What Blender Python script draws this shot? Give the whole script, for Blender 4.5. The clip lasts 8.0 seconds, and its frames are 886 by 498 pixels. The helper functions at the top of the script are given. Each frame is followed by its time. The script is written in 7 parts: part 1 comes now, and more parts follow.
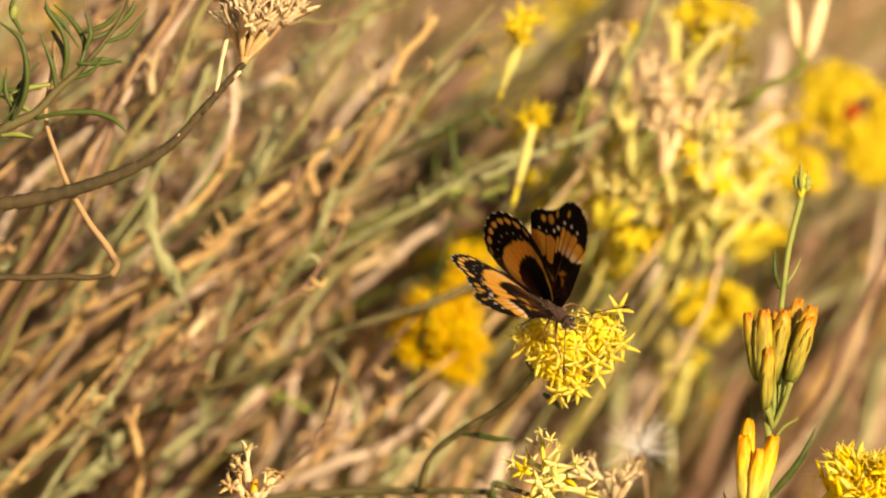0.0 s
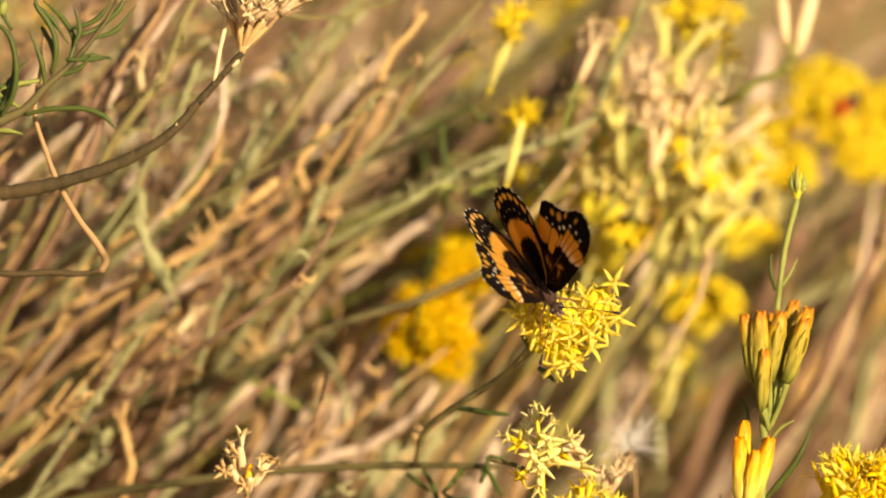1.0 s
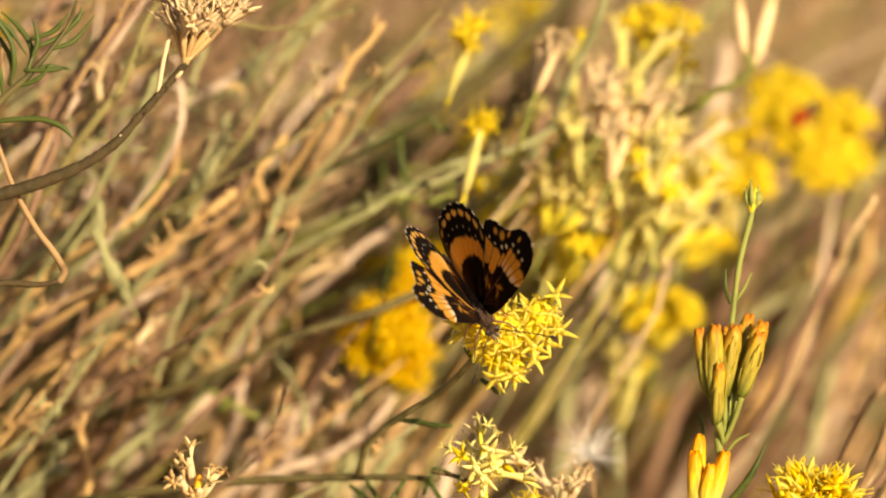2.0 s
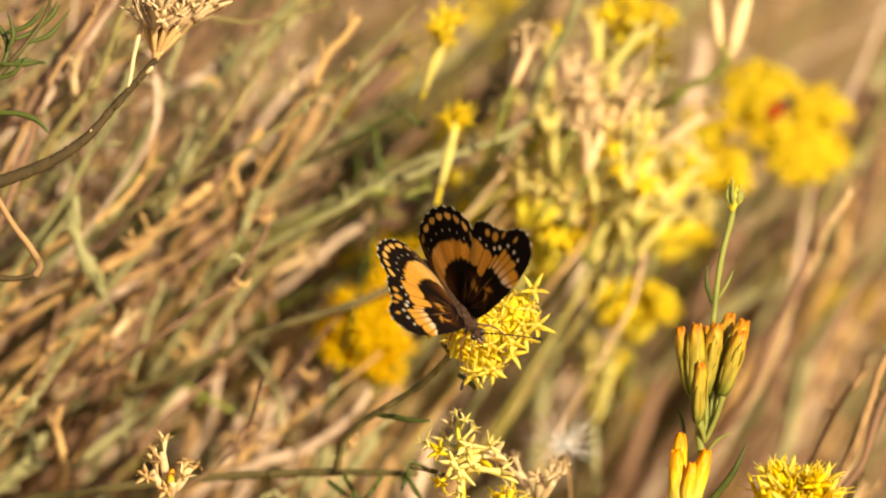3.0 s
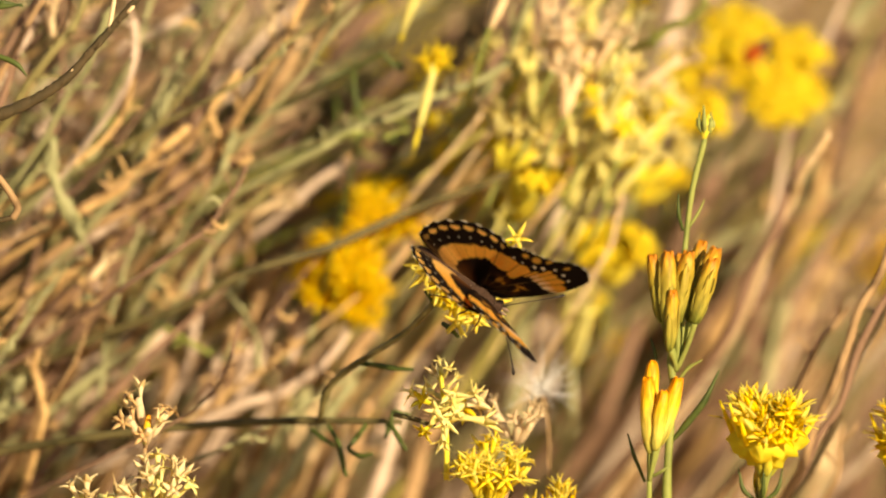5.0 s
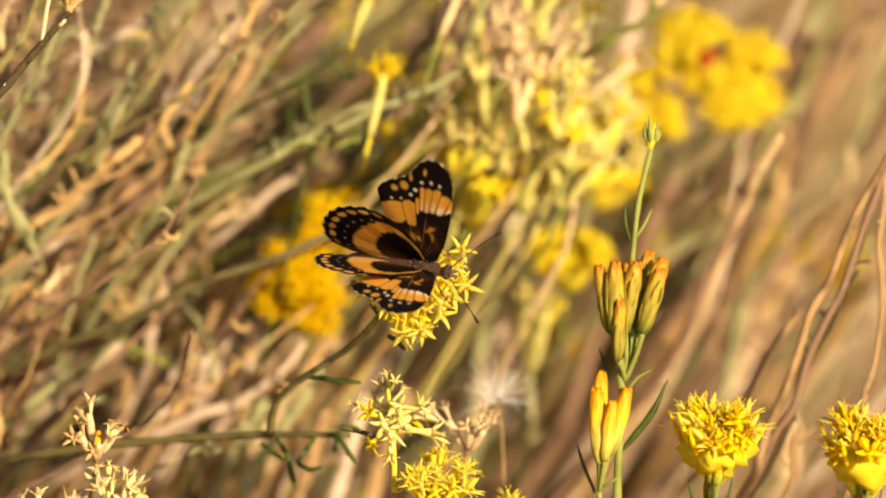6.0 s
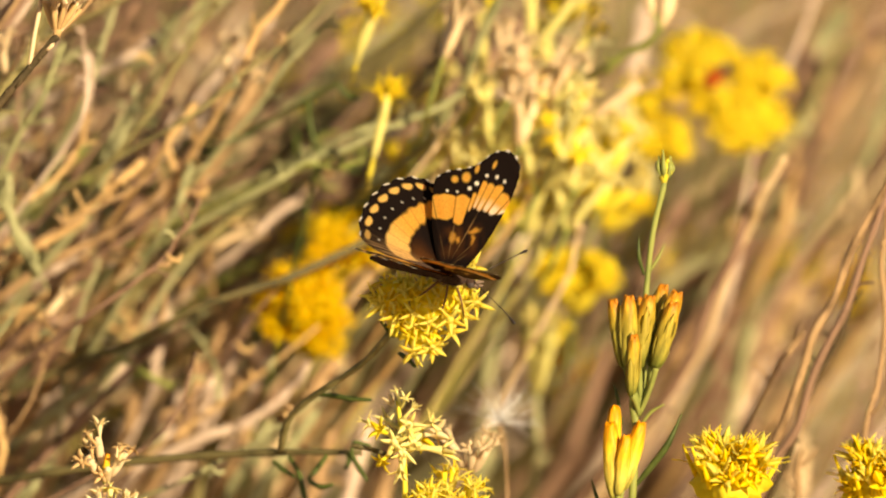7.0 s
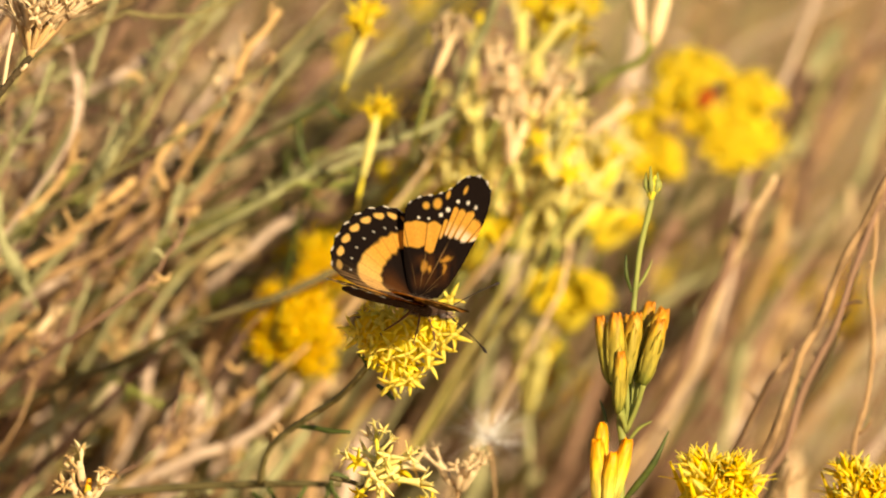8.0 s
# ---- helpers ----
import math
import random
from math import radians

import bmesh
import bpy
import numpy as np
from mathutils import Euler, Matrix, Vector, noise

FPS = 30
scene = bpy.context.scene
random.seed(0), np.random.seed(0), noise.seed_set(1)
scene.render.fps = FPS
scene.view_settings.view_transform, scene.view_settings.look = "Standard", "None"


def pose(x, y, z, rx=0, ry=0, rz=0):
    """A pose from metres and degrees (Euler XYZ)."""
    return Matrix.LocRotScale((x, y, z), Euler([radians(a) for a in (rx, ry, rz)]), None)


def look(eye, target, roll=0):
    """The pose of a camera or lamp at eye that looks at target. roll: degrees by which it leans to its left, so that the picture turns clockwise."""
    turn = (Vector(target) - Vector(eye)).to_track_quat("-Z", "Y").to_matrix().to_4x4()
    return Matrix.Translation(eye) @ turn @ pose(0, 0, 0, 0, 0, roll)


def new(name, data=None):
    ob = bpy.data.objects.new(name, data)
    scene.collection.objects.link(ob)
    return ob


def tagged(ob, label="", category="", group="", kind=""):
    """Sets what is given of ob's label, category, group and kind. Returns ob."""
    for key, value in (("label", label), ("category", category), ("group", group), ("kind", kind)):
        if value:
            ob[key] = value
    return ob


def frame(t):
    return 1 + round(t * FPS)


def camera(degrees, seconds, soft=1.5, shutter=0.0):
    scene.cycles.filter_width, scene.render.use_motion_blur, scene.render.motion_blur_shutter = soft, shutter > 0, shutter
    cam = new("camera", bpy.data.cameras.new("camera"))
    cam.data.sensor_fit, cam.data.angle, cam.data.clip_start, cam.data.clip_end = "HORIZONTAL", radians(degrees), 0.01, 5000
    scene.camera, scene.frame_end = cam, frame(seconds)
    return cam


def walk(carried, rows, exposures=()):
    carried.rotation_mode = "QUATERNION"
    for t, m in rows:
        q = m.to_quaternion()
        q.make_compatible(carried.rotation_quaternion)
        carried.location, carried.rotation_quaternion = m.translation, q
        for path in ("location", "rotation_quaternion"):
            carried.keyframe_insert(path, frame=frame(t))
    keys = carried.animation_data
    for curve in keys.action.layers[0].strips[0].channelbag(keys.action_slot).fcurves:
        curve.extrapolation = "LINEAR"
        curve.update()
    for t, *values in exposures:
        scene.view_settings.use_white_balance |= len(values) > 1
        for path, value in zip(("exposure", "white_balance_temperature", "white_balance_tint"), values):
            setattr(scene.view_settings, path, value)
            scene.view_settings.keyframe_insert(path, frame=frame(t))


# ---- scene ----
# ---- camera ----
cam = camera(7.63, 8.0, soft=2.0)
cam.data.dof.use_dof = True
cam.data.dof.focus_distance = 1.188
cam.data.dof.aperture_fstop = 12.8
walk(cam, [
    (0.0, look((0.00000, -1.18177, 0.70838), (-0.00000, 0.00000, 0.50000), 0.00)),
    (0.5, look((0.00000, -1.18177, 0.70838), (0.00661, -0.00003, 0.49991), 0.00)),
    (1.0, look((0.00000, -1.18177, 0.70838), (0.00193, -0.00013, 0.49930), 0.00)),
    (1.2, look((0.00000, -1.18177, 0.70838), (0.00427, -0.00008, 0.49961), 0.00)),
    (2.3, look((0.00000, -1.18177, 0.70838), (0.00997, 0.00019, 0.50132), 0.00)),
    (2.5, look((0.00000, -1.18177, 0.70838), (0.01078, 0.00009, 0.50082), 0.00)),
    (3.0, look((0.00000, -1.18177, 0.70838), (0.01383, -0.00008, 0.50002), 0.00)),
    (3.5, look((0.00000, -1.18177, 0.70838), (0.00855, 0.00060, 0.50363), 0.00)),
    (4.0, look((0.00000, -1.18177, 0.70838), (0.01577, -0.00016, 0.49972), 0.00)),
    (4.5, look((0.00000, -1.18177, 0.70838), (0.01513, -0.00200, 0.48948), 0.00)),
    (5.0, look((0.00000, -1.18177, 0.70838), (0.01777, -0.00198, 0.48978), 0.00)),
    (5.2, look((0.00243, -1.18177, 0.70838), (0.02211, -0.00200, 0.48986), -0.14)),
    (6.3, look((0.01579, -1.18177, 0.70838), (0.02711, -0.00138, 0.49261), -0.90)),
    (6.5, look((0.01750, -1.18177, 0.70838), (0.02693, -0.00113, 0.49392), -0.90)),
    (7.0, look((0.02000, -1.18177, 0.70838), (0.02689, -0.00093, 0.49493), -0.90)),
    (7.5, look((0.02363, -1.18177, 0.70838), (0.02753, -0.00071, 0.49603), -0.90)),
    (8.0, look((0.02800, -1.18177, 0.70838), (0.02934, -0.00030, 0.49831), -0.90)),
], [(0.0, 0.68, 7200, 13), (8.0, 0.68, 7200, 13)])

# ---- light ----
SUN_TO = Vector((0.50, -0.77, 0.39)).normalized()
world = bpy.data.worlds.new("sky")
scene.world = world
world.use_nodes = True
wn = world.node_tree
sky = wn.nodes.new("ShaderNodeTexSky")
sky.sky_type, sky.sun_disc = "NISHITA", False
sky.sun_elevation = math.asin(SUN_TO.z)
sky.sun_rotation = math.atan2(SUN_TO.x, SUN_TO.y)
wn.links.new(sky.outputs[0], wn.nodes["Background"].inputs[0])
wn.nodes["Background"].inputs[1].default_value = 0.052
sun = new("sun", bpy.data.lights.new("sun", "SUN"))
sun.data.energy, sun.data.angle, sun.data.color = 5.0, radians(0.55), (1.0, 0.86, 0.62)
sun.matrix_world = look(SUN_TO * 5, (0, 0, 0))


# ---- materials ----
def material(name, dark, light, grain=900.0, rough=0.7, through_light=0.0, bump=0.15, spots=None, mottle=1.0):
    """Two colours mixed at two scales, fine relief, and light that shines through thin things."""
    m = bpy.data.materials.new(name)
    m.use_nodes = True
    t = m.node_tree
    N, link = t.nodes, t.links.new
    bsdf = N["Principled BSDF"]
    co = N.new("ShaderNodeTexCoord")
    big, fine = N.new("ShaderNodeTexNoise"), N.new("ShaderNodeTexNoise")
    big.inputs["Scale"].default_value, fine.inputs["Scale"].default_value = grain * 0.18, grain
    fine.inputs["Detail"].default_value = 4
    for n in (big, fine):
        link(co.outputs["Object"], n.inputs["Vector"])
    add = N.new("ShaderNodeMath")
    add.operation = "MULTIPLY_ADD"
    link(fine.outputs[0], add.inputs[0])
    add.inputs[1].default_value = 0.45
    blotch = N.new("ShaderNodeMath")
    blotch.operation = "MULTIPLY_ADD"
    link(big.outputs[0], blotch.inputs[0])
    blotch.inputs[1].default_value, blotch.inputs[2].default_value = mottle, 0.5 - 0.5 * mottle
    link(blotch.outputs[0], add.inputs[2])
    isl = N.new("ShaderNodeNewGeometry")
    vary = N.new("ShaderNodeMath")
    vary.operation = "MULTIPLY_ADD"
    link(isl.outputs["Random Per Island"], vary.inputs[0])
    vary.inputs[1].default_value = 0.5
    link(add.outputs[0], vary.inputs[2])
    ramp = N.new("ShaderNodeValToRGB")
    ramp.color_ramp.elements[0].position, ramp.color_ramp.elements[1].position = 0.55, 1.0
    ramp.color_ramp.elements[0].color, ramp.color_ramp.elements[1].color = (*dark, 1), (*light, 1)
    if spots:
        e = ramp.color_ramp.elements.new(0.62)
        e.color = (*spots, 1)
    link(vary.outputs[0], ramp.inputs[0])
    link(ramp.outputs[0], bsdf.inputs["Base Color"])
    bsdf.inputs["Roughness"].default_value = rough
    bsdf.inputs["Specular IOR Level"].default_value = 0.2
    b = N.new("ShaderNodeBump")
    b.inputs["Strength"].default_value, b.inputs["Distance"].default_value = bump, 0.0004
    link(fine.outputs[0], b.inputs["Height"])
    link(b.outputs[0], bsdf.inputs["Normal"])
    if through_light:
        tr, mix = N.new("ShaderNodeBsdfTranslucent"), N.new("ShaderNodeMixShader")
        link(ramp.outputs[0], tr.inputs["Color"])
        mix.inputs[0].default_value = through_light
        link(bsdf.outputs[0], mix.inputs[1])
        link(tr.outputs[0], mix.inputs[2])
        link(mix.outputs[0], N["Material Output"].inputs["Surface"])
    return m


def graded(name, stops, length, rough=0.5, through_light=0.2):
    """A colour that changes along the z of the piece itself, from its foot to its tip."""
    m = material(name, stops[0][1], stops[-1][1], 1500, rough, through_light)
    N, link = m.node_tree.nodes, m.node_tree.links.new
    co, sep, mul = N.new("ShaderNodeTexCoord"), N.new("ShaderNodeSeparateXYZ"), N.new("ShaderNodeMath")
    link(co.outputs["Object"], sep.inputs[0])
    mul.operation = "MULTIPLY_ADD"
    mul.inputs[1].default_value = 1 / length
    link(sep.outputs[2], mul.inputs[0])
    noise_tex = N.new("ShaderNodeTexNoise")
    noise_tex.inputs["Scale"].default_value = 700
    link(co.outputs["Object"], noise_tex.inputs["Vector"])
    shift = N.new("ShaderNodeMath")
    shift.operation = "MULTIPLY_ADD"
    shift.inputs[1].default_value, shift.inputs[2].default_value = 0.3, -0.15
    link(noise_tex.outputs[0], shift.inputs[0])
    link(shift.outputs[0], mul.inputs[2])
    # fine dark streaks that run along the piece
    grain, streak, fade, dim = N.new("ShaderNodeMapping"), N.new("ShaderNodeTexNoise"), N.new("ShaderNodeMapRange"), N.new("ShaderNodeMix")
    grain.inputs["Scale"].default_value = (1, 1, 0.12)
    link(co.outputs["Object"], grain.inputs[0])
    link(grain.outputs[0], streak.inputs["Vector"])
    streak.inputs["Scale"].default_value, streak.inputs["Detail"].default_value = 1900, 3
    fade.inputs[1].default_value, fade.inputs[2].default_value, fade.inputs[3].default_value, fade.inputs[4].default_value = 0.32, 0.62, 0.6, 1.15
    link(streak.outputs[0], fade.inputs[0])
    dim.data_type, dim.blend_type = "RGBA", "MULTIPLY"
    dim.inputs[0].default_value = 1.0
    link(fade.outputs[0], dim.inputs[7])
    ramp = [n for n in N if n.type == "VALTORGB"][0]
    link(ramp.outputs[0], dim.inputs[6])
    for n in N:
        if n.type == "BSDF_PRINCIPLED":
            link(dim.outputs[2], n.inputs["Base Color"])
        elif n.type == "BSDF_TRANSLUCENT":
            link(dim.outputs[2], n.inputs["Color"])
    for l in list(ramp.inputs[0].links):
        m.node_tree.links.remove(l)
    link(mul.outputs[0], ramp.inputs[0])
    el = ramp.color_ramp.elements
    while len(el) > 1:
        el.remove(el[-1])
    el[0].position, el[0].color = stops[0][0], (*stops[0][1], 1)
    for p, c in stops[1:]:
        el.new(p).color = (*c, 1)
    return m


YELLOW = material("yellow_petal", (0.93, 0.63, 0.006), (0.99, 0.85, 0.055), 800, 0.5, 0.45, 0.1)
LEMON = material("lemon_petal", (0.96, 0.75, 0.03), (0.99, 0.91, 0.22), 800, 0.5, 0.6, 0.1)
PALE_YELLOW = material("pale_petal", (0.84, 0.64, 0.10), (0.96, 0.87, 0.36), 800, 0.6, 0.35, 0.1)
GOLD = material("golden_petal", (0.92, 0.54, 0.003), (0.98, 0.77, 0.02), 800, 0.5, 0.45, 0.1)
DRY_PETAL = material("withered_petal", (0.46, 0.29, 0.12), (0.82, 0.64, 0.38), 900, 0.8, 0.3, 0.2)
CREAM_PETAL = material("cream_petal", (0.70, 0.46, 0.14), (0.94, 0.80, 0.46), 900, 0.8, 0.4, 0.15)
PAPPUS = material("dry_bristle", (0.46, 0.30, 0.14), (0.84, 0.67, 0.44), 900, 0.8, 0.3, 0.1)
FLUFF = material("white_down", (0.75, 0.72, 0.66), (0.95, 0.93, 0.90), 900, 0.9, 0.4, 0.0)
BRACT = material("yellow_green_bract", (0.50, 0.42, 0.03), (0.85, 0.70, 0.06), 900, 0.45, 0.2, 0.15)
PALE_CUP = material("pale_green_bract", (0.44, 0.40, 0.08), (0.76, 0.68, 0.22), 900, 0.45, 0.3, 0.15)
BUD = graded("budding_bract", [(0.0, (0.17, 0.19, 0.03)), (0.3, (0.36, 0.30, 0.045)), (0.7, (0.54, 0.39, 0.045)), (0.88, (0.64, 0.34, 0.025)), (1.0, (0.58, 0.21, 0.012))], 0.0115)
ORANGE_BUD = graded("orange_bract", [(0.0, (0.35, 0.33, 0.06)), (0.35, (0.78, 0.60, 0.10)), (0.65, (0.90, 0.56, 0.03)), (1.0, (0.92, 0.34, 0.005))], 0.0105)
GOLD_CUP = graded("golden_bract", [(0.0, (0.42, 0.42, 0.05)), (0.3, (0.75, 0.62, 0.05)), (0.7, (0.88, 0.62, 0.02)), (1.0, (0.95, 0.56, 0.01))], 0.009)
LEAF = material("green_leaf", (0.02, 0.034, 0.008), (0.085, 0.11, 0.024), 700, 0.45, 0.15, 0.2)
FRESH = material("fresh_green_stem", (0.10, 0.13, 0.03), (0.28, 0.30, 0.07), 700, 0.5, 0.1, 0.15)
OLIVE = material("olive_stem", (0.10, 0.09, 0.03), (0.24, 0.20, 0.075), 700, 0.65, 0.0, 0.3, mottle=1.9)
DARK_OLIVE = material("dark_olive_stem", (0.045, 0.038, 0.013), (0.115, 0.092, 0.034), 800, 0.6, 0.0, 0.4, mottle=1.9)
GREY_GREEN = material("grey_green_stem", (0.12, 0.125, 0.05), (0.30, 0.29, 0.13), 600, 0.7, 0.0, 0.25, mottle=1.9)
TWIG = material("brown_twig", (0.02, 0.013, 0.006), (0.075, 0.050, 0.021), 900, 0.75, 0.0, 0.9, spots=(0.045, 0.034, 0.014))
TAN = material("tan_dry_stem", (0.10, 0.056, 0.023), (0.37, 0.23, 0.108), 700, 0.75, 0.0, 0.3, mottle=1.9)
STRAW = material("straw", (0.42, 0.27, 0.11), (0.78, 0.57, 0.32), 700, 0.7, 0.05, 0.3, mottle=1.9)
SAGE = material("pale_sage_leaf", (0.14, 0.145, 0.058), (0.36, 0.34, 0.165), 600, 0.7, 0.1, 0.25, mottle=1.9)
AMBER_DRY = material("amber_dry_leaf", (0.30, 0.16, 0.055), (0.66, 0.43, 0.18), 700, 0.7, 0.2, 0.25, mottle=1.6)
BLEACHED = material("pinkish_bleached_stem", (0.23, 0.15, 0.095), (0.57, 0.43, 0.315), 600, 0.75, 0.0, 0.25, mottle=1.6)
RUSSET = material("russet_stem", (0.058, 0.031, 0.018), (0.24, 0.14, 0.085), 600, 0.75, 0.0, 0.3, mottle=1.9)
GROUND = material("sandy_ground", (0.15, 0.095, 0.048), (0.35, 0.23, 0.12), 14, 0.95, 0.0, 0.6)

# ---- plan: millimetres to the right, up and behind, from the flower that carries the butterfly ----
TILT = radians(10)
CENTRE = Vector((0, 0, 0.5))
RIGHT, UP, BEHIND = Vector((1, 0, 0)), Vector((0, math.sin(TILT), math.cos(TILT))), Vector((0, math.cos(TILT), -math.sin(TILT)))


def at(u, w, d=0.0):
    return CENTRE + 0.001 * (u * RIGHT + w * UP + d * BEHIND)


MM = 0.001


# ---- mesh building ----
class Geo:
    """Vertices and faces of one mesh."""

    def __init__(self):
        self.v, self.f = [], []

    def tube(self, pts, radii, sides=7, steps=4, lumps=0.0, seed=0):
        rng = random.Random(seed)
        pts = [Vector(p) for p in pts]
        n = len(pts)
        if len(radii) != n:
            radii = [radii[0] + (radii[-1] - radii[0]) * i / (n - 1) for i in range(n)]
        line, rad = [], []
        slope = []
        for i in range(n):
            d0 = pts[i] - pts[max(i - 1, 0)]
            d1 = pts[min(i + 1, n - 1)] - pts[i]
            way = (d0.normalized() + d1.normalized())
            reach = min(x for x in (d0.length, d1.length) if x > 0)
            slope.append(way.normalized() * reach if way.length > 1e-6 else Vector((0, 0, 0)))
        for i in range(n - 1):
            a, b = pts[i], pts[i + 1]
            for k in range(steps):
                s = k / steps
                h = s * s * (3 - 2 * s)
                line.append(a * (1 - h) + b * h + slope[i] * (s * (1 - s) ** 2) - slope[i + 1] * (s * s * (1 - s)))
                rad.append((radii[i] + (radii[i + 1] - radii[i]) * s) * (1 + lumps * rng.uniform(-1, 1)))
        line.append(pts[-1])
        rad.append(radii[-1])
        ahead = (line[1] - line[0]).normalized()
        side = ahead.orthogonal().normalized()
        base = len(self.v)
        for i, p in enumerate(line):
            ahead = (line[min(i + 1, len(line) - 1)] - line[max(i - 1, 0)]).normalized()
            side = (side - ahead * side.dot(ahead)).normalized()
            up = ahead.cross(side)
            for k in range(sides):
                a = 2 * math.pi * k / sides
                self.v.append(p + rad[i] * (math.cos(a) * side + math.sin(a) * up))
        for i in range(len(line) - 1):
            for k in range(sides):
                l = (k + 1) % sides
                self.f.append((base + i * sides + k, base + i * sides + l, base + (i + 1) * sides + l, base + (i + 1) * sides + k))
        self.f.append(tuple(base + k for k in range(sides))[::-1])
        self.f.append(tuple(base + (len(line) - 1) * sides + k for k in range(sides)))
        return self

    def blade(self, root, tip, width, normal, thick=0.12 * MM, bend=0.0, steps=6, fold=0.25, taper=0.35, pointed=False):
        """A narrow leaf or petal with a keel, thickness and a pointed tip. bend: how far its middle bows along the normal."""
        root, tip, normal = Vector(root), Vector(tip), Vector(normal)
        along = tip - root
        side = along.cross(normal).normalized()
        nrm = side.cross(along).normalized()
        base = len(self.v)
        for i in range(steps + 1):
            s = i / steps
            w = width * 0.5 * (taper + (1 - taper) * math.sin(math.pi * min(0.5, s * 0.9))) * (1 if s < 0.55 else math.sqrt(max(0.0, 1 - ((s - 0.55) / 0.45) ** 2)) * 0.97 + 0.03)
            if pointed:
                w = width * 0.5 * (1.0 - s) ** 0.75 * (0.8 + 0.5 * s) + 0.02 * MM
            c = root + along * s + nrm * (bend * math.sin(math.pi * s))
            self.v += [c - side * w + nrm * fold * w, c - nrm * thick * 0.5, c + side * w + nrm * fold * w, c + nrm * thick * 0.5]
        for i in range(steps):
            for k in range(4):
                l = (k + 1) % 4
                self.f.append((base + 4 * i + k, base + 4 * i + l, base + 4 * i + 4 + l, base + 4 * i + 4 + k))
        self.f.append((base + 3, base + 2, base + 1, base))
        e = base + 4 * steps
        self.f.append((e, e + 1, e + 2, e + 3))
        return self

    def blob(self, m, rings=8, sides=12, lumps=0.0, seed=0):
        """A rounded body, the unit ball under the pose m, a little uneven."""
        base = len(self.v)
        for i in range(rings + 1):
            th = math.pi * (i + 0.02) / (rings + 0.04)
            for k in range(sides):
                a = 2 * math.pi * k / sides
                p = Vector((math.sin(th) * math.cos(a), math.sin(th) * math.sin(a), math.cos(th)))
                if lumps:
                    p *= 1 + lumps * noise.noise(p * 2.5 + Vector((seed, 0, 0)))
                self.v.append(m @ p)
        for i in range(rings):
            for k in range(sides):
                l = (k + 1) % sides
                self.f.append((base + i * sides + k, base + (i + 1) * sides + k, base + (i + 1) * sides + l, base + i * sides + l))
        self.f.append(tuple(base + k for k in range(sides)))
        self.f.append(tuple(base + rings * sides + k for k in range(sides))[::-1])
        return self

    def mesh(self, name, mat, origin=(0, 0, 0), smooth=True):
        o = Vector(origin)
        me = bpy.data.meshes.new(name)
        me.from_pydata([tuple(p - o) for p in self.v], [], self.f)
        me.materials.append(mat)
        if smooth:
            me.polygons.foreach_set("use_smooth", [True] * len(me.polygons))
        me.update()
        return me


ORIGIN = {}


def thing(name, place, label, category, group="", kind=""):
    """An empty at the foot of a thing, which carries its parts."""
    ob = new(name)
    ob.empty_display_size = 0.01
    ob.location = place
    ORIGIN[ob] = Vector(place)
    return tagged(ob, label, category, group, kind)


def part(name, geo, mat, parent=None, label="", origin=None):
    """One mesh object, given in world places, under a thing or a part; or a thing of its own."""
    o = Vector(origin) if origin is not None else ORIGIN[parent] if parent else Vector((0, 0, 0))
    ob = new(name, geo.mesh(name, mat, o))
    if parent:
        ob.parent = parent
        ob.location = o - ORIGIN[parent]
    else:
        ob.location = o
    ORIGIN[ob] = o
    return tagged(ob, label)


def piece(name, mesh, m, parent):
    """One more object on a shared mesh, at the pose m in the world."""
    ob = new(name, mesh)
    if parent:
        ob.parent = parent
        ob.matrix_local = Matrix.Translation(-ORIGIN[parent]) @ m
    else:
        ob.matrix_world = m
    return ob


def turned(place, axis, spin=0.0, size=1.0):
    """The pose whose z goes along axis."""
    q = Vector(axis).normalized().to_track_quat("Z", "Y").to_matrix().to_4x4()
    return Matrix.Translation(place) @ q @ Matrix.Rotation(spin, 4, "Z") @ Matrix.Scale(size, 4)


# ---- flower parts that many heads share ----
def floret_mesh(name, mat, seed, petal=1.9, tube=5.0, curl=0.5, style=2.2, width=1.45):
    """A disc floret: a slender tube that opens into five pointed lobes, with a forked style."""
    rng = random.Random(seed)
    g = Geo()
    g.tube([(0, 0, 0), (0, 0, tube * 0.55 * MM), (0, 0, tube * 0.85 * MM), (0, 0, tube * MM)], [0.28 * MM, 0.34 * MM, 0.55 * MM, 0.72 * MM], 7, 2)
    for k in range(5):
        a = 2 * math.pi * (k + rng.uniform(-0.12, 0.12)) / 5
        out = Vector((math.cos(a), math.sin(a), 0))
        root = out * 0.45 * MM + Vector((0, 0, (tube - 0.25) * MM))
        tip = out * (0.5 + petal * rng.uniform(0.85, 1.1)) * MM + Vector((0, 0, (tube + petal * curl * rng.uniform(0.4, 1.3)) * MM))
        g.blade(root, tip, width * MM, Vector((0, 0, 1)) - out * 0.3, 0.14 * MM, rng.uniform(0.05, 0.3) * MM, 4, 0.12, 0.8, True)
    for k in (-1, 1):
        g.tube([(0, 0, tube * MM), (0.1 * k * MM, 0, (tube + style * 0.6) * MM), (0.55 * k * MM, 0.1 * MM, (tube + style) * MM)], [0.16 * MM, 0.13 * MM, 0.06 * MM], 5, 2)
    return g.mesh(name, mat)


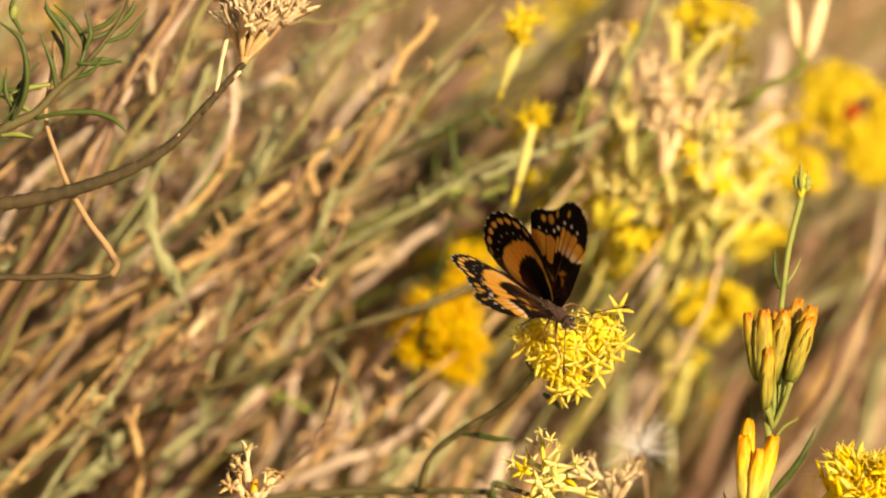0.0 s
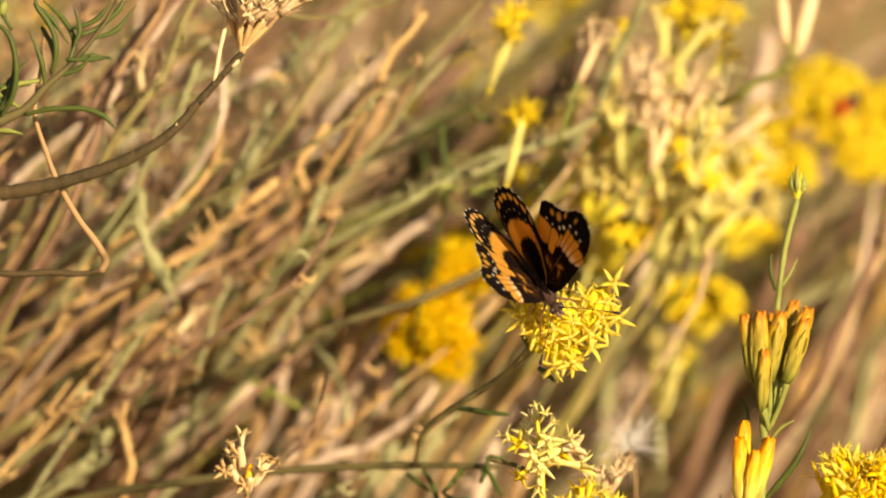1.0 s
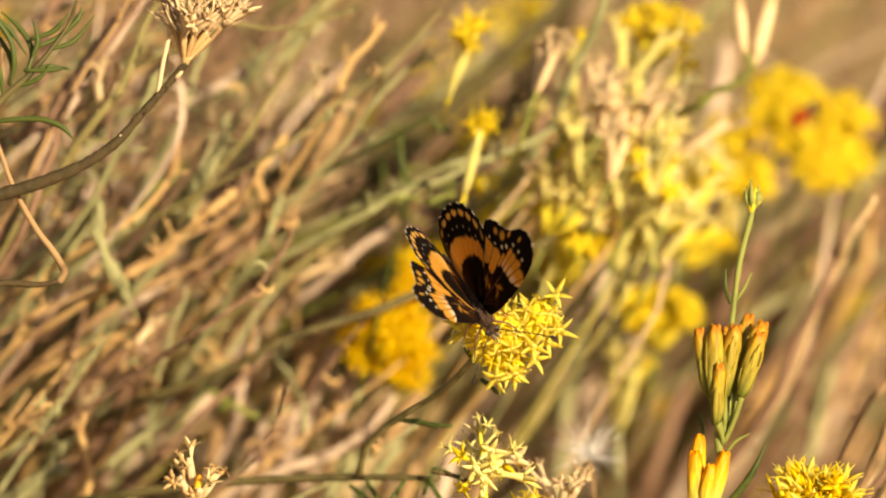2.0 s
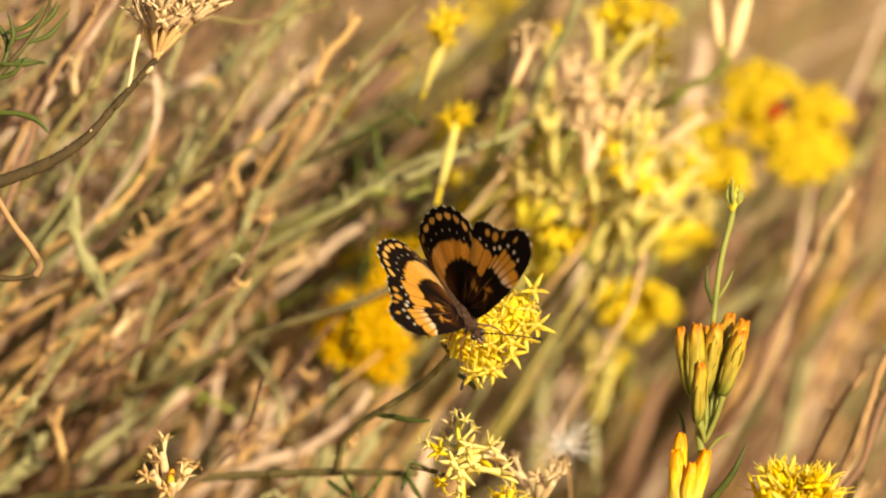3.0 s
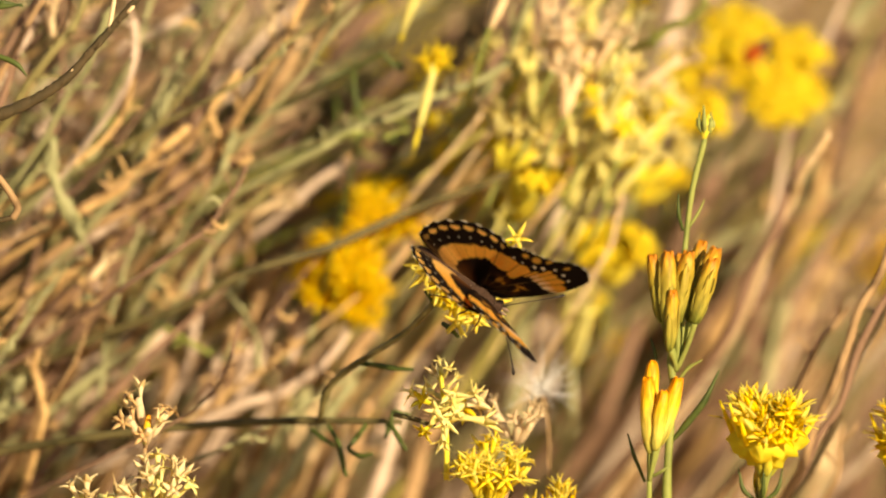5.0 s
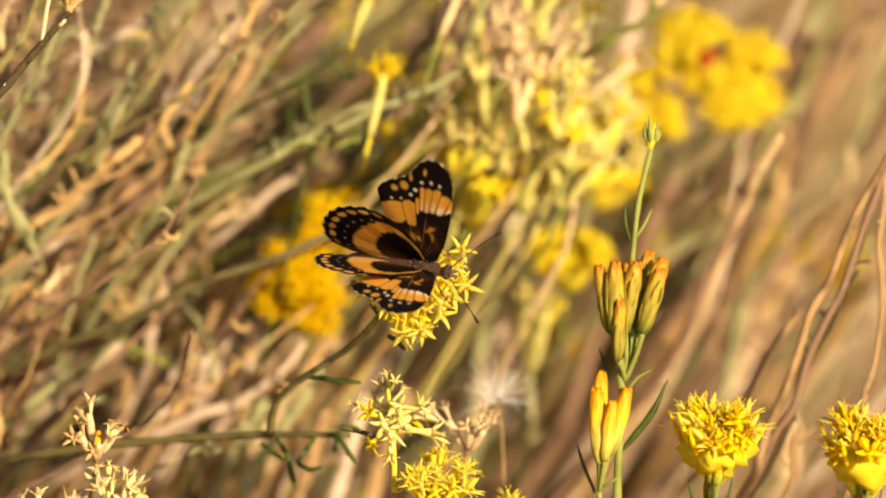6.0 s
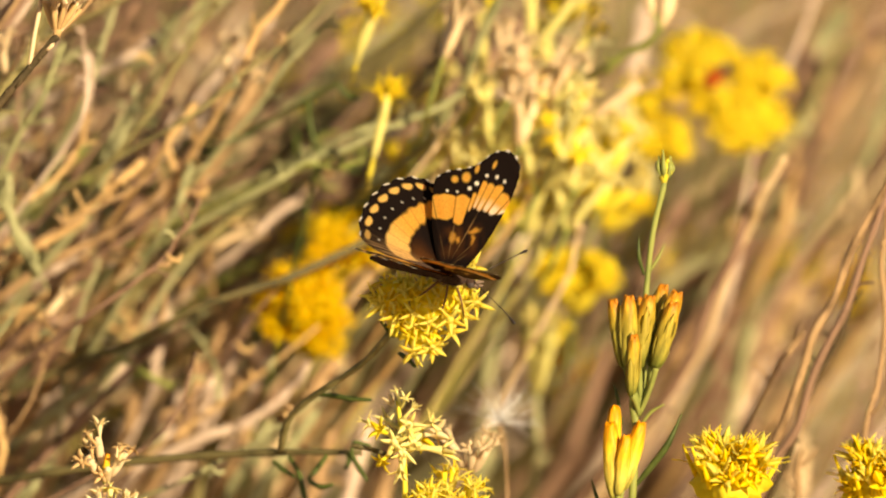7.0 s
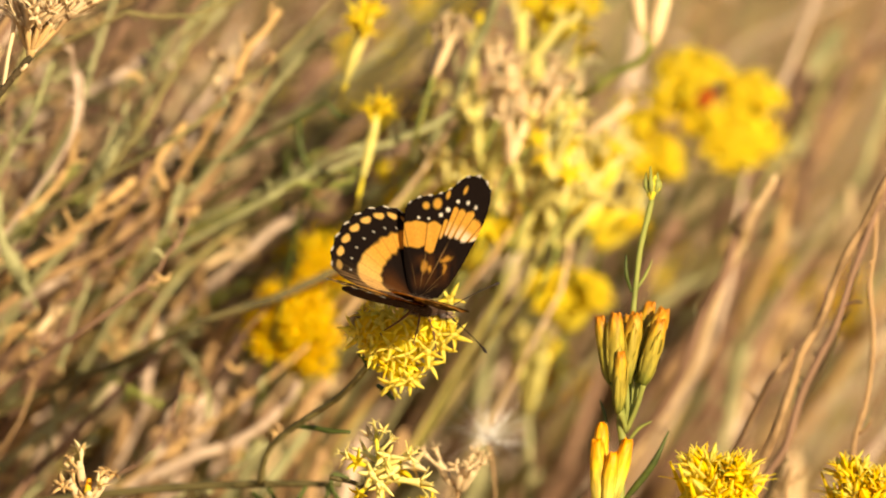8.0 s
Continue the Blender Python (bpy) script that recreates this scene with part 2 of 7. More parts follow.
def involucre_mesh(name, mat, seed, length=7.0, width=1.4, tip_open=0.0):
    """The narrow cup of overlapping bracts below the florets, or a closed bud: one body, ridged where the bracts overlap."""
    g = Geo()
    w = width * MM
    prof = [(0, 0.35), (0.05, 0.55), (0.14, 0.78), (0.25, 0.92), (0.4, 1.0), (0.55, 1.03), (0.7, 0.99), (0.8, 0.94), (0.88, 0.85), (0.95, 0.66 + tip_open * 0.5), (1.0, 0.34 + tip_open * 0.8)]
    n = 20
    for i, (s, r) in enumerate(prof):
        for k in range(n):
            a = 2 * math.pi * k / n
            row = math.floor(s * 4.0)
            lap = (s * 4.0) % 1.0
            ridge = abs(math.sin(2.5 * a + (row % 2) * math.pi / 2 + seed))
            rr = w * r * (0.88 + 0.14 * ridge - 0.07 * lap * (1 - ridge) + 0.03 * noise.noise(Vector((a, s * 6, seed))))
            g.v.append(Vector((rr * math.cos(a), rr * math.sin(a), length * MM * (s + (0.04 * ridge if s > 0.9 else 0)))))
    for i in range(len(prof) - 1):
        for k in range(n):
            l = (k + 1) % n
            g.f.append((i * n + k, i * n + l, (i + 1) * n + l, (i + 1) * n + k))
    g.f.append(tuple(range(n))[::-1])
    g.f.append(tuple((len(prof) - 1) * n + k for k in range(n)))
    return g.mesh(name, mat)


def bract_mesh(name, mat, length, width):
    """One outer bract, hugging a bud whose foot is at the origin."""
    w = width * MM
    return Geo().blade((w * 0.55, 0, 0.1 * MM), (w * 0.98, 0, length * MM), 1.3 * w, (1, 0, 0), 0.22 * MM, 0.32 * w, 6, -0.4, 0.6).mesh(name, mat)


FLORETS = {
    "yellow": [floret_mesh("floret", YELLOW, i, 1.9 + 0.15 * i, 5.0, 0.05 + 0.25 * i, 0.9) for i in range(3)],
    "fresh": [floret_mesh("floret", LEMON if i else YELLOW, 45 + i, 2.35 + 0.15 * i, 5.0, -0.05 + 0.22 * i, 1.6, 1.15) for i in range(4)],
    "gold": [floret_mesh("floret", GOLD, 5 + i, 2.3 + 0.3 * i, 5.5, 0.5 + 0.4 * i, 3.4, 1.05) for i in range(3)],
    "lemon": [floret_mesh("floret", GOLD if i < 2 else LEMON, 35 + i, 1.8 + 0.2 * i, 3.6, 0.1 + 0.4 * i, 2.8, 1.6) for i in range(3)],
    "amber": [floret_mesh("floret", AMBER_DRY if i < 2 else CREAM_PETAL, 29 + i, 1.9, 4.0, -0.3 + 0.6 * i, 1.0, 1.8) for i in range(3)],
    "star": [floret_mesh("floret", YELLOW, 15 + i, 2.0 + 0.3 * i, 2.6, 0.1 + 0.6 * i, 2.4, 1.2) for i in range(3)],
    "cream": [floret_mesh("floret", CREAM_PETAL if i else PALE_YELLOW, 19 + i, 2.0, 4.5, -0.4 + 0.9 * i, 1.2, 1.9) for i in range(3)],
    "pale": [floret_mesh("floret", PALE_YELLOW, 9 + i, 2.0, 5.0, 0.2 + 0.4 * i, 1.8, 1.1) for i in range(3)],
    "dry": [floret_mesh("floret", DRY_PETAL, 12 + i, 1.6, 5.0, 0.8) for i in range(3)],
}
CUPS = {
    "yellow": involucre_mesh("involucre", BRACT, 1, 7.0, 1.2, 0.2),
    "fresh": involucre_mesh("involucre", GOLD_CUP, 11, 7.0, 1.0, 0.2),
    "gold": involucre_mesh("involucre", GOLD_CUP, 2, 9.0, 1.15, 0.35),
    "lemon": involucre_mesh("involucre", GOLD_CUP, 9, 9.0, 1.15, 0.35),
    "amber": involucre_mesh("involucre", DRY_PETAL, 10, 6.0, 0.9, 0.3),
    "star": involucre_mesh("involucre", PALE_CUP, 7, 13.0, 1.0, 0.45),
    "cream": involucre_mesh("involucre", PALE_CUP, 8, 6.0, 0.9, 0.3),
    "pale": involucre_mesh("involucre", BRACT, 3, 6.0, 1.0, 0.2),
    "dry": involucre_mesh("involucre", DRY_PETAL, 4, 6.0, 1.0, 0.3),
    "seed": involucre_mesh("involucre", AMBER_DRY, 14, 6.0, 0.6, 0.5),
    "slim": involucre_mesh("involucre", PALE_CUP, 5, 10.0, 0.85, 0.3),
    "slim_dry": involucre_mesh("involucre", STRAW, 6, 9.0, 0.8, 0.3),
}
FLORETS["slim"], FLORETS["slim_dry"] = FLORETS["pale"][:2] + FLORETS["yellow"][:1], FLORETS["dry"]
CUP_LENGTH = {"yellow": 7.0, "fresh": 7.0, "gold": 8.0, "pale": 6.0, "dry": 6.0, "lemon": 8.0, "amber": 6.0, "star": 16.5, "cream": 6.0, "slim": 10.0, "slim_dry": 9.0}


def cluster(parent, foot, axis, reach, spread, heads, tone, seed, squash=1.0, size=1.0, joined=False, stem_mat=None, per_head=5, name="flower_head", stagger=0.18, star=1.0, flare=0.42):
    """A branching flower cluster: pedicels from the foot, a cup on each, five florets in each cup."""
    rng = random.Random(seed)
    foot, axis = Vector(foot), Vector(axis).normalized()
    a1 = axis.orthogonal().normalized()
    a2 = axis.cross(a1)
    g = Geo()
    ends = []
    for i in range(heads):
        r, a = math.sqrt((i + 0.5) / heads), i * 2.399963 + seed
        way = (axis + spread * r * (math.cos(a) * a1 + squash * math.sin(a) * a2)).normalized()
        way = (way + 0.10 * Vector((rng.uniform(-1, 1), rng.uniform(-1, 1), rng.uniform(-1, 1)))).normalized()
        root = foot + way * max(1.2, reach * rng.uniform(1 - stagger, 1.1) - 10.4 * size) * MM
        mid = foot.lerp(root, 0.5) + axis * 0.8 * MM
        g.tube([foot, mid, root + way * 0.4 * MM], [0.5 * MM * size, 0.38 * MM * size, 0.34 * MM * size], 6, 3)
        ends.append((root, way))
    cl = part(name, g, stem_mat or FRESH, parent, origin=foot) if parent else None
    rest_f, rest_c = Geo(), Geo()
    for root, way in ends:
        mc = turned(root, way, rng.uniform(0, 6), size)
        if joined:
            me = CUPS[tone]
            b = len(rest_c.v)
            rest_c.v += [mc @ v.co for v in me.vertices]
            rest_c.f += [tuple(b + k for k in p.vertices) for p in me.polygons]
        else:
            piece("involucre", CUPS[tone], mc, cl)
        for k in range(per_head):
            a = 2 * math.pi * k / per_head + rng.uniform(-0.4, 0.4)
            o1 = way.orthogonal().normalized()
            lean = (math.cos(a) * o1 + math.sin(a) * way.cross(o1))
            w2 = (way + lean * rng.uniform(0.12, flare)).normalized()
            mf = turned(root + way * rng.uniform(0.6, 0.8) * CUP_LENGTH[tone] * size * MM + lean * 0.45 * size * MM, w2, rng.uniform(0, 6), star * size * rng.uniform(0.82, 1.08))
            me = rng.choice(FLORETS[tone])
            if joined:
                b = len(rest_f.v)
                rest_f.v += [mf @ v.co for v in me.vertices]
                rest_f.f += [tuple(b + k for k in p.vertices) for p in me.polygons]
            else:
                piece("floret", me, mf, cl)
    if joined:
        tagged(part("florets", rest_f, FLORETS[tone][0].materials[0], cl, origin=foot), kind="stuff")
        tagged(part("involucres", rest_c, CUPS[tone].materials[0], cl, origin=foot), kind="stuff")
    return cl


# ---- ground ----
def ground():
    g = Geo()
    n = 70
    for j in range(n + 1):
        for i in range(n + 1):
            s, t = (i / n * 2 - 1), (j / n * 2 - 1)
            x, y = math.copysign(abs(s) ** 4 * 600, s) + s * 3, math.copysign(abs(t) ** 4 * 600, t) + t * 3
            z = 0.03 * noise.noise(Vector((x * 1.5, y * 1.5, 0))) + 0.012 * noise.noise(Vector((x * 6, y * 6, 3)))
            g.v.append(Vector((x, y, z - 0.02)))
    for j in range(n):
        for i in range(n):
            a = j * (n + 1) + i
            g.f.append((a, a + 1, a + n + 2, a + n + 1))
    tagged(part("ground", g, GROUND), "dry sandy soil with a little litter under the shrubs", "ground", kind="structure")


ground()


# ---- single stems behind the butterfly ----
def to_soil(pts, lean=0.4, back=0.5):
    """The way from a stem's lowest shown place down to the soil, as places before it."""
    p, q = pts[0], pts[1]
    drop = (p - q).normalized()
    drop = Vector((drop.x * 0.5 - lean, back, min(drop.z, -0.45))).normalized()
    k = (p.z + 0.03) / -drop.z
    mid = p + drop * k * 0.5 + Vector((0, 0, -0.02))
    low = p + drop * k * (0.9)
    low.z = -0.03
    mid.z = max(mid.z, 0.02)
    return [low, mid]


SHOOT = Geo().tube([(0, 0, 0), (0.3 * MM, 0, 2.0 * MM), (1.4 * MM, 0.2 * MM, 4.2 * MM), (2.6 * MM, 0.2 * MM, 5.0 * MM)], [0.42 * MM, 0.34 * MM, 0.32 * MM, 0.12 * MM], 6, 3, 0.1)
KNOB = Geo().blob(Matrix.Diagonal((0.55 * MM, 0.5 * MM, 0.8 * MM, 1)), 5, 7, 0.35, 2)
SPRIGS = {}


def sprig(kind, mat):
    """A shared side shoot or knob in the stem's own stuff."""
    if (kind, mat) not in SPRIGS:
        SPRIGS[kind, mat] = (SHOOT if kind == "side_shoot" else KNOB).mesh(kind, mat)
    return SPRIGS[kind, mat]


def stem(name, pts, r0, r1, mat, label, category="stem", group="", lumps=0.06, seed=0, sides=8, down=True, back=0.5):
    rng = random.Random(seed + 500)
    pts = list(pts)
    n = len(pts)
    radii = [(r0 + (r1 - r0) * i / (n - 1)) * MM for i in range(n)]
    tip = pts[-1] + (pts[-1] - pts[-2]).normalized() * r1 * 1.5 * MM
    bent = [pts[0]]
    for p, q in zip(pts, pts[1:]):
        off = Vector((rng.uniform(-1, 1), rng.uniform(-1, 1), rng.uniform(-1, 1))) * min(0.9 * r0 * MM, 0.06 * (q - p).length)
        bent += [p.lerp(q, rng.uniform(0.4, 0.6)) + off, q]
    pts, radii = bent, [radii[0] + (radii[-1] - radii[0]) * i / (len(bent) - 1) for i in range(len(bent))]
    shown, n = pts, len(pts)
    pts, radii = pts + [tip], radii + [r1 * 0.35 * MM]
    if down:
        pts = to_soil(pts, 0.4, back) + pts
        radii = [r0 * 1.5 * MM, r0 * 1.25 * MM] + radii
    g = Geo().tube(pts, radii, sides, 5, lumps * 1.7, seed)
    ob = tagged(part(name, g, mat, origin=pts[0]), label, category, group)
    for i in range(rng.randint(4, 9)):
        k = rng.randint(0, n - 2)
        p = shown[k].lerp(shown[k + 1], rng.random())
        way = (shown[k + 1] - shown[k]).normalized()
        out = Vector((rng.uniform(-1, 1), rng.uniform(-1, 0.3), rng.uniform(-1, 1)))
        out = (out - way * out.dot(way)).normalized()
        kind = rng.choice(("side_shoot", "knob"))
        piece(kind, sprig(kind, mat), turned(p + out * r0 * 0.7 * MM, (out + way * 0.9) if kind == "side_shoot" else out, rng.uniform(0, 6), rng.uniform(0.5, 1.0) * min(1.0, r0 / 0.6)), ob)
    return ob


# long stems that can be told apart, from the nearest to the farthest
def shoot(seed, mat, label, r0, r1, *pts):
    return stem("shrub_shoot", pts, r0, r1, mat, label, "stem", "stems of the shrub", 0.07, seed)


shoot(0, DARK_OLIVE, "dark olive stem slanting across the shrub", 0.85, 0.7, at(-73.40, -39.69, 100.00), at(-54.27, -30.87, 92.00), at(-39.15, -24.82, 86.00), at(-24.38, -18.18, 80.00), at(-9.14, -12.52, 80.00), at(7.21, -6.23, 85.00), at(21.58, -0.44, 95.00), at(37.43, 6.24, 110.00), at(51.38, 11.94, 125.00))
shoot(1, SAGE, "pale sage-green shoot with a blunt end", 0.7, 0.6, at(-34.84, 23.97, 105.00), at(-37.62, 15.65, 105.00), at(-40.39, 6.77, 105.00), at(-43.17, 0.11, 105.00))
shoot(2, TAN, "tan dead stem out of focus", 1.8, 1.4, at(-22.53, -51.31, 240.00), at(-12.73, -31.71, 240.00), at(-7.86, -19.54, 245.00))
shoot(3, BLEACHED, "pale pinkish dead stem out of focus", 1.6, 1.3, at(-32.10, -53.38, 230.00), at(-23.59, -38.79, 230.00), at(-15.13, -19.40, 235.00))
shoot(4, SAGE, "wide sage-green stem out of focus", 1.5, 1.2, at(35.74, -53.01, 220.00), at(36.95, -38.52, 220.00), at(38.76, -26.44, 220.00), at(41.18, -14.37, 220.00))
shoot(5, BLEACHED, "pale pinkish dead stem out of focus", 1.8, 1.5, at(64.06, -52.02, 260.00), at(76.48, -24.71, 260.00), at(86.41, -3.60, 260.00))
shoot(6, OLIVE, "olive stem blurred behind the flower", 0.7, 0.7, at(-52.12, -29.73, 150.00), at(-30.31, -11.94, 150.00), at(-15.36, -0.34, 148.00), at(-5.03, 5.60, 145.00), at(4.80, 11.44, 145.00))
shoot(7, GREY_GREEN, "green stem rising through the flowers", 1.0, 0.9, at(-41.09, -35.87, 165.00), at(-30.64, -24.84, 165.00), at(-16.68, -16.10, 162.00), at(-5.66, -8.55, 158.00), at(4.82, -1.61, 150.00), at(15.72, 8.03, 130.00), at(25.92, 16.24, 108.00), at(32.28, 26.53, 100.00), at(35.98, 36.75, 94.00), at(42.28, 52.02, 88.00))
shoot(8, TAN, "dry tan stem with broken side shoots", 1.0, 0.45, at(-85.11, -35.53, 110.00), at(-64.56, -17.58, 100.00), at(-48.89, -6.72, 95.00), at(-37.88, -1.54, 95.00), at(-26.87, 6.72, 95.00), at(-20.26, 15.53, 95.00), at(-15.80, 24.79, 90.00), at(-10.30, 30.78, 88.00), at(-2.62, 44.91, 85.00))
shoot(9, RUSSET, "russet woody stem deep in the shrub", 1.3, 0.9, at(-86.56, -41.21, 150.00), at(-69.96, -29.51, 140.00), at(-55.15, -18.12, 140.00), at(-40.34, -3.30, 140.00), at(-30.08, 10.37, 140.00))
shoot(10, BLEACHED, "pale brown dry stem leaning in the shrub", 0.8, 0.6, at(-74.95, 2.27, 70.00), at(-66.05, 20.55, 65.00), at(-56.23, 35.52, 62.00), at(-47.57, 47.25, 60.00), at(-43.29, 53.68, 60.00))
shoot(11, TAN, "tan dry stem leaning in the shrub", 0.6, 0.4, at(-69.79, 11.85, 55.00), at(-62.07, 26.68, 50.00), at(-51.45, 43.69, 50.00), at(-48.26, 51.13, 50.00))
shoot(12, OLIVE, "olive stem with small dry buds", 0.9, 0.7, at(-63.64, 14.04, 60.00), at(-54.85, 26.79, 55.00), at(-48.45, 37.46, 55.00), at(-43.11, 49.20, 55.00))
shoot(13, GREY_GREEN, "grey-green stem with a blunt end", 0.6, 0.5, at(-57.35, 10.41, 75.00), at(-49.03, 23.87, 70.00), at(-44.71, 34.67, 70.00))
shoot(14, OLIVE, "olive stem leaning up", 1.0, 0.8, at(-85.33, -21.66, 80.00), at(-78.19, -7.45, 70.00), at(-71.43, 6.56, 65.00), at(-68.20, 13.02, 65.00))
shoot(15, GREY_GREEN, "bent grey-green leaf stalk", 0.9, 0.7, at(-55.73, 10.41, 75.00), at(-56.59, 4.45, 75.00), at(-54.10, -2.60, 75.00), at(-51.51, -9.13, 78.00))
shoot(16, BLEACHED, "crooked pale dry stalk", 0.45, 0.4, at(-44.17, 15.77, 70.00), at(-40.86, 21.67, 68.00), at(-40.11, 30.30, 68.00), at(-40.80, 37.79, 66.00))
shoot(17, GREY_GREEN, "wide grey-green stem out of focus", 1.2, 1.0, at(-29.63, 30.42, 120.00), at(-25.10, 39.34, 118.00), at(-16.10, 47.08, 115.00), at(-9.39, 53.79, 115.00))
shoot(18, FRESH, "green stalk below two closed heads", 0.8, 0.7, at(54.14, 26.85, 110.00), at(60.36, 29.40, 100.00), at(66.73, 33.15, 95.00), at(70.42, 36.91, 92.00))
shoot(19, STRAW, "bleached dry stem with a broken tip", 0.9, 0.9, at(77.69, -29.06, 129.58), at(84.97, -7.59, 109.63), at(89.64, 3.43, 99.65), at(93.89, 10.50, 94.65))
shoot(20, RUSSET, "russet stem beside a bleached one", 1.1, 0.9, at(68.09, -39.92, 119.59), at(76.88, -25.28, 109.60), at(84.72, -7.56, 104.63), at(89.39, 5.68, 104.66))
shoot(21, TAN, "thick split straw-coloured dead stem", 0.9, 0.7, at(84.96, -52.59, 39.43), at(90.25, -37.80, 35.47), at(95.65, -22.09, 33.50), at(102.17, -8.55, 33.52), at(108.67, 3.41, 33.54), at(117.28, 16.38, 33.54))
shoot(22, RUSSET, "dark russet dead stem beside the split one", 0.8, 0.6, at(85.80, -52.86, 45.43), at(92.67, -40.13, 41.44), at(99.16, -23.30, 39.48), at(105.75, -7.59, 39.51), at(110.70, 4.98, 39.53), at(118.88, 20.66, 39.55))
shoot(23, TWIG, "dark brown dead stem beside the split one", 0.7, 0.5, at(87.72, -53.14, 51.42), at(94.13, -37.16, 47.45), at(100.58, -24.49, 45.46), at(105.58, -10.80, 45.49), at(108.97, 1.86, 45.53))
shoot(24, TAN, "thin straw-coloured dead stem", 0.6, 0.45, at(103.94, -52.91, 39.32), at(105.76, -38.18, 39.38), at(109.17, -23.47, 39.42), at(108.88, -9.75, 39.48), at(110.37, 3.93, 39.53))
shoot(25, TAN, "tan stalk low in the shrub", 0.6, 0.5, at(80.22, -46.91, 59.49), at(90.44, -27.69, 54.51), at(94.80, -22.43, 54.51))
shoot(26, TAN, "short tan stalk low in the shrub", 0.6, 0.5, at(93.51, -56.14, 69.37), at(94.28, -48.52, 67.40), at(95.19, -45.30, 67.41))
shoot(27, BLEACHED, "broad bleached dead leaf out of focus", 0.6, 2.6, at(40.31, -30.61, 190.00), at(41.78, -21.13, 188.00), at(42.66, -12.85, 186.00), at(43.61, -3.42, 186.00))
shoot(28, STRAW, "bleached stalk far out of focus", 1.6, 1.3, at(91.33, -4.97, 300.00), at(94.84, 2.67, 295.00), at(98.32, 10.26, 290.00))
shoot(29, TAN, "short tan dry shoot in the shrub", 0.8, 0.6, at(-59.67, -43.22, 90.00), at(-58.57, -37.04, 85.00), at(-61.08, -32.12, 85.00))
shoot(30, RUSSET, "pinkish russet stem leaning in the shrub", 0.75, 0.55, at(-70.4, 3.2, 58), at(-65.9, 14.8, 58), at(-62.0, 26.8, 58), at(-54.8, 38.3, 58), at(-47.7, 47.6, 58))
shoot(31, RUSSET, "russet stem beside a bleached one", 0.9, 0.6, at(-75.2, 2.2, 66), at(-68.7, 14.9, 66), at(-63.8, 28.0, 66), at(-57.9, 37.7, 66), at(-50.9, 47.9, 66))
shoot(32, SAGE, "pale sage leaf with a blunt end", 0.55, 0.9, at(-37.6, 12.1, 95), at(-35.0, 17.4, 95), at(-32.4, 22.9, 95))
shoot(33, AMBER_DRY, "short amber leaf in the sun", 0.6, 1.2, at(-39.1, 5.2, 85), at(-36.6, 7.2, 85), at(-33.5, 9.8, 85), at(-31.1, 11.7, 85))
shoot(34, SAGE, "pale sage leaf with a blunt end", 0.7, 1.1, at(-43.4, -0.0, 88), at(-41.4, 2.7, 88), at(-38.1, 7.2, 88))
shoot(35, SAGE, "wide sage-green stem out of focus", 0.5, 0.9, at(-31.3, 25.3, 125), at(-28.5, 29.8, 125), at(-23.3, 37.8, 125), at(-14.2, 46.1, 125))
shoot(36, BLEACHED, "broad bleached dead leaf out of focus", 0.8, 1.5, at(-35.4, 33.2, 125), at(-31.3, 35.5, 125), at(-26.2, 38.3, 125))
shoot(37, OLIVE, "thin green shoot with a yellow bud", 0.35, 0.4, at(-29.6, 43.9, 55), at(-23.2, 42.9, 55), at(-16.8, 43.2, 55), at(-11.0, 45.0, 55), at(-6.4, 46.9, 55))
shoot(38, AMBER_DRY, "amber dry stalk with a broken end", 0.5, 0.8, at(-12.9, 25.6, 82), at(-10.1, 31.6, 82), at(-7.2, 38.1, 82), at(-1.9, 44.1, 82))
shoot(39, AMBER_DRY, "curled amber leaf in the shrub", 0.5, 0.7, at(-21.3, 22.1, 95), at(-25.1, 18.9, 95), at(-25.8, 15.4, 95), at(-24.6, 11.0, 95), at(-22.8, 5.8, 95))
shoot(40, SAGE, "small sage leaf in the shrub", 0.6, 0.9, at(-23.7, 4.3, 90), at(-22.8, 7.6, 90), at(-21.6, 10.9, 90))
shoot(41, GREY_GREEN, "grey-green stem behind the flower", 0.75, 0.7, at(-4.2, 8.5, 88), at(-0.6, 10.9, 88), at(3.9, 13.1, 88), at(11.6, 15.5, 88), at(16.6, 18.0, 88))
shoot(42, LEAF, "green leaf on the grey-green stem", 0.4, 0.6, at(3.7, 13.6, 88), at(2.2, 18.0, 88), at(1.7, 23.4, 88))
shoot(43, FRESH, "green leaf on the grey-green stem", 0.3, 0.4, at(1.3, 11.4, 86), at(6.8, 10.3, 86), at(12.2, 11.9, 86))
shoot(44, LEAF, "small green leaf beside the slender cup", 0.4, 0.7, at(7.3, 26.6, 80), at(9.5, 24.4, 80), at(10.9, 24.1, 80))
shoot(45, GREY_GREEN, "grey-green stem behind the slender cup", 0.7, 0.7, at(11.2, 17.5, 92), at(16.7, 18.4, 92), at(22.2, 19.9, 92), at(31.0, 24.3, 92))
shoot(46, TAN, "wide amber stem out of focus", 1.3, 1.7, at(-27.1, -5.8, 140), at(-23.6, 2.1, 140), at(-19.5, 11.1, 140), at(-14.1, 20.7, 140), at(-10.6, 26.9, 140))
shoot(47, BLEACHED, "pinkish bleached stem crossing in the shrub", 0.8, 0.6, at(-49.3, -8.6, 105), at(-42.6, -4.3, 105), at(-33.7, 1.4, 105), at(-25.7, 7.6, 105), at(-20.0, 16.4, 105), at(-16.0, 24.7, 105))
shoot(49, SAGE, "pale sage shoot in the shrub", 0.7, 0.9, at(-41.8, 3.4, 92), at(-39.0, 7.8, 92), at(-34.8, 17.0, 92), at(-32.7, 23.0, 92))
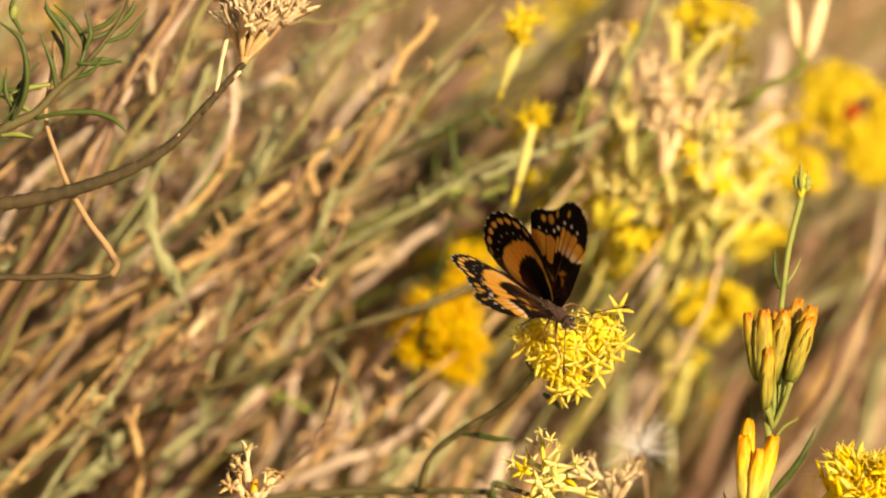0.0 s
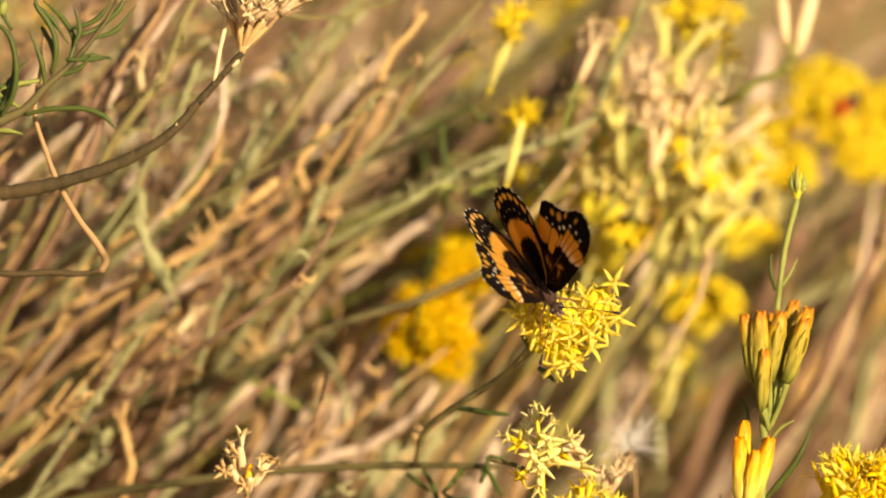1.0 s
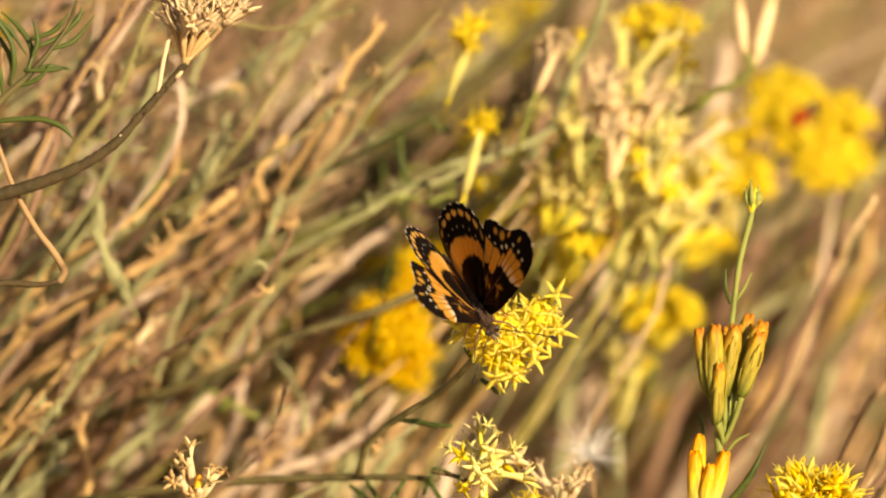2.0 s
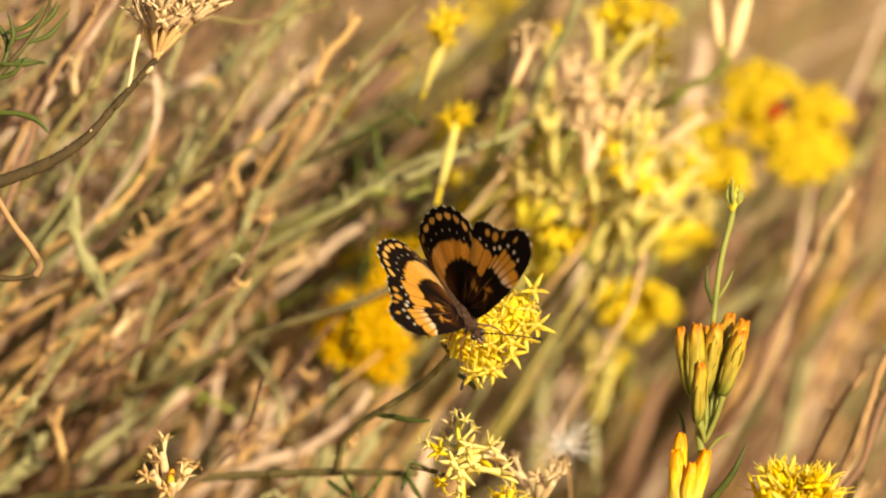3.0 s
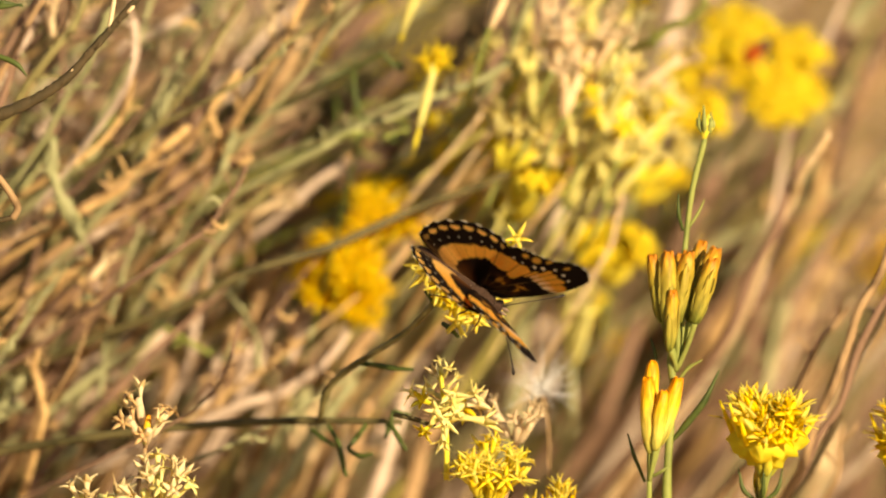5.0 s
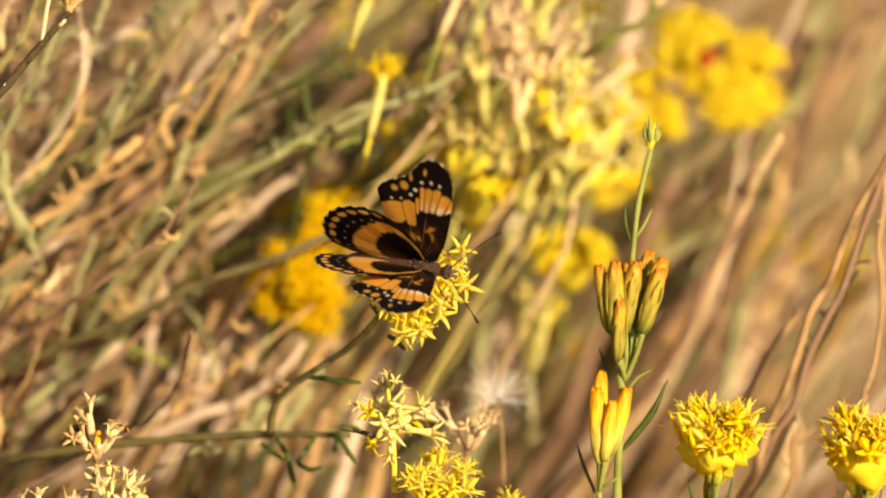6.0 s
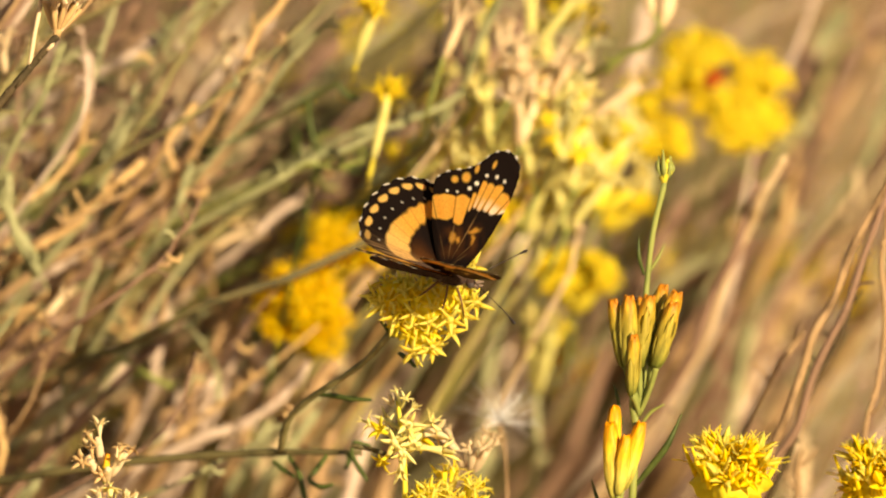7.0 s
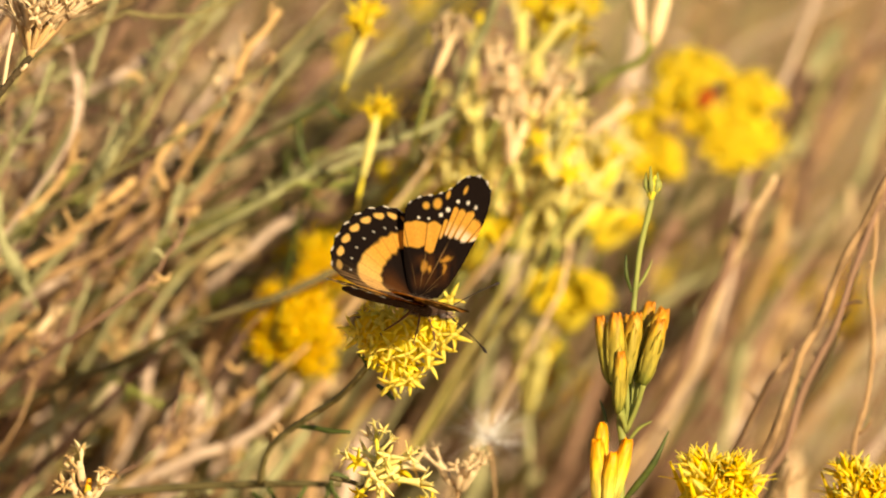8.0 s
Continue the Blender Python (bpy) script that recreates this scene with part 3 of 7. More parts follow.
shoot(50, AMBER_DRY, "short amber leaf in the sun", 0.5, 0.8, at(-26.7, 14.1, 90), at(-25.0, 17.4, 90), at(-20.8, 22.8, 90))
shoot(51, BLEACHED, "pale crooked dead leaf in the sun", 0.4, 0.6, at(-44.3, 16.7, 80), at(-42.1, 20.3, 80), at(-40.9, 23.0, 80), at(-39.7, 29.5, 80), at(-40.2, 32.8, 80))
# thick russet stem as a dark backing: shade given by its colour
shoot(52, RUSSET, "dark russet stem standing in for shade", 1.2, 1.0, at(-38.3, -3.3, 110), at(-33.7, 6.7, 110), at(-29.1, 15.5, 110), at(-25.6, 24.4, 110))
shoot(53, OLIVE, "thin olive stem behind the flower", 0.6, 0.5, at(-23.6, -6.3, 110), at(-14.4, 1.0, 110), at(-2.2, 9.1, 110), at(3.2, 12.7, 110))
shoot(54, DARK_OLIVE, "dark stem behind the amber flowers", 0.8, 0.6, at(-12.0, 24.8, 150), at(-3.8, 32.2, 150), at(3.2, 37.8, 150), at(10.7, 42.8, 150))
shoot(55, SAGE, "pale sage leaf low in the shrub", 0.7, 0.9, at(-51.9, 4.7, 85), at(-48.5, 7.4, 85), at(-45.7, 11.7, 85))
shoot(56, SAGE, "sage-green stalk bent in the shade", 0.8, 0.9, at(-56.2, 9.8, 75), at(-55.6, 3.3, 75), at(-54.9, 0.0, 75), at(-52.4, -4.3, 75), at(-50.6, -8.1, 75))
shoot(57, AMBER_DRY, "amber leaf curled round a stem", 0.6, 0.8, at(-51.5, -4.4, 80), at(-47.7, -2.2, 80), at(-42.3, 1.1, 80), at(-41.2, 3.2, 80))
shoot(58, BLEACHED, "pinkish bleached stem crossing in the shrub", 1.1, 0.7, at(-77.9, -26.7, 112), at(-69.0, -21.2, 112), at(-60.6, -14.7, 112), at(-45.7, -6.5, 112), at(-35.1, 0.2, 112), at(-27.7, 5.5, 112))
shoot(61, SAGE, "pale sage stem slanting across the shrub", 0.8, 0.9, at(-59.1, -44.1, 110), at(-53.4, -39.2, 110), at(-45.0, -33.2, 110), at(-36.6, -25.9, 110), at(-27.5, -21.1, 110), at(-21.9, -19.7, 110))
shoot(62, RUSSET, "thin dark twig curving up", 0.25, 0.3, at(-32.3, -43.2, 40), at(-28.6, -41.2, 40), at(-24.3, -37.0, 40), at(-21.8, -32.5, 40), at(-19.6, -24.0, 40))
shoot(63, BLEACHED, "broad bleached dead leaf out of focus", 0.7, 1.4, at(-31.3, -34.0, 130), at(-30.1, -26.1, 130), at(-28.3, -18.3, 130))
shoot(64, BLEACHED, "broad bleached dead leaf out of focus", 0.7, 1.4, at(-21.9, -42.1, 130), at(-20.9, -37.1, 130), at(-19.5, -32.0, 130))
shoot(65, BLEACHED, "broad bleached dead leaf out of focus", 0.7, 1.4, at(-28.7, -43.1, 130), at(-26.6, -38.6, 130), at(-25.1, -34.1, 130))
shoot(66, BLEACHED, "broad bleached dead leaf out of focus", 0.7, 1.4, at(-42.1, -33.8, 130), at(-38.1, -30.5, 130), at(-35.8, -26.0, 130))
shoot(67, BLEACHED, "broad bleached dead leaf out of focus", 0.7, 1.4, at(-17.2, -35.4, 130), at(-14.3, -26.4, 130), at(-11.9, -19.6, 130))
shoot(68, BLEACHED, "broad bleached dead leaf out of focus", 0.7, 1.4, at(-11.0, -35.5, 130), at(-9.3, -29.8, 130), at(-5.7, -24.3, 130))
shoot(69, TAN, "tan dead stalk out of focus", 0.9, 1.4, at(-24.9, -42.0, 128), at(-23.1, -35.3, 128), at(-22.1, -28.5, 128))
shoot(70, TAN, "tan dead stalk out of focus", 0.9, 1.4, at(-13.7, -45.5, 128), at(-11.9, -39.9, 128), at(-8.9, -34.3, 128))
shoot(71, TAN, "tan dead stalk out of focus", 0.9, 1.4, at(-18.3, -25.1, 128), at(-16.6, -20.7, 128), at(-14.2, -15.1, 128))
shoot(72, TAN, "tan dead stalk out of focus", 0.9, 1.4, at(-33.5, -19.3, 128), at(-31.1, -14.8, 128), at(-27.7, -10.3, 128))
shoot(73, TAN, "tan dead stalk out of focus", 0.9, 1.4, at(-3.4, -43.4, 128), at(0.1, -35.7, 128), at(4.7, -28.9, 128))
shoot(74, TAN, "tan dead stalk out of focus", 0.9, 1.4, at(-39.1, -46.3, 128), at(-36.1, -40.7, 128), at(-34.9, -35.0, 128))
shoot(75, AMBER_DRY, "twisted amber leaf among the stems", 0.5, 0.75, at(-56.1, -19.2, 92), at(-53.1, -16.5, 92), at(-50.2, -13.2, 92))
shoot(76, AMBER_DRY, "twisted amber leaf among the stems", 0.5, 0.75, at(-53.7, -15.4, 92), at(-50.9, -17.6, 92), at(-49.4, -20.7, 92))
shoot(77, AMBER_DRY, "twisted amber leaf among the stems", 0.5, 0.75, at(-70.1, -7.7, 92), at(-67.9, -5.5, 92), at(-66.8, -2.2, 92))
shoot(78, AMBER_DRY, "twisted amber leaf among the stems", 0.5, 0.75, at(-72.9, -16.4, 92), at(-71.2, -13.2, 92), at(-67.7, -10.4, 92))
shoot(79, SAGE, "pale sage leaf low in the shrub", 0.7, 1.2, at(-72.0, -46.9, 85), at(-67.6, -43.7, 85), at(-63.8, -41.5, 85))
shoot(80, SAGE, "pale sage leaf low in the shrub", 0.7, 1.2, at(-74.2, -38.2, 85), at(-69.8, -36.0, 85), at(-65.4, -33.8, 85))
shoot(81, SAGE, "pale sage leaf low in the shrub", 0.7, 1.2, at(-68.2, -42.6, 85), at(-64.9, -39.9, 85), at(-63.2, -37.1, 85))
shoot(82, AMBER_DRY, "amber dead shoot with a thick top", 0.8, 0.6, at(-57.6, -42.3, 75), at(-58.6, -37.9, 75), at(-59.7, -34.0, 75), at(-58.9, -30.4, 75))
# another russet backing whose dark colour replaces shade between the stems
shoot(83, RUSSET, "dark russet stem standing in for shade", 1.6, 1.2, at(-77.3, -34.7, 120), at(-69.4, -30.3, 120), at(-60.5, -24.9, 120), at(-50.3, -18.0, 120))
shoot(84, BLEACHED, "wide bleached stem out of focus", 1.5, 1.9, at(64.1, 3.5, 230), at(66.2, 16.1, 230), at(70.2, 33.3, 230), at(72.1, 43.6, 230))
shoot(85, BLEACHED, "wide bleached stem out of focus", 1.5, 1.9, at(59.8, 5.9, 230), at(58.6, 14.4, 230), at(56.8, 25.4, 230))
shoot(86, RUSSET, "russet stem far out of focus", 1.5, 1.9, at(54.9, -50.1, 230), at(62.2, -30.6, 230), at(70.7, -13.6, 230), at(79.3, 2.2, 230))
shoot(87, TAN, "tan stem far out of focus", 1.5, 1.9, at(67.0, -55.0, 230), at(75.6, -35.5, 230), at(85.4, -13.6, 230), at(91.5, -2.7, 230))
shoot(88, SAGE, "sage-green stem far out of focus", 1.5, 1.9, at(87.8, -13.6, 230), at(93.9, -2.7, 230), at(102.4, 13.1, 230), at(109.8, 25.3, 230))
shoot(89, RUSSET, "russet stem far out of focus", 1.5, 1.9, at(84.1, -8.7, 230), at(90.9, 4.6, 230), at(100.0, 20.4, 230), at(107.3, 33.8, 230))
shoot(90, SAGE, "pale sage stem far out of focus", 1.5, 1.9, at(79.2, -23.3, 230), at(86.6, -13.6, 230), at(92.7, -3.9, 230))
shoot(91, AMBER_DRY, "amber stem far out of focus", 1.5, 1.9, at(71.9, -50.1, 230), at(79.2, -35.5, 230), at(86.6, -23.4, 230))
shoot(92, RUSSET, "russet stem far out of focus", 1.5, 1.9, at(80.4, -55.0, 230), at(90.2, -39.2, 230), at(100.0, -18.5, 230), at(108.3, -3.9, 230))
shoot(93, OLIVE, "olive stem far out of focus", 1.4, 1.9, at(89.1, 5.2, 250), at(99.1, 13.7, 250), at(109.1, 23.4, 250), at(118.0, 34.3, 250))
shoot(94, TAN, "tan stem far out of focus", 1.2, 1.5, at(110.2, 13.5, 250), at(115.3, 22.0, 250), at(122.9, 35.5, 250))
shoot(95, RUSSET, "russet stem far out of focus", 1.4, 1.9, at(79.7, -40.3, 250), at(88.6, -23.2, 250), at(96.3, -7.3, 250), at(102.6, 3.7, 250))
shoot(96, SAGE, "sage-green stem far out of focus", 1.4, 1.9, at(96.8, 21.1, 250), at(108.0, 32.0, 250), at(115.6, 43.0, 250))
shoot(97, RUSSET, "russet stem far out of focus", 1.4, 1.9, at(102.9, 17.3, 250), at(105.5, 24.7, 250), at(110.5, 33.2, 250))
shoot(98, TAN, "tan stem far out of focus", 1.4, 1.9, at(86.7, -65.1, 250), at(93.0, -52.9, 250), at(103.1, -39.5, 250))
shoot(99, BLEACHED, "bleached stem far out of focus", 1.4, 1.9, at(90.7, -45.4, 250), at(95.8, -35.6, 250), at(99.6, -27.1, 250))
shoot(100, STRAW, "pale straw stalk low in the shrub", 1.4, 1.9, at(104.6, -61.7, 250), at(105.1, -55.6, 250), at(105.4, -50.6, 250))
def stalk_leaf(seed, mat, label, r0, r1, *pts):
    return stem("stalk_leaf", pts, r0, r1, mat, label, "leaf", "leaves on the stems", 0.05, seed, 8, False)


stalk_leaf(801, SAGE, "curled narrow yellow-green leaf on a sage stem", 0.4, 0.6, at(-23.6, -19.8, 110), at(-20.7, -22.5, 106), at(-17.7, -27.5, 102), at(-17.0, -33.8, 100))
stalk_leaf(802, FRESH, "narrow yellow-green leaf on a sage stem", 0.45, 0.6, at(-38.1, -27.1, 110), at(-35.9, -26.5, 108), at(-31.7, -28.9, 106), at(-26.8, -31.6, 104))
shoot(830, TAN, "tan dead stalk out of focus", 1.5, 1.2, at(-2.4, -62.1, 125), at(1.6, -51.9, 125), at(4.4, -42.9, 125))
shoot(831, BLEACHED, "pinkish bleached stalk out of focus", 1.6, 1.3, at(5.5, -61.2, 130), at(9.0, -51.0, 130), at(12.3, -40.9, 130))
shoot(832, SAGE, "pale sage stem out of focus", 1.4, 1.1, at(-12.4, -58.4, 120), at(-5.7, -47.2, 120), at(1.1, -38.3, 120))
shoot(833, TAN, "tan dead stalk out of focus", 1.6, 1.3, at(-8.1, -62.5, 135), at(-3.5, -51.2, 135), at(-1.2, -41.0, 135))
shoot(834, TAN, "tan dead stalk out of focus", 1.8, 1.4, at(12.4, -62.8, 140), at(15.3, -52.5, 140), at(20.4, -40.0, 140))
shoot(835, SAGE, "pale sage stem out of focus", 1.5, 1.2, at(-19.4, -61.1, 130), at(-14.8, -52.0, 130), at(-8.0, -40.8, 130))
shoot(836, OLIVE, "olive stalk out of focus", 1.5, 1.2, at(-24.0, -60.4, 140), at(-20.6, -50.1, 140), at(-18.3, -41.1, 140))
# slanting green and grey stems, blurred, between the thicket and the flowers
rng = random.Random(6)
for i in range(13):
    u, w, d = rng.uniform(-62, 16), rng.uniform(-26, 38), rng.uniform(120, 230)
    a = radians(rng.gauss(36, 6))
    way = Vector((math.cos(a), math.sin(a)))
    half, bow = rng.uniform(14, 30), rng.uniform(-2.5, 2.5)
    line = [at(u + way.x * k * half - way.y * bow * (1 - k * k), w + way.y * k * half + way.x * bow * (1 - k * k), d) for k in (-1, -0.5, 0, 0.5, 1)]
    mat, tint = ((SAGE, "sage-green"), (OLIVE, "olive"), (FRESH, "green"), (DARK_OLIVE, "dark olive"), (BLEACHED, "pinkish bleached"))[i % 5]
    stem("shrub_shoot", line, rng.uniform(0.6, 1.1), rng.uniform(0.4, 0.7), mat, tint + " slanting stem out of focus", "stem", "stems of the shrub", 0.08, 300 + i)
# pale dead stems low in the shrub, where the sun reaches them
for i in range(36):
    u, w, d = rng.uniform(-78, 2), rng.uniform(-54, -2), rng.uniform(115, 210)
    a = radians(rng.gauss(50, 11))
    way = Vector((math.cos(a), math.sin(a)))
    half, bow = rng.uniform(8, 20), rng.uniform(-3, 3)
    line = [at(u + way.x * k * half - way.y * bow * (1 - k * k), w + way.y * k * half + way.x * bow * (1 - k * k), d) for k in (-1, -0.5, 0, 0.5, 1)]
    mat, tint = ((BLEACHED, "pinkish bleached"), (STRAW, "straw-coloured"), (TAN, "tan"), (SAGE, "sage-green"), (RUSSET, "russet"), (OLIVE, "olive"))[i % 6]
    stem("shrub_shoot", line, rng.uniform(0.4, 1.2), rng.uniform(0.3, 0.9), mat, tint + " dead stem low in the shrub", "stem", "stems of the shrub", 0.1, 400 + i)
# thin stems in the upper shrub, and blurred ones on its sunny side
for i in range(34):
    sunny = i >= 18
    u, w, d = (rng.uniform(28, 76), rng.uniform(-20, 50), rng.uniform(190, 300)) if sunny else (rng.uniform(-56, 0), rng.uniform(12, 54), rng.uniform(80, 175))
    a = radians(rng.gauss(62 if sunny else 52, 9))
    way = Vector((math.cos(a), math.sin(a)))
    half, bow = rng.uniform(8, 20), rng.uniform(-2.5, 2.5)
    line = [at(u + way.x * k * half - way.y * bow * (1 - k * k), w + way.y * k * half + way.x * bow * (1 - k * k), d) for k in (-1, -0.5, 0, 0.5, 1)]
    mat, tint = ((RUSSET, "russet"), (TAN, "tan"), (SAGE, "sage-green"), (BLEACHED, "pinkish bleached") if sunny else (OLIVE, "olive"), (AMBER_DRY, "amber") if i % 2 else (RUSSET, "russet"))[i % 5]
    wide = rng.uniform(0.8, 1.3) if sunny else rng.uniform(0.35, 0.75)
    stem("shrub_shoot", line, wide, wide * 0.7, mat, tint + " dry stem leaning in the shrub", "stem", "stems of the shrub", 0.1, 500 + i)
for i in range(16):
    u, w, d = rng.uniform(88, 150), rng.uniform(-45, 40), rng.uniform(200, 290)
    a = radians(rng.gauss(60, 8))
    half = rng.uniform(8, 22)
    line = [at(u + math.cos(a) * k * half, w + math.sin(a) * k * half + rng.uniform(-0.6, 0.6), d) for k in (-1, -0.3, 0.4, 1)]
    mat, tint = ((SAGE, "sage-green"), (RUSSET, "russet"), (OLIVE, "olive"), (AMBER_DRY, "amber"))[i % 4]
    stem("shrub_shoot", line, rng.uniform(0.8, 1.4), rng.uniform(0.6, 1.0), mat, tint + " blurred stem in the sunny brush", "stem", "stems of the shrub", 0.1, 560 + i)
# slender stems nearer the flowers, and crumpled leaves caught on them
for i in range(30):
    u, w, d = rng.uniform(-84, -6), rng.uniform(-44, 46), rng.uniform(50, 115)
    a = radians(rng.gauss(47, 12))
    half, bow = rng.uniform(9, 24), rng.uniform(-2, 2)
    line = [at(u + math.cos(a) * k * half - math.sin(a) * bow * (1 - k * k), w + math.sin(a) * k * half + math.cos(a) * bow * (1 - k * k), d) for k in (-1, -0.5, 0, 0.5, 1)]
    mat, tint = ((RUSSET, "pinkish russet"), (SAGE, "sage-green"), (RUSSET, "pinkish russet"), (TAN, "tan"), (OLIVE, "olive"), (AMBER_DRY, "amber"))[i % 6]
    wide = rng.uniform(0.26, 0.48)
    slim = stem("shrub_shoot", line, wide, wide * 0.7, mat, tint + " slender dry stem with crumpled leaves", "stem", "stems of the shrub", 0.1, 700 + i)
    for k in range(3):
        p = line[1].lerp(line[3], rng.random())
        out = Vector((rng.uniform(-1, 1), rng.uniform(-0.5, 0.5), rng.uniform(-1, 1))).normalized()
        curl = out.cross(BEHIND).normalized()
        l = rng.uniform(1.6, 3.4) * MM
        part("leaf", Geo().tube([p, p + out * l * 0.6, p + out * l + curl * l * 0.3, p + out * l * 0.8 + curl * l * 0.8], [0.25 * MM, 0.5 * MM, 0.45 * MM, 0.15 * MM], 6, 3, 0.15, k), (AMBER_DRY, TAN, SAGE)[(i + k) % 3], slim)
# slender stalks among the withering heads
for i in range(20):
    u, w, d = rng.uniform(26, 56), rng.uniform(-8, 34), rng.uniform(92, 125)
    a = radians(rng.gauss(58, 10))
    half = rng.uniform(4, 9)
    line = [at(u + math.cos(a) * k * half, w + math.sin(a) * k * half + rng.uniform(-0.4, 0.4), d) for k in (-1, 0, 1)]
    mat, tint = ((PALE_CUP, "yellow-green"), (STRAW, "straw-yellow"), (SAGE, "sage-green"), (AMBER_DRY, "amber"))[i % 4]
    stem("flower_stalk", line, 0.42, 0.3, mat, tint + " slender flower stalk out of focus", "stem", "stalks of the withering heads", 0.08, 740 + i)
# leafy sprigs that fill the shrub between the long stems
def leafy_sprig(u, w, d, seed):
    """A slanting stem with short narrow leaves, some green, some dried and curled."""
    rng = random.Random(seed)
    a = radians(rng.gauss(50, 10))
    way, side = RIGHT * math.cos(a) + UP * math.sin(a), UP * math.cos(a) - RIGHT * math.sin(a)
    c = at(u, w, d)
    length, bow = rng.uniform(0.022, 0.045), rng.uniform(-0.004, 0.004)
    line = [c - way * length, c - way * length * 0.4 + side * bow, c + way * length * 0.3 + side * bow, c + way * length]
    tint, mat, leaf_mats = rng.choice((("sage-green", SAGE, (SAGE, OLIVE, AMBER_DRY)), ("pinkish", BLEACHED, (BLEACHED, TAN, AMBER_DRY)), ("russet", RUSSET, (RUSSET, BLEACHED, SAGE)), ("russet", RUSSET, (TAN, RUSSET, AMBER_DRY)), ("tan", TAN, (TAN, BLEACHED, SAGE))))
    ob = stem("leafy_sprig", line, rng.uniform(0.45, 0.75), 0.35, mat, tint + " sprig with short narrow leaves in the shrub", "stem", "sprigs of the shrub", 0.08, seed)
    for k in range(rng.randint(5, 9)):
        p = line[1].lerp(line[2], rng.uniform(-0.6, 1.7))
        out = (way * rng.uniform(0.3, 1.2) + side * rng.choice((-1, 1)) * rng.uniform(0.3, 1.0) - BEHIND * rng.uniform(-0.5, 0.5)).normalized()
        l, turn = rng.uniform(4, 10) * MM, (side * rng.uniform(-1, 1) - UP * rng.uniform(0, 0.8))
        wide = rng.uniform(0.35, 0.7) * MM
        part("leaf", Geo().tube([p, p + out * l * 0.4, p + (out * 0.8 + turn * 0.15) * l, p + (out + turn * 0.45) * l], [wide * 0.5, wide, wide, wide * 0.3], 6, 3, 0.06, k), rng.choice(leaf_mats), ob)


for i in range(26):
    low = i >= 12
    leafy_sprig(rng.uniform(-88, -12) if low else rng.uniform(-88, -30), rng.uniform(-52, -8) if low else rng.uniform(-4, 52), rng.uniform(130, 230) if low else rng.uniform(95, 190), 900 + i)
# woody stems behind the flowers; their dark colours stand in for shade there
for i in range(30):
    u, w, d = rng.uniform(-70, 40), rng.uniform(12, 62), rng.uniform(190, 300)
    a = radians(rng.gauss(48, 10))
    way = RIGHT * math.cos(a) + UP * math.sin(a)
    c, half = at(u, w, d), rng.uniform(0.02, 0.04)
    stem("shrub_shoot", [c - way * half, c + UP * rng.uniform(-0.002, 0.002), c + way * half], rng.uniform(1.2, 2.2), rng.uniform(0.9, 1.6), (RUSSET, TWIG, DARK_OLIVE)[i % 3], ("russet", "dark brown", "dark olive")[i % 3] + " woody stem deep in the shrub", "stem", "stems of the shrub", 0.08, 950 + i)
for i in range(10):
    leafy_sprig(rng.uniform(40, 120), rng.uniform(-45, 45), rng.uniform(210, 300), 980 + i)
# green leaves on the olive stem behind the butterfly
olive = stem("leafy_shoot", [at(-5.61, 5.38, 146.00), at(-2.16, 10.94, 140.00), at(1.82, 13.17, 135.00), at(7.46, 13.91, 130.00), at(13.10, 13.89, 128.00)], 0.6, 0.5, FRESH, "green side shoot with short narrow leaves", "stem", "", 0.07, 77, 8, False)
for i, (a, b, c) in enumerate([(at(-2.16, 10.94, 140.00), at(-1.37, 16.04, 138.00), at(-2.16, 21.13, 136.00)), (at(0.68, 12.61, 136.00), at(3.52, 17.13, 134.00), at(7.48, 18.24, 132.00)), (at(6.34, 13.69, 131.00), at(9.73, 10.29, 130.00), at(13.68, 10.29, 130.00)), (at(1.82, 13.05, 135.00), at(3.18, 8.05, 134.00), at(7.48, 6.34, 132.00)), (at(9.73, 13.91, 130.00), at(12.53, 17.05, 128.00), at(16.46, 17.59, 126.00))]):
    part("leaf", Geo().tube([a, b, c], [0.4 * MM, 0.65 * MM, 0.15 * MM], 6, 5), (LEAF, FRESH)[i % 2], olive)


# ---- flowers behind the butterfly ----
def flower_plant(name, foot, tip, heads, tone, seed, label, axis=None, reach=13.0, spread=0.7, size=1.0, group="", joined=False, stem_mat=None, radius=0.45, per_head=5, stagger=0.18, flare=0.42):
    """A flowering shoot: a stalk from the soil to the tip, and a cluster on it."""
    foot, tip = Vector(foot), Vector(tip)
    low = to_soil([foot, tip], 0.06, 2.6)
    ob = thing(name, low[0], label, "flower", group)
    part("stem", Geo().tube(low + [foot, tip], [radius * 1.6 * MM, radius * 1.4 * MM, radius * MM, radius * 0.8 * MM], 8, 6, 0.05, seed), stem_mat or FRESH, ob)
    cluster(ob, tip, axis or (UP + 0.15 * RIGHT - 0.4 * BEHIND), reach, spread, heads, tone, seed, 1.0, size, joined, stem_mat, per_head, "flower_head", stagger, 1.0, flare)
    return ob


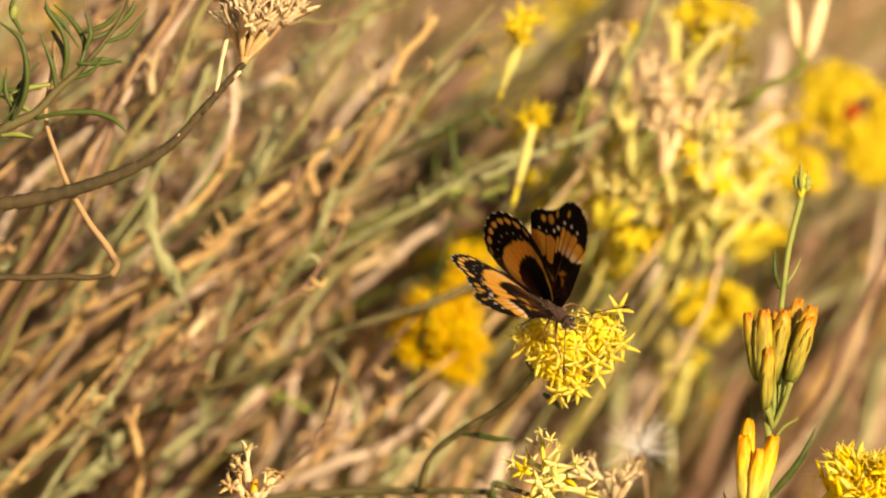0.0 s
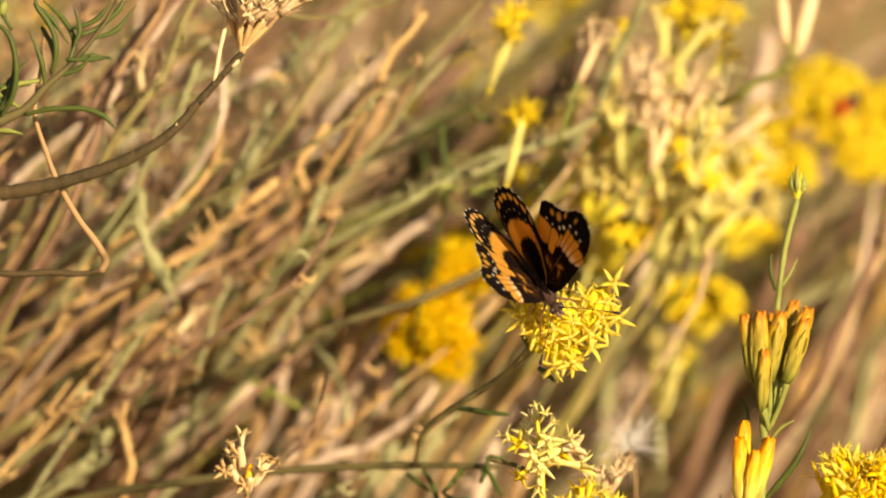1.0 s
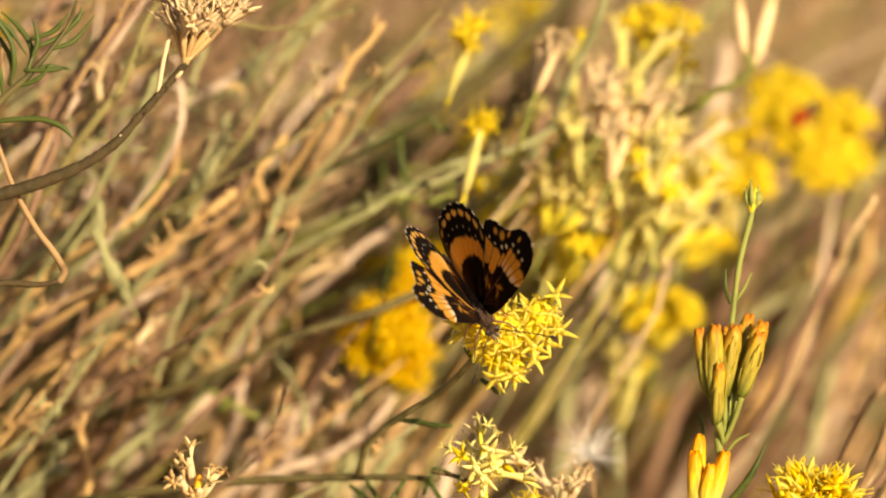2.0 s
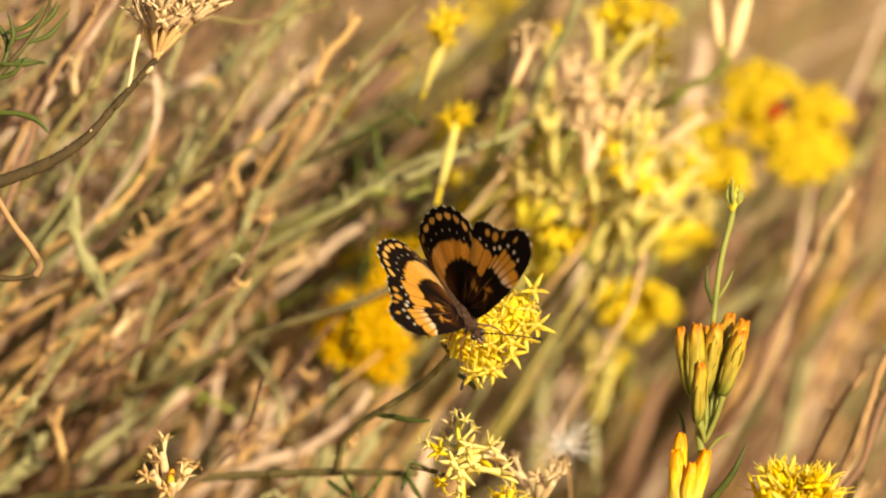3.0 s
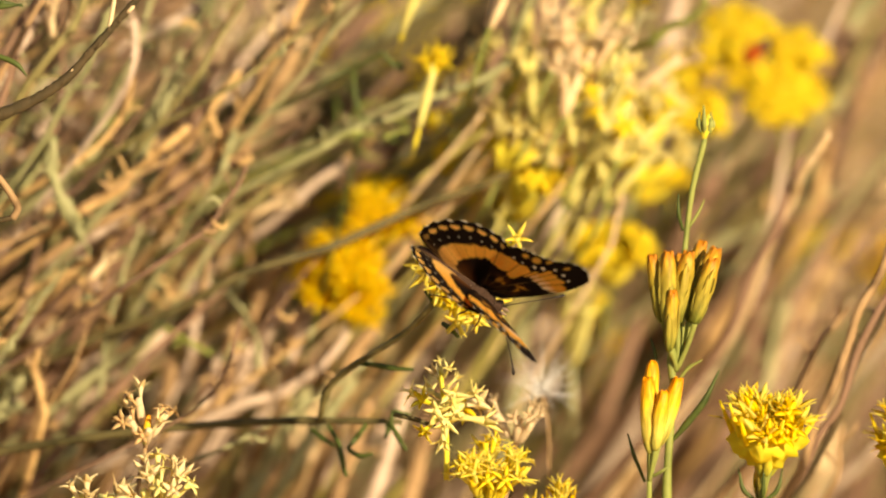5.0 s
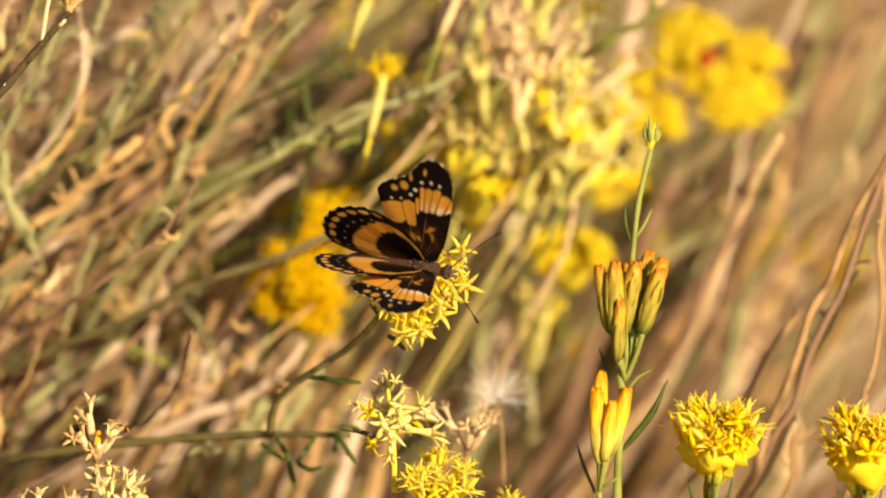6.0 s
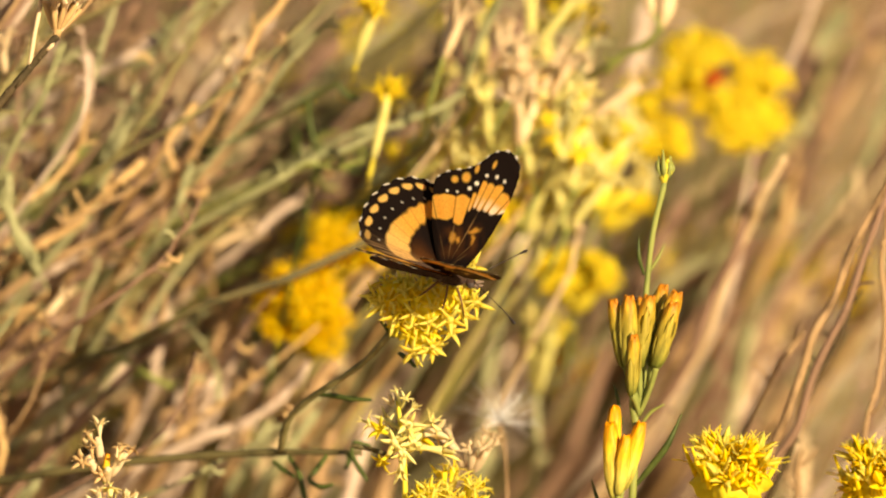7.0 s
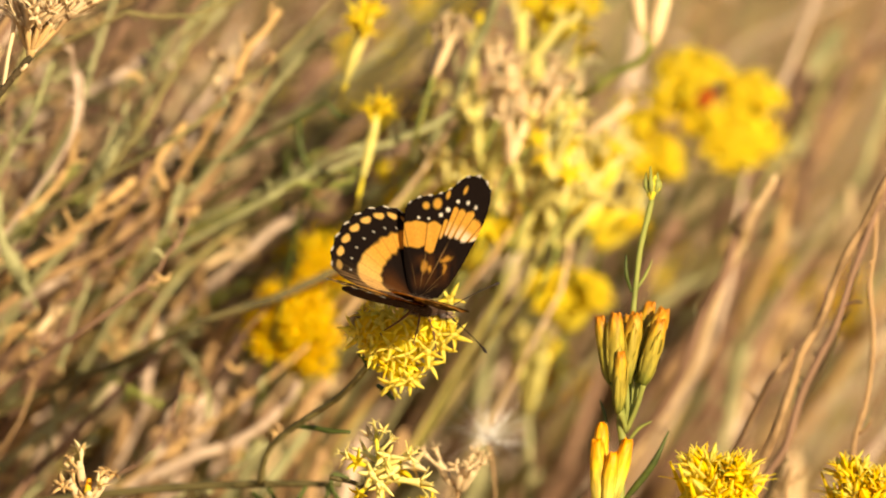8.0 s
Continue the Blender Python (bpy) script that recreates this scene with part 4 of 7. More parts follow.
G = "flower heads in the shrub"
flower_plant("flower_shoot", at(12.95, 6.10, 80.00), at(13.41, 8.54, 72.00), 1, "star", 3, "single yellow flower head on a slender cup", at(17.71, 24.41, 70.00) - at(13.07, 8.75, 70.00), 13.0, 0.0, 0.95, G, False, BRACT, 0.25, 9, 0.05, 0.9)
flower_plant("flower_shoot", at(10.50, 27.45, 86.00), at(10.87, 29.23, 78.00), 2, "star", 4, "pair of yellow flower heads on slender cups", at(16.37, 45.64, 75.00) - at(11.52, 29.99, 78.00), 12.5, 0.33, 0.95, G, False, BRACT, 0.25, 8, 0.18, 1.0)
flower_plant("flower_shoot", at(24.69, 20.87, 85.00), at(27.47, 29.54, 82.00), 2, "slim_dry", 5, "withered pale flower heads on slender cups", at(31.18, 42.62, 82.00) - at(27.47, 29.54, 82.00), 12.0, 0.35, 1.05, G)
flower_plant("flower_shoot", at(-2.8, -26.6, 128), at(-1.7, -21.4, 120), 8, "gold", 600, "golden flower cluster out of focus", UP + 0.2 * RIGHT - 0.8 * BEHIND, 9.5, 0.75, 0.99, G)
flower_plant("flower_shoot", at(-6.0, -28.8, 133), at(-4.8, -23.6, 125), 7, "gold", 601, "golden flower cluster out of focus", UP + 0.2 * RIGHT - 0.8 * BEHIND, 9.5, 0.75, 0.91, G)
flower_plant("flower_shoot", at(-0.8, -33.0, 133), at(0.4, -27.6, 125), 7, "gold", 602, "golden flower cluster out of focus", UP + 0.2 * RIGHT - 0.8 * BEHIND, 9.5, 0.75, 0.86, G)
flower_plant("flower_shoot", at(5.5, -22.8, 198), at(6.6, -17.2, 190), 5, "yellow", 603, "golden flower cluster out of focus", UP + 0.2 * RIGHT - 0.8 * BEHIND, 10.5, 0.85, 1.03, G)
flower_plant("flower_shoot", at(0.2, -16.7, 198), at(1.4, -11.3, 190), 4, "yellow", 604, "golden flower cluster out of focus", UP + 0.2 * RIGHT - 0.8 * BEHIND, 10.5, 0.85, 1.03, G)
flower_plant("flower_shoot", at(31.4, -3.7, 183), at(32.3, 1.7, 175), 6, "yellow", 620, "yellow flower cluster out of focus", UP + 0.3 * RIGHT - 0.6 * BEHIND, 10.5, 0.8, 1.1, G)
flower_plant("flower_shoot", at(37.3, -8.4, 188), at(38.4, -3.0, 180), 6, "yellow", 621, "yellow flower cluster out of focus", UP + 0.3 * RIGHT - 0.6 * BEHIND, 10.5, 0.8, 1.1, G)
flower_plant("flower_shoot", at(25.6, -9.6, 193), at(26.7, -4.2, 185), 4, "yellow", 622, "yellow flower cluster out of focus", UP + 0.3 * RIGHT - 0.6 * BEHIND, 10.5, 0.8, 1.0, G)
flower_plant("flower_shoot", at(46.8, -4.8, 173), at(47.8, 0.4, 165), 5, "pale", 623, "yellow flower cluster out of focus", UP + 0.3 * RIGHT - 0.6 * BEHIND, 10.5, 0.8, 1.1, G)
flower_plant("flower_shoot", at(54.1, 1.0, 178), at(55.0, 6.3, 170), 5, "pale", 624, "yellow flower cluster out of focus", UP + 0.3 * RIGHT - 0.6 * BEHIND, 10.5, 0.8, 1.1, G)
flower_plant("flower_shoot", at(28.6, 2.3, 193), at(29.7, 7.5, 185), 4, "yellow", 625, "yellow flower cluster out of focus", UP + 0.3 * RIGHT - 0.6 * BEHIND, 10.5, 0.8, 1.1, G)
flower_plant("flower_shoot", at(43.2, 4.5, 168), at(44.1, 9.6, 160), 4, "pale", 626, "yellow flower cluster out of focus", UP + 0.3 * RIGHT - 0.6 * BEHIND, 10.5, 0.8, 1.1, G)
flower_plant("flower_shoot", at(61.0, -8.5, 203), at(62.0, -3.1, 195), 4, "yellow", 627, "yellow flower cluster out of focus", UP + 0.3 * RIGHT - 0.6 * BEHIND, 10.5, 0.8, 1.0, G)
flower_plant("flower_shoot", at(34.5, -1.7, 193), at(35.5, 3.7, 185), 5, "pale", 628, "yellow flower cluster out of focus", UP + 0.2 * RIGHT - 0.8 * BEHIND, 10.5, 0.8, 1.05, G)
flower_plant("flower_shoot", at(32.2, -11.8, 198), at(33.2, -6.4, 190), 5, "yellow", 629, "yellow flower cluster out of focus", UP + 0.2 * RIGHT - 0.8 * BEHIND, 10.5, 0.8, 1.0, G)
flower_plant("flower_shoot", at(6.1, -16.3, 133), at(7.1, -10.9, 125), 5, "gold", 605, "golden flower cluster out of focus", UP + 0.2 * RIGHT - 0.8 * BEHIND, 9.0, 0.8, 0.85, G)
flower_plant("flower_shoot", at(4.71, -13.66, 150.00), at(6.63, -9.04, 145.00), 8, "yellow", 62, "yellow flower cluster out of focus", None, 12.0, 0.7, 1.0, G)
for a, b, n, seed in ((at(33.3, -7.5, 170), at(33.9, -4.5, 165), 6, 63), (at(29.9, 2.5, 175), at(30.5, 5.4, 169), 5, 64), (at(21.9, -4.5, 150), at(23.0, -1.6, 145), 4, 65)):
    flower_plant("flower_shoot", a, b, n, "slim", seed, "loose yellow flower heads on slender cups", UP - 0.3 * BEHIND + 0.45 * RIGHT, 15.0, 0.8, 1.35, G, False, BRACT, 0.4, 3, 0.4)
flower_plant("flower_shoot", at(46.3, -45.4, 153), at(46.1, -36.4, 150), 9, "slim", 66, "yellow-green closed flower heads out of focus", UP - 0.2 * BEHIND + 0.05 * RIGHT, 13.0, 0.3, 1.3, G, False, SAGE, 0.9, 1)
flower_plant("flower_shoot", at(53.12, -30.17, 170.00), at(54.09, -20.20, 165.00), 10, "yellow", 7, "soft yellow flower cluster out of focus", None, 15.0, 0.8, 1.2, G)
flower_plant("flower_shoot", at(50.81, 29.41, 125.00), at(52.31, 37.71, 120.00), 5, "yellow", 8, "bright yellow flower cluster out of focus", None, 12.0, 0.6, 1.05, G)
for i, (a, b, n, tone, size) in enumerate([
    (at(82.1, 21.6, 193), at(81.8, 26.8, 188), 10, "yellow", 1.05),
    (at(94.8, 17.2, 193), at(94.5, 22.4, 188), 6, "yellow", 1.0),
    (at(91.7, 7.5, 193), at(91.4, 12.8, 188), 10, "yellow", 1.15),
    (at(72.0, 15.2, 193), at(71.8, 20.5, 188), 7, "yellow", 0.85),
    (at(74.3, 5.7, 193), at(74.0, 11.0, 188), 8, "yellow", 0.95),
    (at(85.0, 14.6, 193), at(84.7, 19.9, 188), 6, "yellow", 1.0),
]):
    flower_plant("flower_shoot", a, b, n, tone, 20 + i, "bright yellow flower cluster in a dense head", UP - 0.9 * BEHIND, 11.0, 0.8, size, "dense yellow flower heads")
for i, (tip, n, tone, turn) in enumerate([
        (at(35.57, 26.70, 103.00), 2, "slim", 0.45), (at(40.40, 22.74, 98.00), 3, "slim_dry", 0.5), (at(47.09, 20.01, 100.00), 3, "slim_dry", 0.3), (at(45.23, 32.42, 110.00), 2, "slim", 0.4),
        (at(37.14, 12.27, 100.00), 3, "slim", 0.5), (at(42.41, 13.29, 92.00), 2, "slim_dry", 0.5), (at(50.41, 12.27, 100.00), 3, "slim", 0.2), (at(56.92, 19.24, 123.00), 2, "slim_dry", 0.3),
        (at(30.65, 2.89, 106.00), 4, "pale", 0.5), (at(36.59, 1.23, 120.00), 4, "yellow", 0.4), (at(45.99, 4.53, 100.00), 3, "slim", 0.3), (at(53.25, 4.54, 102.00), 3, "slim", 0.1),
        (at(60.89, 8.07, 136.00), 4, "pale", 0.1), (at(51.75, -3.22, 106.00), 3, "slim", 0.1), (at(43.56, -3.23, 110.00), 3, "slim", 0.35), (at(26.45, 6.84, 118.00), 3, "pale", 0.6),
        (at(33.61, -6.59, 113.00), 4, "yellow", 0.4), (at(59.28, 0.11, 138.00), 3, "pale", 0.2), (at(32.05, 15.80, 118.00), 3, "pale", 0.5), (at(39.54, 4.55, 106.00), 2, "slim_dry", 0.6),
        (at(24.39, 15.92, 128.00), 2, "slim", 0.6), (at(20.02, 2.39, 138.00), 3, "yellow", 0.5), (at(49.80, 26.91, 113.00), 2, "slim", 0.3)]):
    label = {"slim": "pale yellow flower heads on slender cups", "slim_dry": "half-withered flower heads on straw-coloured cups", "yellow": "yellow flower cluster out of focus", "pale": "pale yellow flower cluster out of focus"}[tone]
    flower_plant("flower_shoot", tip - UP * 0.006 - RIGHT * 0.003, tip, n, tone, 40 + i, label, UP + turn * RIGHT - 0.2 * BEHIND, 13.5, 0.75, 1.25 if "slim" in tone else 1.3, "withering flower heads", False, None, 0.4, 2 if "slim" in tone else 4, 0.4)

# amber clusters in the shade farther back
for i, (tip, n) in enumerate([(at(0.78, 29.40, 330.00), 4), (at(8.81, 44.19, 370.00), 3), (at(13.70, 24.69, 320.00), 4), (at(25.50, 28.75, 330.00), 4), (at(29.98, 53.19, 360.00), 4)]):
    flower_plant("flower_shoot", tip - UP * 0.02, tip - UP * 0.008, n, "yellow", 90 + i, "golden flower cluster deep in the shrub", None, 16.0, 0.9, 1.35, "far flower heads")

# withered heads among the stems
for i, (tip, n) in enumerate([(at(-55.07, 26.89, 60.00), 2), (at(-34.12, 10.78, 120.00), 3), (at(-36.92, 22.90, 140.00), 2), (at(-52.89, 16.43, 170.00), 3), (at(-77.92, -15.72, 130.00), 2), (at(-70.48, -11.36, 150.00), 3), (at(-50.29, -18.39, 80.00), 1), (at(-61.06, -36.93, 120.00), 2), (at(-41.54, -13.96, 180.00), 3), (at(-19.68, -5.54, 130.00), 2), (at(-76.22, 12.74, 150.00), 3), (at(-83.73, -29.95, 160.00), 3), (at(-50.12, 2.48, 190.00), 3), (at(-28.84, -30.61, 190.00), 3), (at(-14.76, 25.44, 95.00), 2), (at(-16.78, 14.10, 170.00), 2)]):
    flower_plant("withered_flower", tip - UP * 0.01 - RIGHT * 0.006, tip, n, "slim_dry" if i % 2 else "dry", 120 + i, "withered tan flower head among the stems", UP + 0.5 * RIGHT - 0.2 * BEHIND, 11.0, 0.8, 0.8, "withered flower heads", False, TAN, 0.4, 3, 0.4)

# far yellow shrubs
for i, (px_d, n) in enumerate([(at(77.97, -2.62, 420.00), 6), (at(48.92, -32.40, 330.00), 7), (at(111.03, -10.88, 420.00), 8), (at(-57.91, -40.69, 300.00), 5), (at(-80.65, -46.40, 320.00), 5), (at(126.18, -16.39, 420.00), 8), (at(-88.99, 52.17, 330.00), 6)]):
    flower_plant("flower_shoot", px_d - UP * 0.03, px_d - UP * 0.01, n, "gold" if i % 2 else "yellow", 70 + i, "far yellow flower cluster deep in the shrub", None, 15.0, 0.9, 1.2, "far flower heads")


BUDS = [involucre_mesh("bud", BUD, 21 + i, 11.5, 1.35 + 0.1 * i) for i in range(3)]
ORANGE_BUDS = [involucre_mesh("bud", ORANGE_BUD, 25 + i, 10.5, 1.3, 0.1) for i in range(2)]
BRACTS = [bract_mesh("bract", BUD, 5.0 + 2.0 * i, 1.4) for i in range(3)]
GOLD_BRACTS = [bract_mesh("bract", (GOLD_CUP, ORANGE_BUD, BRACT)[i], 5.0 + 1.3 * i, 1.15) for i in range(3)]
STRAW_BUD = involucre_mesh("bud", STRAW, 31, 11.5, 1.3, 0.1)

pale = thing("closed_flower_pair", at(70.42, 36.36, 92.00), "pair of pale closed flower heads on a stalk", "flower")
part("stem", Geo().tube([at(70.42, 36.15, 92.00), at(69.65, 38.56, 92.00), at(68.99, 39.66, 92.00)], [0.6 * MM, 0.5 * MM, 0.4 * MM], 6, 3), FRESH, pale)
for a, b in ((at(68.77, 39.11, 92.00), at(67.68, 49.55, 92.00)), (at(70.75, 36.91, 92.00), at(74.27, 50.65, 92.00))):
    piece("closed_head", STRAW_BUD, turned(a, b - a, 0.3, (b - a).length / 0.0115), pale)

# ---- red beetle on the dense yellow head ----
def beetle():
    c = at(84.0, 28.3, 162.0)
    ob = thing("beetle", c, "small red beetle with a dark head on a yellow flower", "insect")
    way = (at(86.62, 30.95, 184.00) - at(81.67, 26.91, 188.00)).normalized()
    shell = material("red_shell", (0.32, 0.028, 0.006), (0.52, 0.08, 0.014), 900, 0.35)
    black = material("black_shell", (0.01, 0.01, 0.012), (0.05, 0.05, 0.06), 900, 0.3)
    up = (-BEHIND + 0.5 * UP)
    side = way.cross(up).normalized()
    up = side.cross(way)
    m = Matrix((side, way, up)).transposed().to_4x4()
    for k in (-1, 1):
        part("wing_case", Geo().blob(Matrix.Translation(c + side * k * 0.75 * MM - way * 0.6 * MM) @ m @ Matrix.Diagonal((0.85 * MM, 2.7 * MM, 0.85 * MM, 1))), shell, ob)
    part("thorax", Geo().blob(Matrix.Translation(c + way * 2.3 * MM) @ m @ Matrix.Diagonal((1.2 * MM, 0.9 * MM, 0.8 * MM, 1))), shell, ob)
    part("head", Geo().blob(Matrix.Translation(c + way * 3.3 * MM) @ m @ Matrix.Diagonal((1.1 * MM, 1.3 * MM, 0.9 * MM, 1))), black, ob)
    for k in (-1, 1):
        part("antenna", Geo().tube([c + way * 4 * MM + side * k * 0.3 * MM, c + way * 5.5 * MM + side * k * 1.2 * MM, c + way * 6.5 * MM + side * k * 2.2 * MM], [0.12 * MM, 0.1 * MM, 0.1 * MM], 5, 3), black, ob)
        for j in range(3):
            s = c + way * (2 - 1.8 * j) * MM + side * k * 1.0 * MM
            part("leg", Geo().tube([s, s + side * k * 1.6 * MM + up * 0.3 * MM, s + side * k * 2.4 * MM - up * 1.2 * MM], [0.15 * MM, 0.12 * MM, 0.08 * MM], 5, 3), black, ob)


beetle()

# ---- leafy shoot and dry twig beside the camera's edge ----
def leafy_shoot():
    pts = [at(-122.55, -46.72, -3), at(-99.99, 2.13, -5), at(-79.60, 21.22, -6), at(-73.30, 24.46, -6), at(-69.44, 28.53, -6), at(-65.38, 32.09, -6), at(-61.36, 36.67, -5.5), at(-57.82, 41.76, -5), at(-56.09, 46.85, -5)]
    ob = thing("leafy_shoot", to_soil(pts)[0], "green shoot with narrow curved leaves", "plant")
    part("stem", Geo().tube(to_soil(pts) + pts, [2.0 * MM, 1.6 * MM, 1.2 * MM, 1.1 * MM, 1.0 * MM, 0.8 * MM, 0.65 * MM, 0.55 * MM, 0.45 * MM, 0.35 * MM, 0.25 * MM], 8, 5, 0.1), DARK_OLIVE, ob)
    for i, leaf in enumerate([
            [at(-73.27, 23.44, -6.5), at(-68.31, 24.43, -8), at(-62.18, 24.41, -9), at(-58.61, 22.98, -9.5), at(-56.70, 20.75, -9.5)],
            [at(-68.40, 30.55, -6.5), at(-67.50, 34.57, -8), at(-68.09, 38.60, -8.5), at(-70.79, 42.64, -9), at(-71.30, 44.67, -9)],
            [at(-65.38, 32.59, -6), at(-64.42, 36.68, -5), at(-66.52, 40.78, -4), at(-70.07, 44.04, -4)],
            [at(-77.54, 22.94, -6.5), at(-75.41, 26.45, -8), at(-74.54, 31.49, -9), at(-75.82, 37.56, -9.5), at(-79.36, 40.59, -9.5)],
            [at(-79.54, 20.39, -7), at(-76.42, 20.57, -8), at(-73.53, 19.95, -9)],
            [at(-65.38, 32.79, -6), at(-61.38, 34.05, -5), at(-57.54, 33.45, -4.5)],
            [at(-76.62, 28.55, -5), at(-73.63, 29.09, -4), at(-70.07, 30.10, -4)],
            [at(-63.39, 37.68, -5.5), at(-59.88, 39.24, -4.5), at(-56.13, 42.81, -4), at(-55.53, 44.85, -4)],
            [at(-80.54, 24.96, -7), at(-79.46, 29.49, -8), at(-80.25, 35.56, -8.5)],
            [at(-75.57, 38.70, -5.5), at(-77.63, 42.78, -5), at(-76.62, 46.85, -5)],
            [at(-69.44, 28.02, -6), at(-70.20, 33.07, -7), at(-72.40, 38.63, -7.5)], [at(-73.51, 24.17, -6), at(-77.63, 26.92, -5), at(-80.92, 27.75, -4.5)], [at(-60.84, 37.18, -5.5), at(-57.11, 38.51, -5), at(-53.07, 43.30, -4.5)],
            [at(-66.91, 30.56, -6), at(-63.33, 31.76, -6.5), at(-60.77, 34.59, -7)], [at(-78.08, 22.24, -6), at(-76.65, 28.56, -4.5), at(-72.61, 33.66, -4)],
            [at(-79.60, 28.53, -6), at(-77.57, 28.53, -6), at(-71.99, 28.73, -6)],
            [at(-65.88, 33.35, -6.5), at(-61.27, 33.35, -6.5), at(-57.57, 33.87, -6.5)],
            [at(-70.19, 39.20, -6.5), at(-68.24, 35.61, -6.5), at(-68.04, 31.40, -6.5)],
            [at(-70.60, 29.56, -6.5), at(-74.50, 28.94, -6.5), at(-77.79, 27.91, -6.5)],
            [at(-75.32, 36.84, -6.5), at(-74.91, 32.63, -6.5), at(-75.94, 27.50, -6.5), at(-78.81, 22.68, -6.5)],
            [at(-64.55, 38.89, -6.5), at(-60.34, 40.54, -6.5), at(-57.57, 43.92, -6.5)],
            [at(-71.63, 43.51, -6.5), at(-68.45, 40.74, -6.5), at(-65.37, 36.12, -6.5)],
            [at(-79.43, 20.42, -6.5), at(-76.04, 20.42, -6.5), at(-73.27, 19.81, -6.5)],
            [at(-64.34, 35.82, -6.5), at(-63.32, 38.69, -6.5), at(-64.34, 42.69, -6.5)],
            [at(-77.58, 25.45, -6.5), at(-78.61, 28.53, -6.5), at(-78.40, 32.63, -6.5)]]):
        n = len(leaf)
        part("leaf", Geo().tube(leaf, [0.32 * MM] + [0.52 * MM] * (n - 2) + [0.1 * MM], 7, 5, 0.05, i), LEAF if i % 7 != 4 else FRESH, ob)
    part("bud", Geo().blob(turned(at(-77.16, 42.54, -6), UP + RIGHT * 0.2) @ Matrix.Diagonal((0.8 * MM, 0.8 * MM, 1.3 * MM, 1)), lumps=0.2), FRESH, ob)
    return ob


leafy_shoot()


def dry_twig():
    pts = [at(-130.69, -20.26, -3), at(-100.03, 4.17, -4.5), at(-79.64, 8.03, -5.5), at(-73.03, 9.04, -5.5), at(-66.43, 10.66, -5.5), at(-59.31, 13.00, -5.5), at(-53.02, 15.94, -5.5), at(-47.94, 19.60, -5.5), at(-44.08, 23.97, -5.5), at(-39.81, 28.75, -5.5), at(-35.75, 33.42, -5.5)]
    low = to_soil(pts)
    ob = thing("dry_twig", low[0], "brown-green twig ending in a withered seed head", "plant")
    part("stem", Geo().tube(low + pts, [2.1 * MM, 1.8 * MM, 1.5 * MM, 1.4 * MM, 1.3 * MM, 1.25 * MM, 1.2 * MM, 1.1 * MM, 1.0 * MM, 0.85 * MM, 0.75 * MM, 0.68 * MM, 0.66 * MM], 12, 8, 0.14, 2), TWIG, ob)
    rng = random.Random(4)
    for i in range(16):
        a, b = pts[2 + i // 2], pts[3 + i // 2]
        p = a.lerp(b, (0.2, 0.7)[i % 2] + rng.uniform(-0.15, 0.15))
        part("leaf_scar", Geo().blob(turned(p + UP * rng.uniform(-0.7, 0.7) * MM - BEHIND * 0.5 * MM, UP + RIGHT) @ Matrix.Diagonal(((0.32 + 0.3 * (i % 3 == 0)) * MM, 0.4 * MM, (0.45 + 0.5 * (i % 3 == 0)) * MM, 1)), 6, 8, 0.4, i), STRAW if i % 5 == 0 else TWIG, ob)
    part("side_twig", Geo().tube([at(-40.83, 27.72, -5.5), at(-39.80, 33.60, -6), at(-38.58, 39.70, -6), at(-38.78, 44.77, -6), at(-39.49, 50.87, -6)], [0.4 * MM, 0.4 * MM, 0.45 * MM, 0.4 * MM, 0.3 * MM], 7, 5, 0.08, 3), STRAW, ob)
    foot = at(-35.96, 33.42, -5.5)
    head = part("seed_head", Geo().blob(turned(at(-35.34, 35.45, -5.5), at(-33.42, 41.75, -5.5) - foot) @ Matrix.Diagonal((1.0 * MM, 1.0 * MM, 2.6 * MM, 1)), 8, 10, 0.4), AMBER_DRY, ob, "withered tan seed head", foot)
    fans = [at(-39.16, 43.73, -7), at(-37.84, 46.89, -4), at(-35.68, 46.22, -8), at(-33.94, 47.35, -5), at(-31.82, 46.72, -8), at(-29.66, 47.33, -5.5), at(-27.36, 45.86, -4), at(-24.76, 44.75, -6.5), at(-36.33, 42.09, -10), at(-32.75, 42.56, -11), at(-29.27, 43.15, -9)]
    bracts = [Geo().blade((0, 0, 0), ((0.6 + 0.5 * i) * MM, 0, 7.5 * MM), (0.9 + 0.25 * i) * MM, (1, 0, 0), 0.12 * MM, (0.5 - 0.5 * i) * MM, 6, 0.35, 0.8).mesh("dry_bract", (DRY_PETAL, PAPPUS, STRAW)[i]) for i in range(3)]
    hairs = Geo()
    for i, tip in enumerate(fans):
        way = (tip - foot).normalized()
        cup = foot.lerp(tip, 0.55)
        piece("involucre", CUPS["seed"], turned(foot.lerp(tip, 0.1), way, i, (0.95, 0.8)[i % 2]), head)
        part("dry_stalk", Geo().tube([foot, foot.lerp(cup, 0.6) + way.orthogonal() * 0.0004, cup + way * 0.8 * MM], [0.5 * MM, 0.38 * MM, 0.5 * MM], 7, 4, 0.1, i), (DRY_PETAL, TAN)[i % 2], head)
        for k in range(4):
            piece("floret", FLORETS["dry"][k % 3], turned(cup, way + 0.45 * Vector((rng.uniform(-1, 1), rng.uniform(-1, 1), rng.uniform(-1, 1))), k, rng.uniform(0.8, 1.1)), head)
        for k in range(5):
            lean = way + 0.6 * Vector((rng.uniform(-1, 1), rng.uniform(-1, 1), rng.uniform(-0.6, 1)))
            piece("dry_bract", rng.choice(bracts), turned(cup + way * rng.uniform(-0.5, 1.2) * MM, lean, rng.uniform(0, 6.3), rng.uniform(0.7, 1.15)), head)
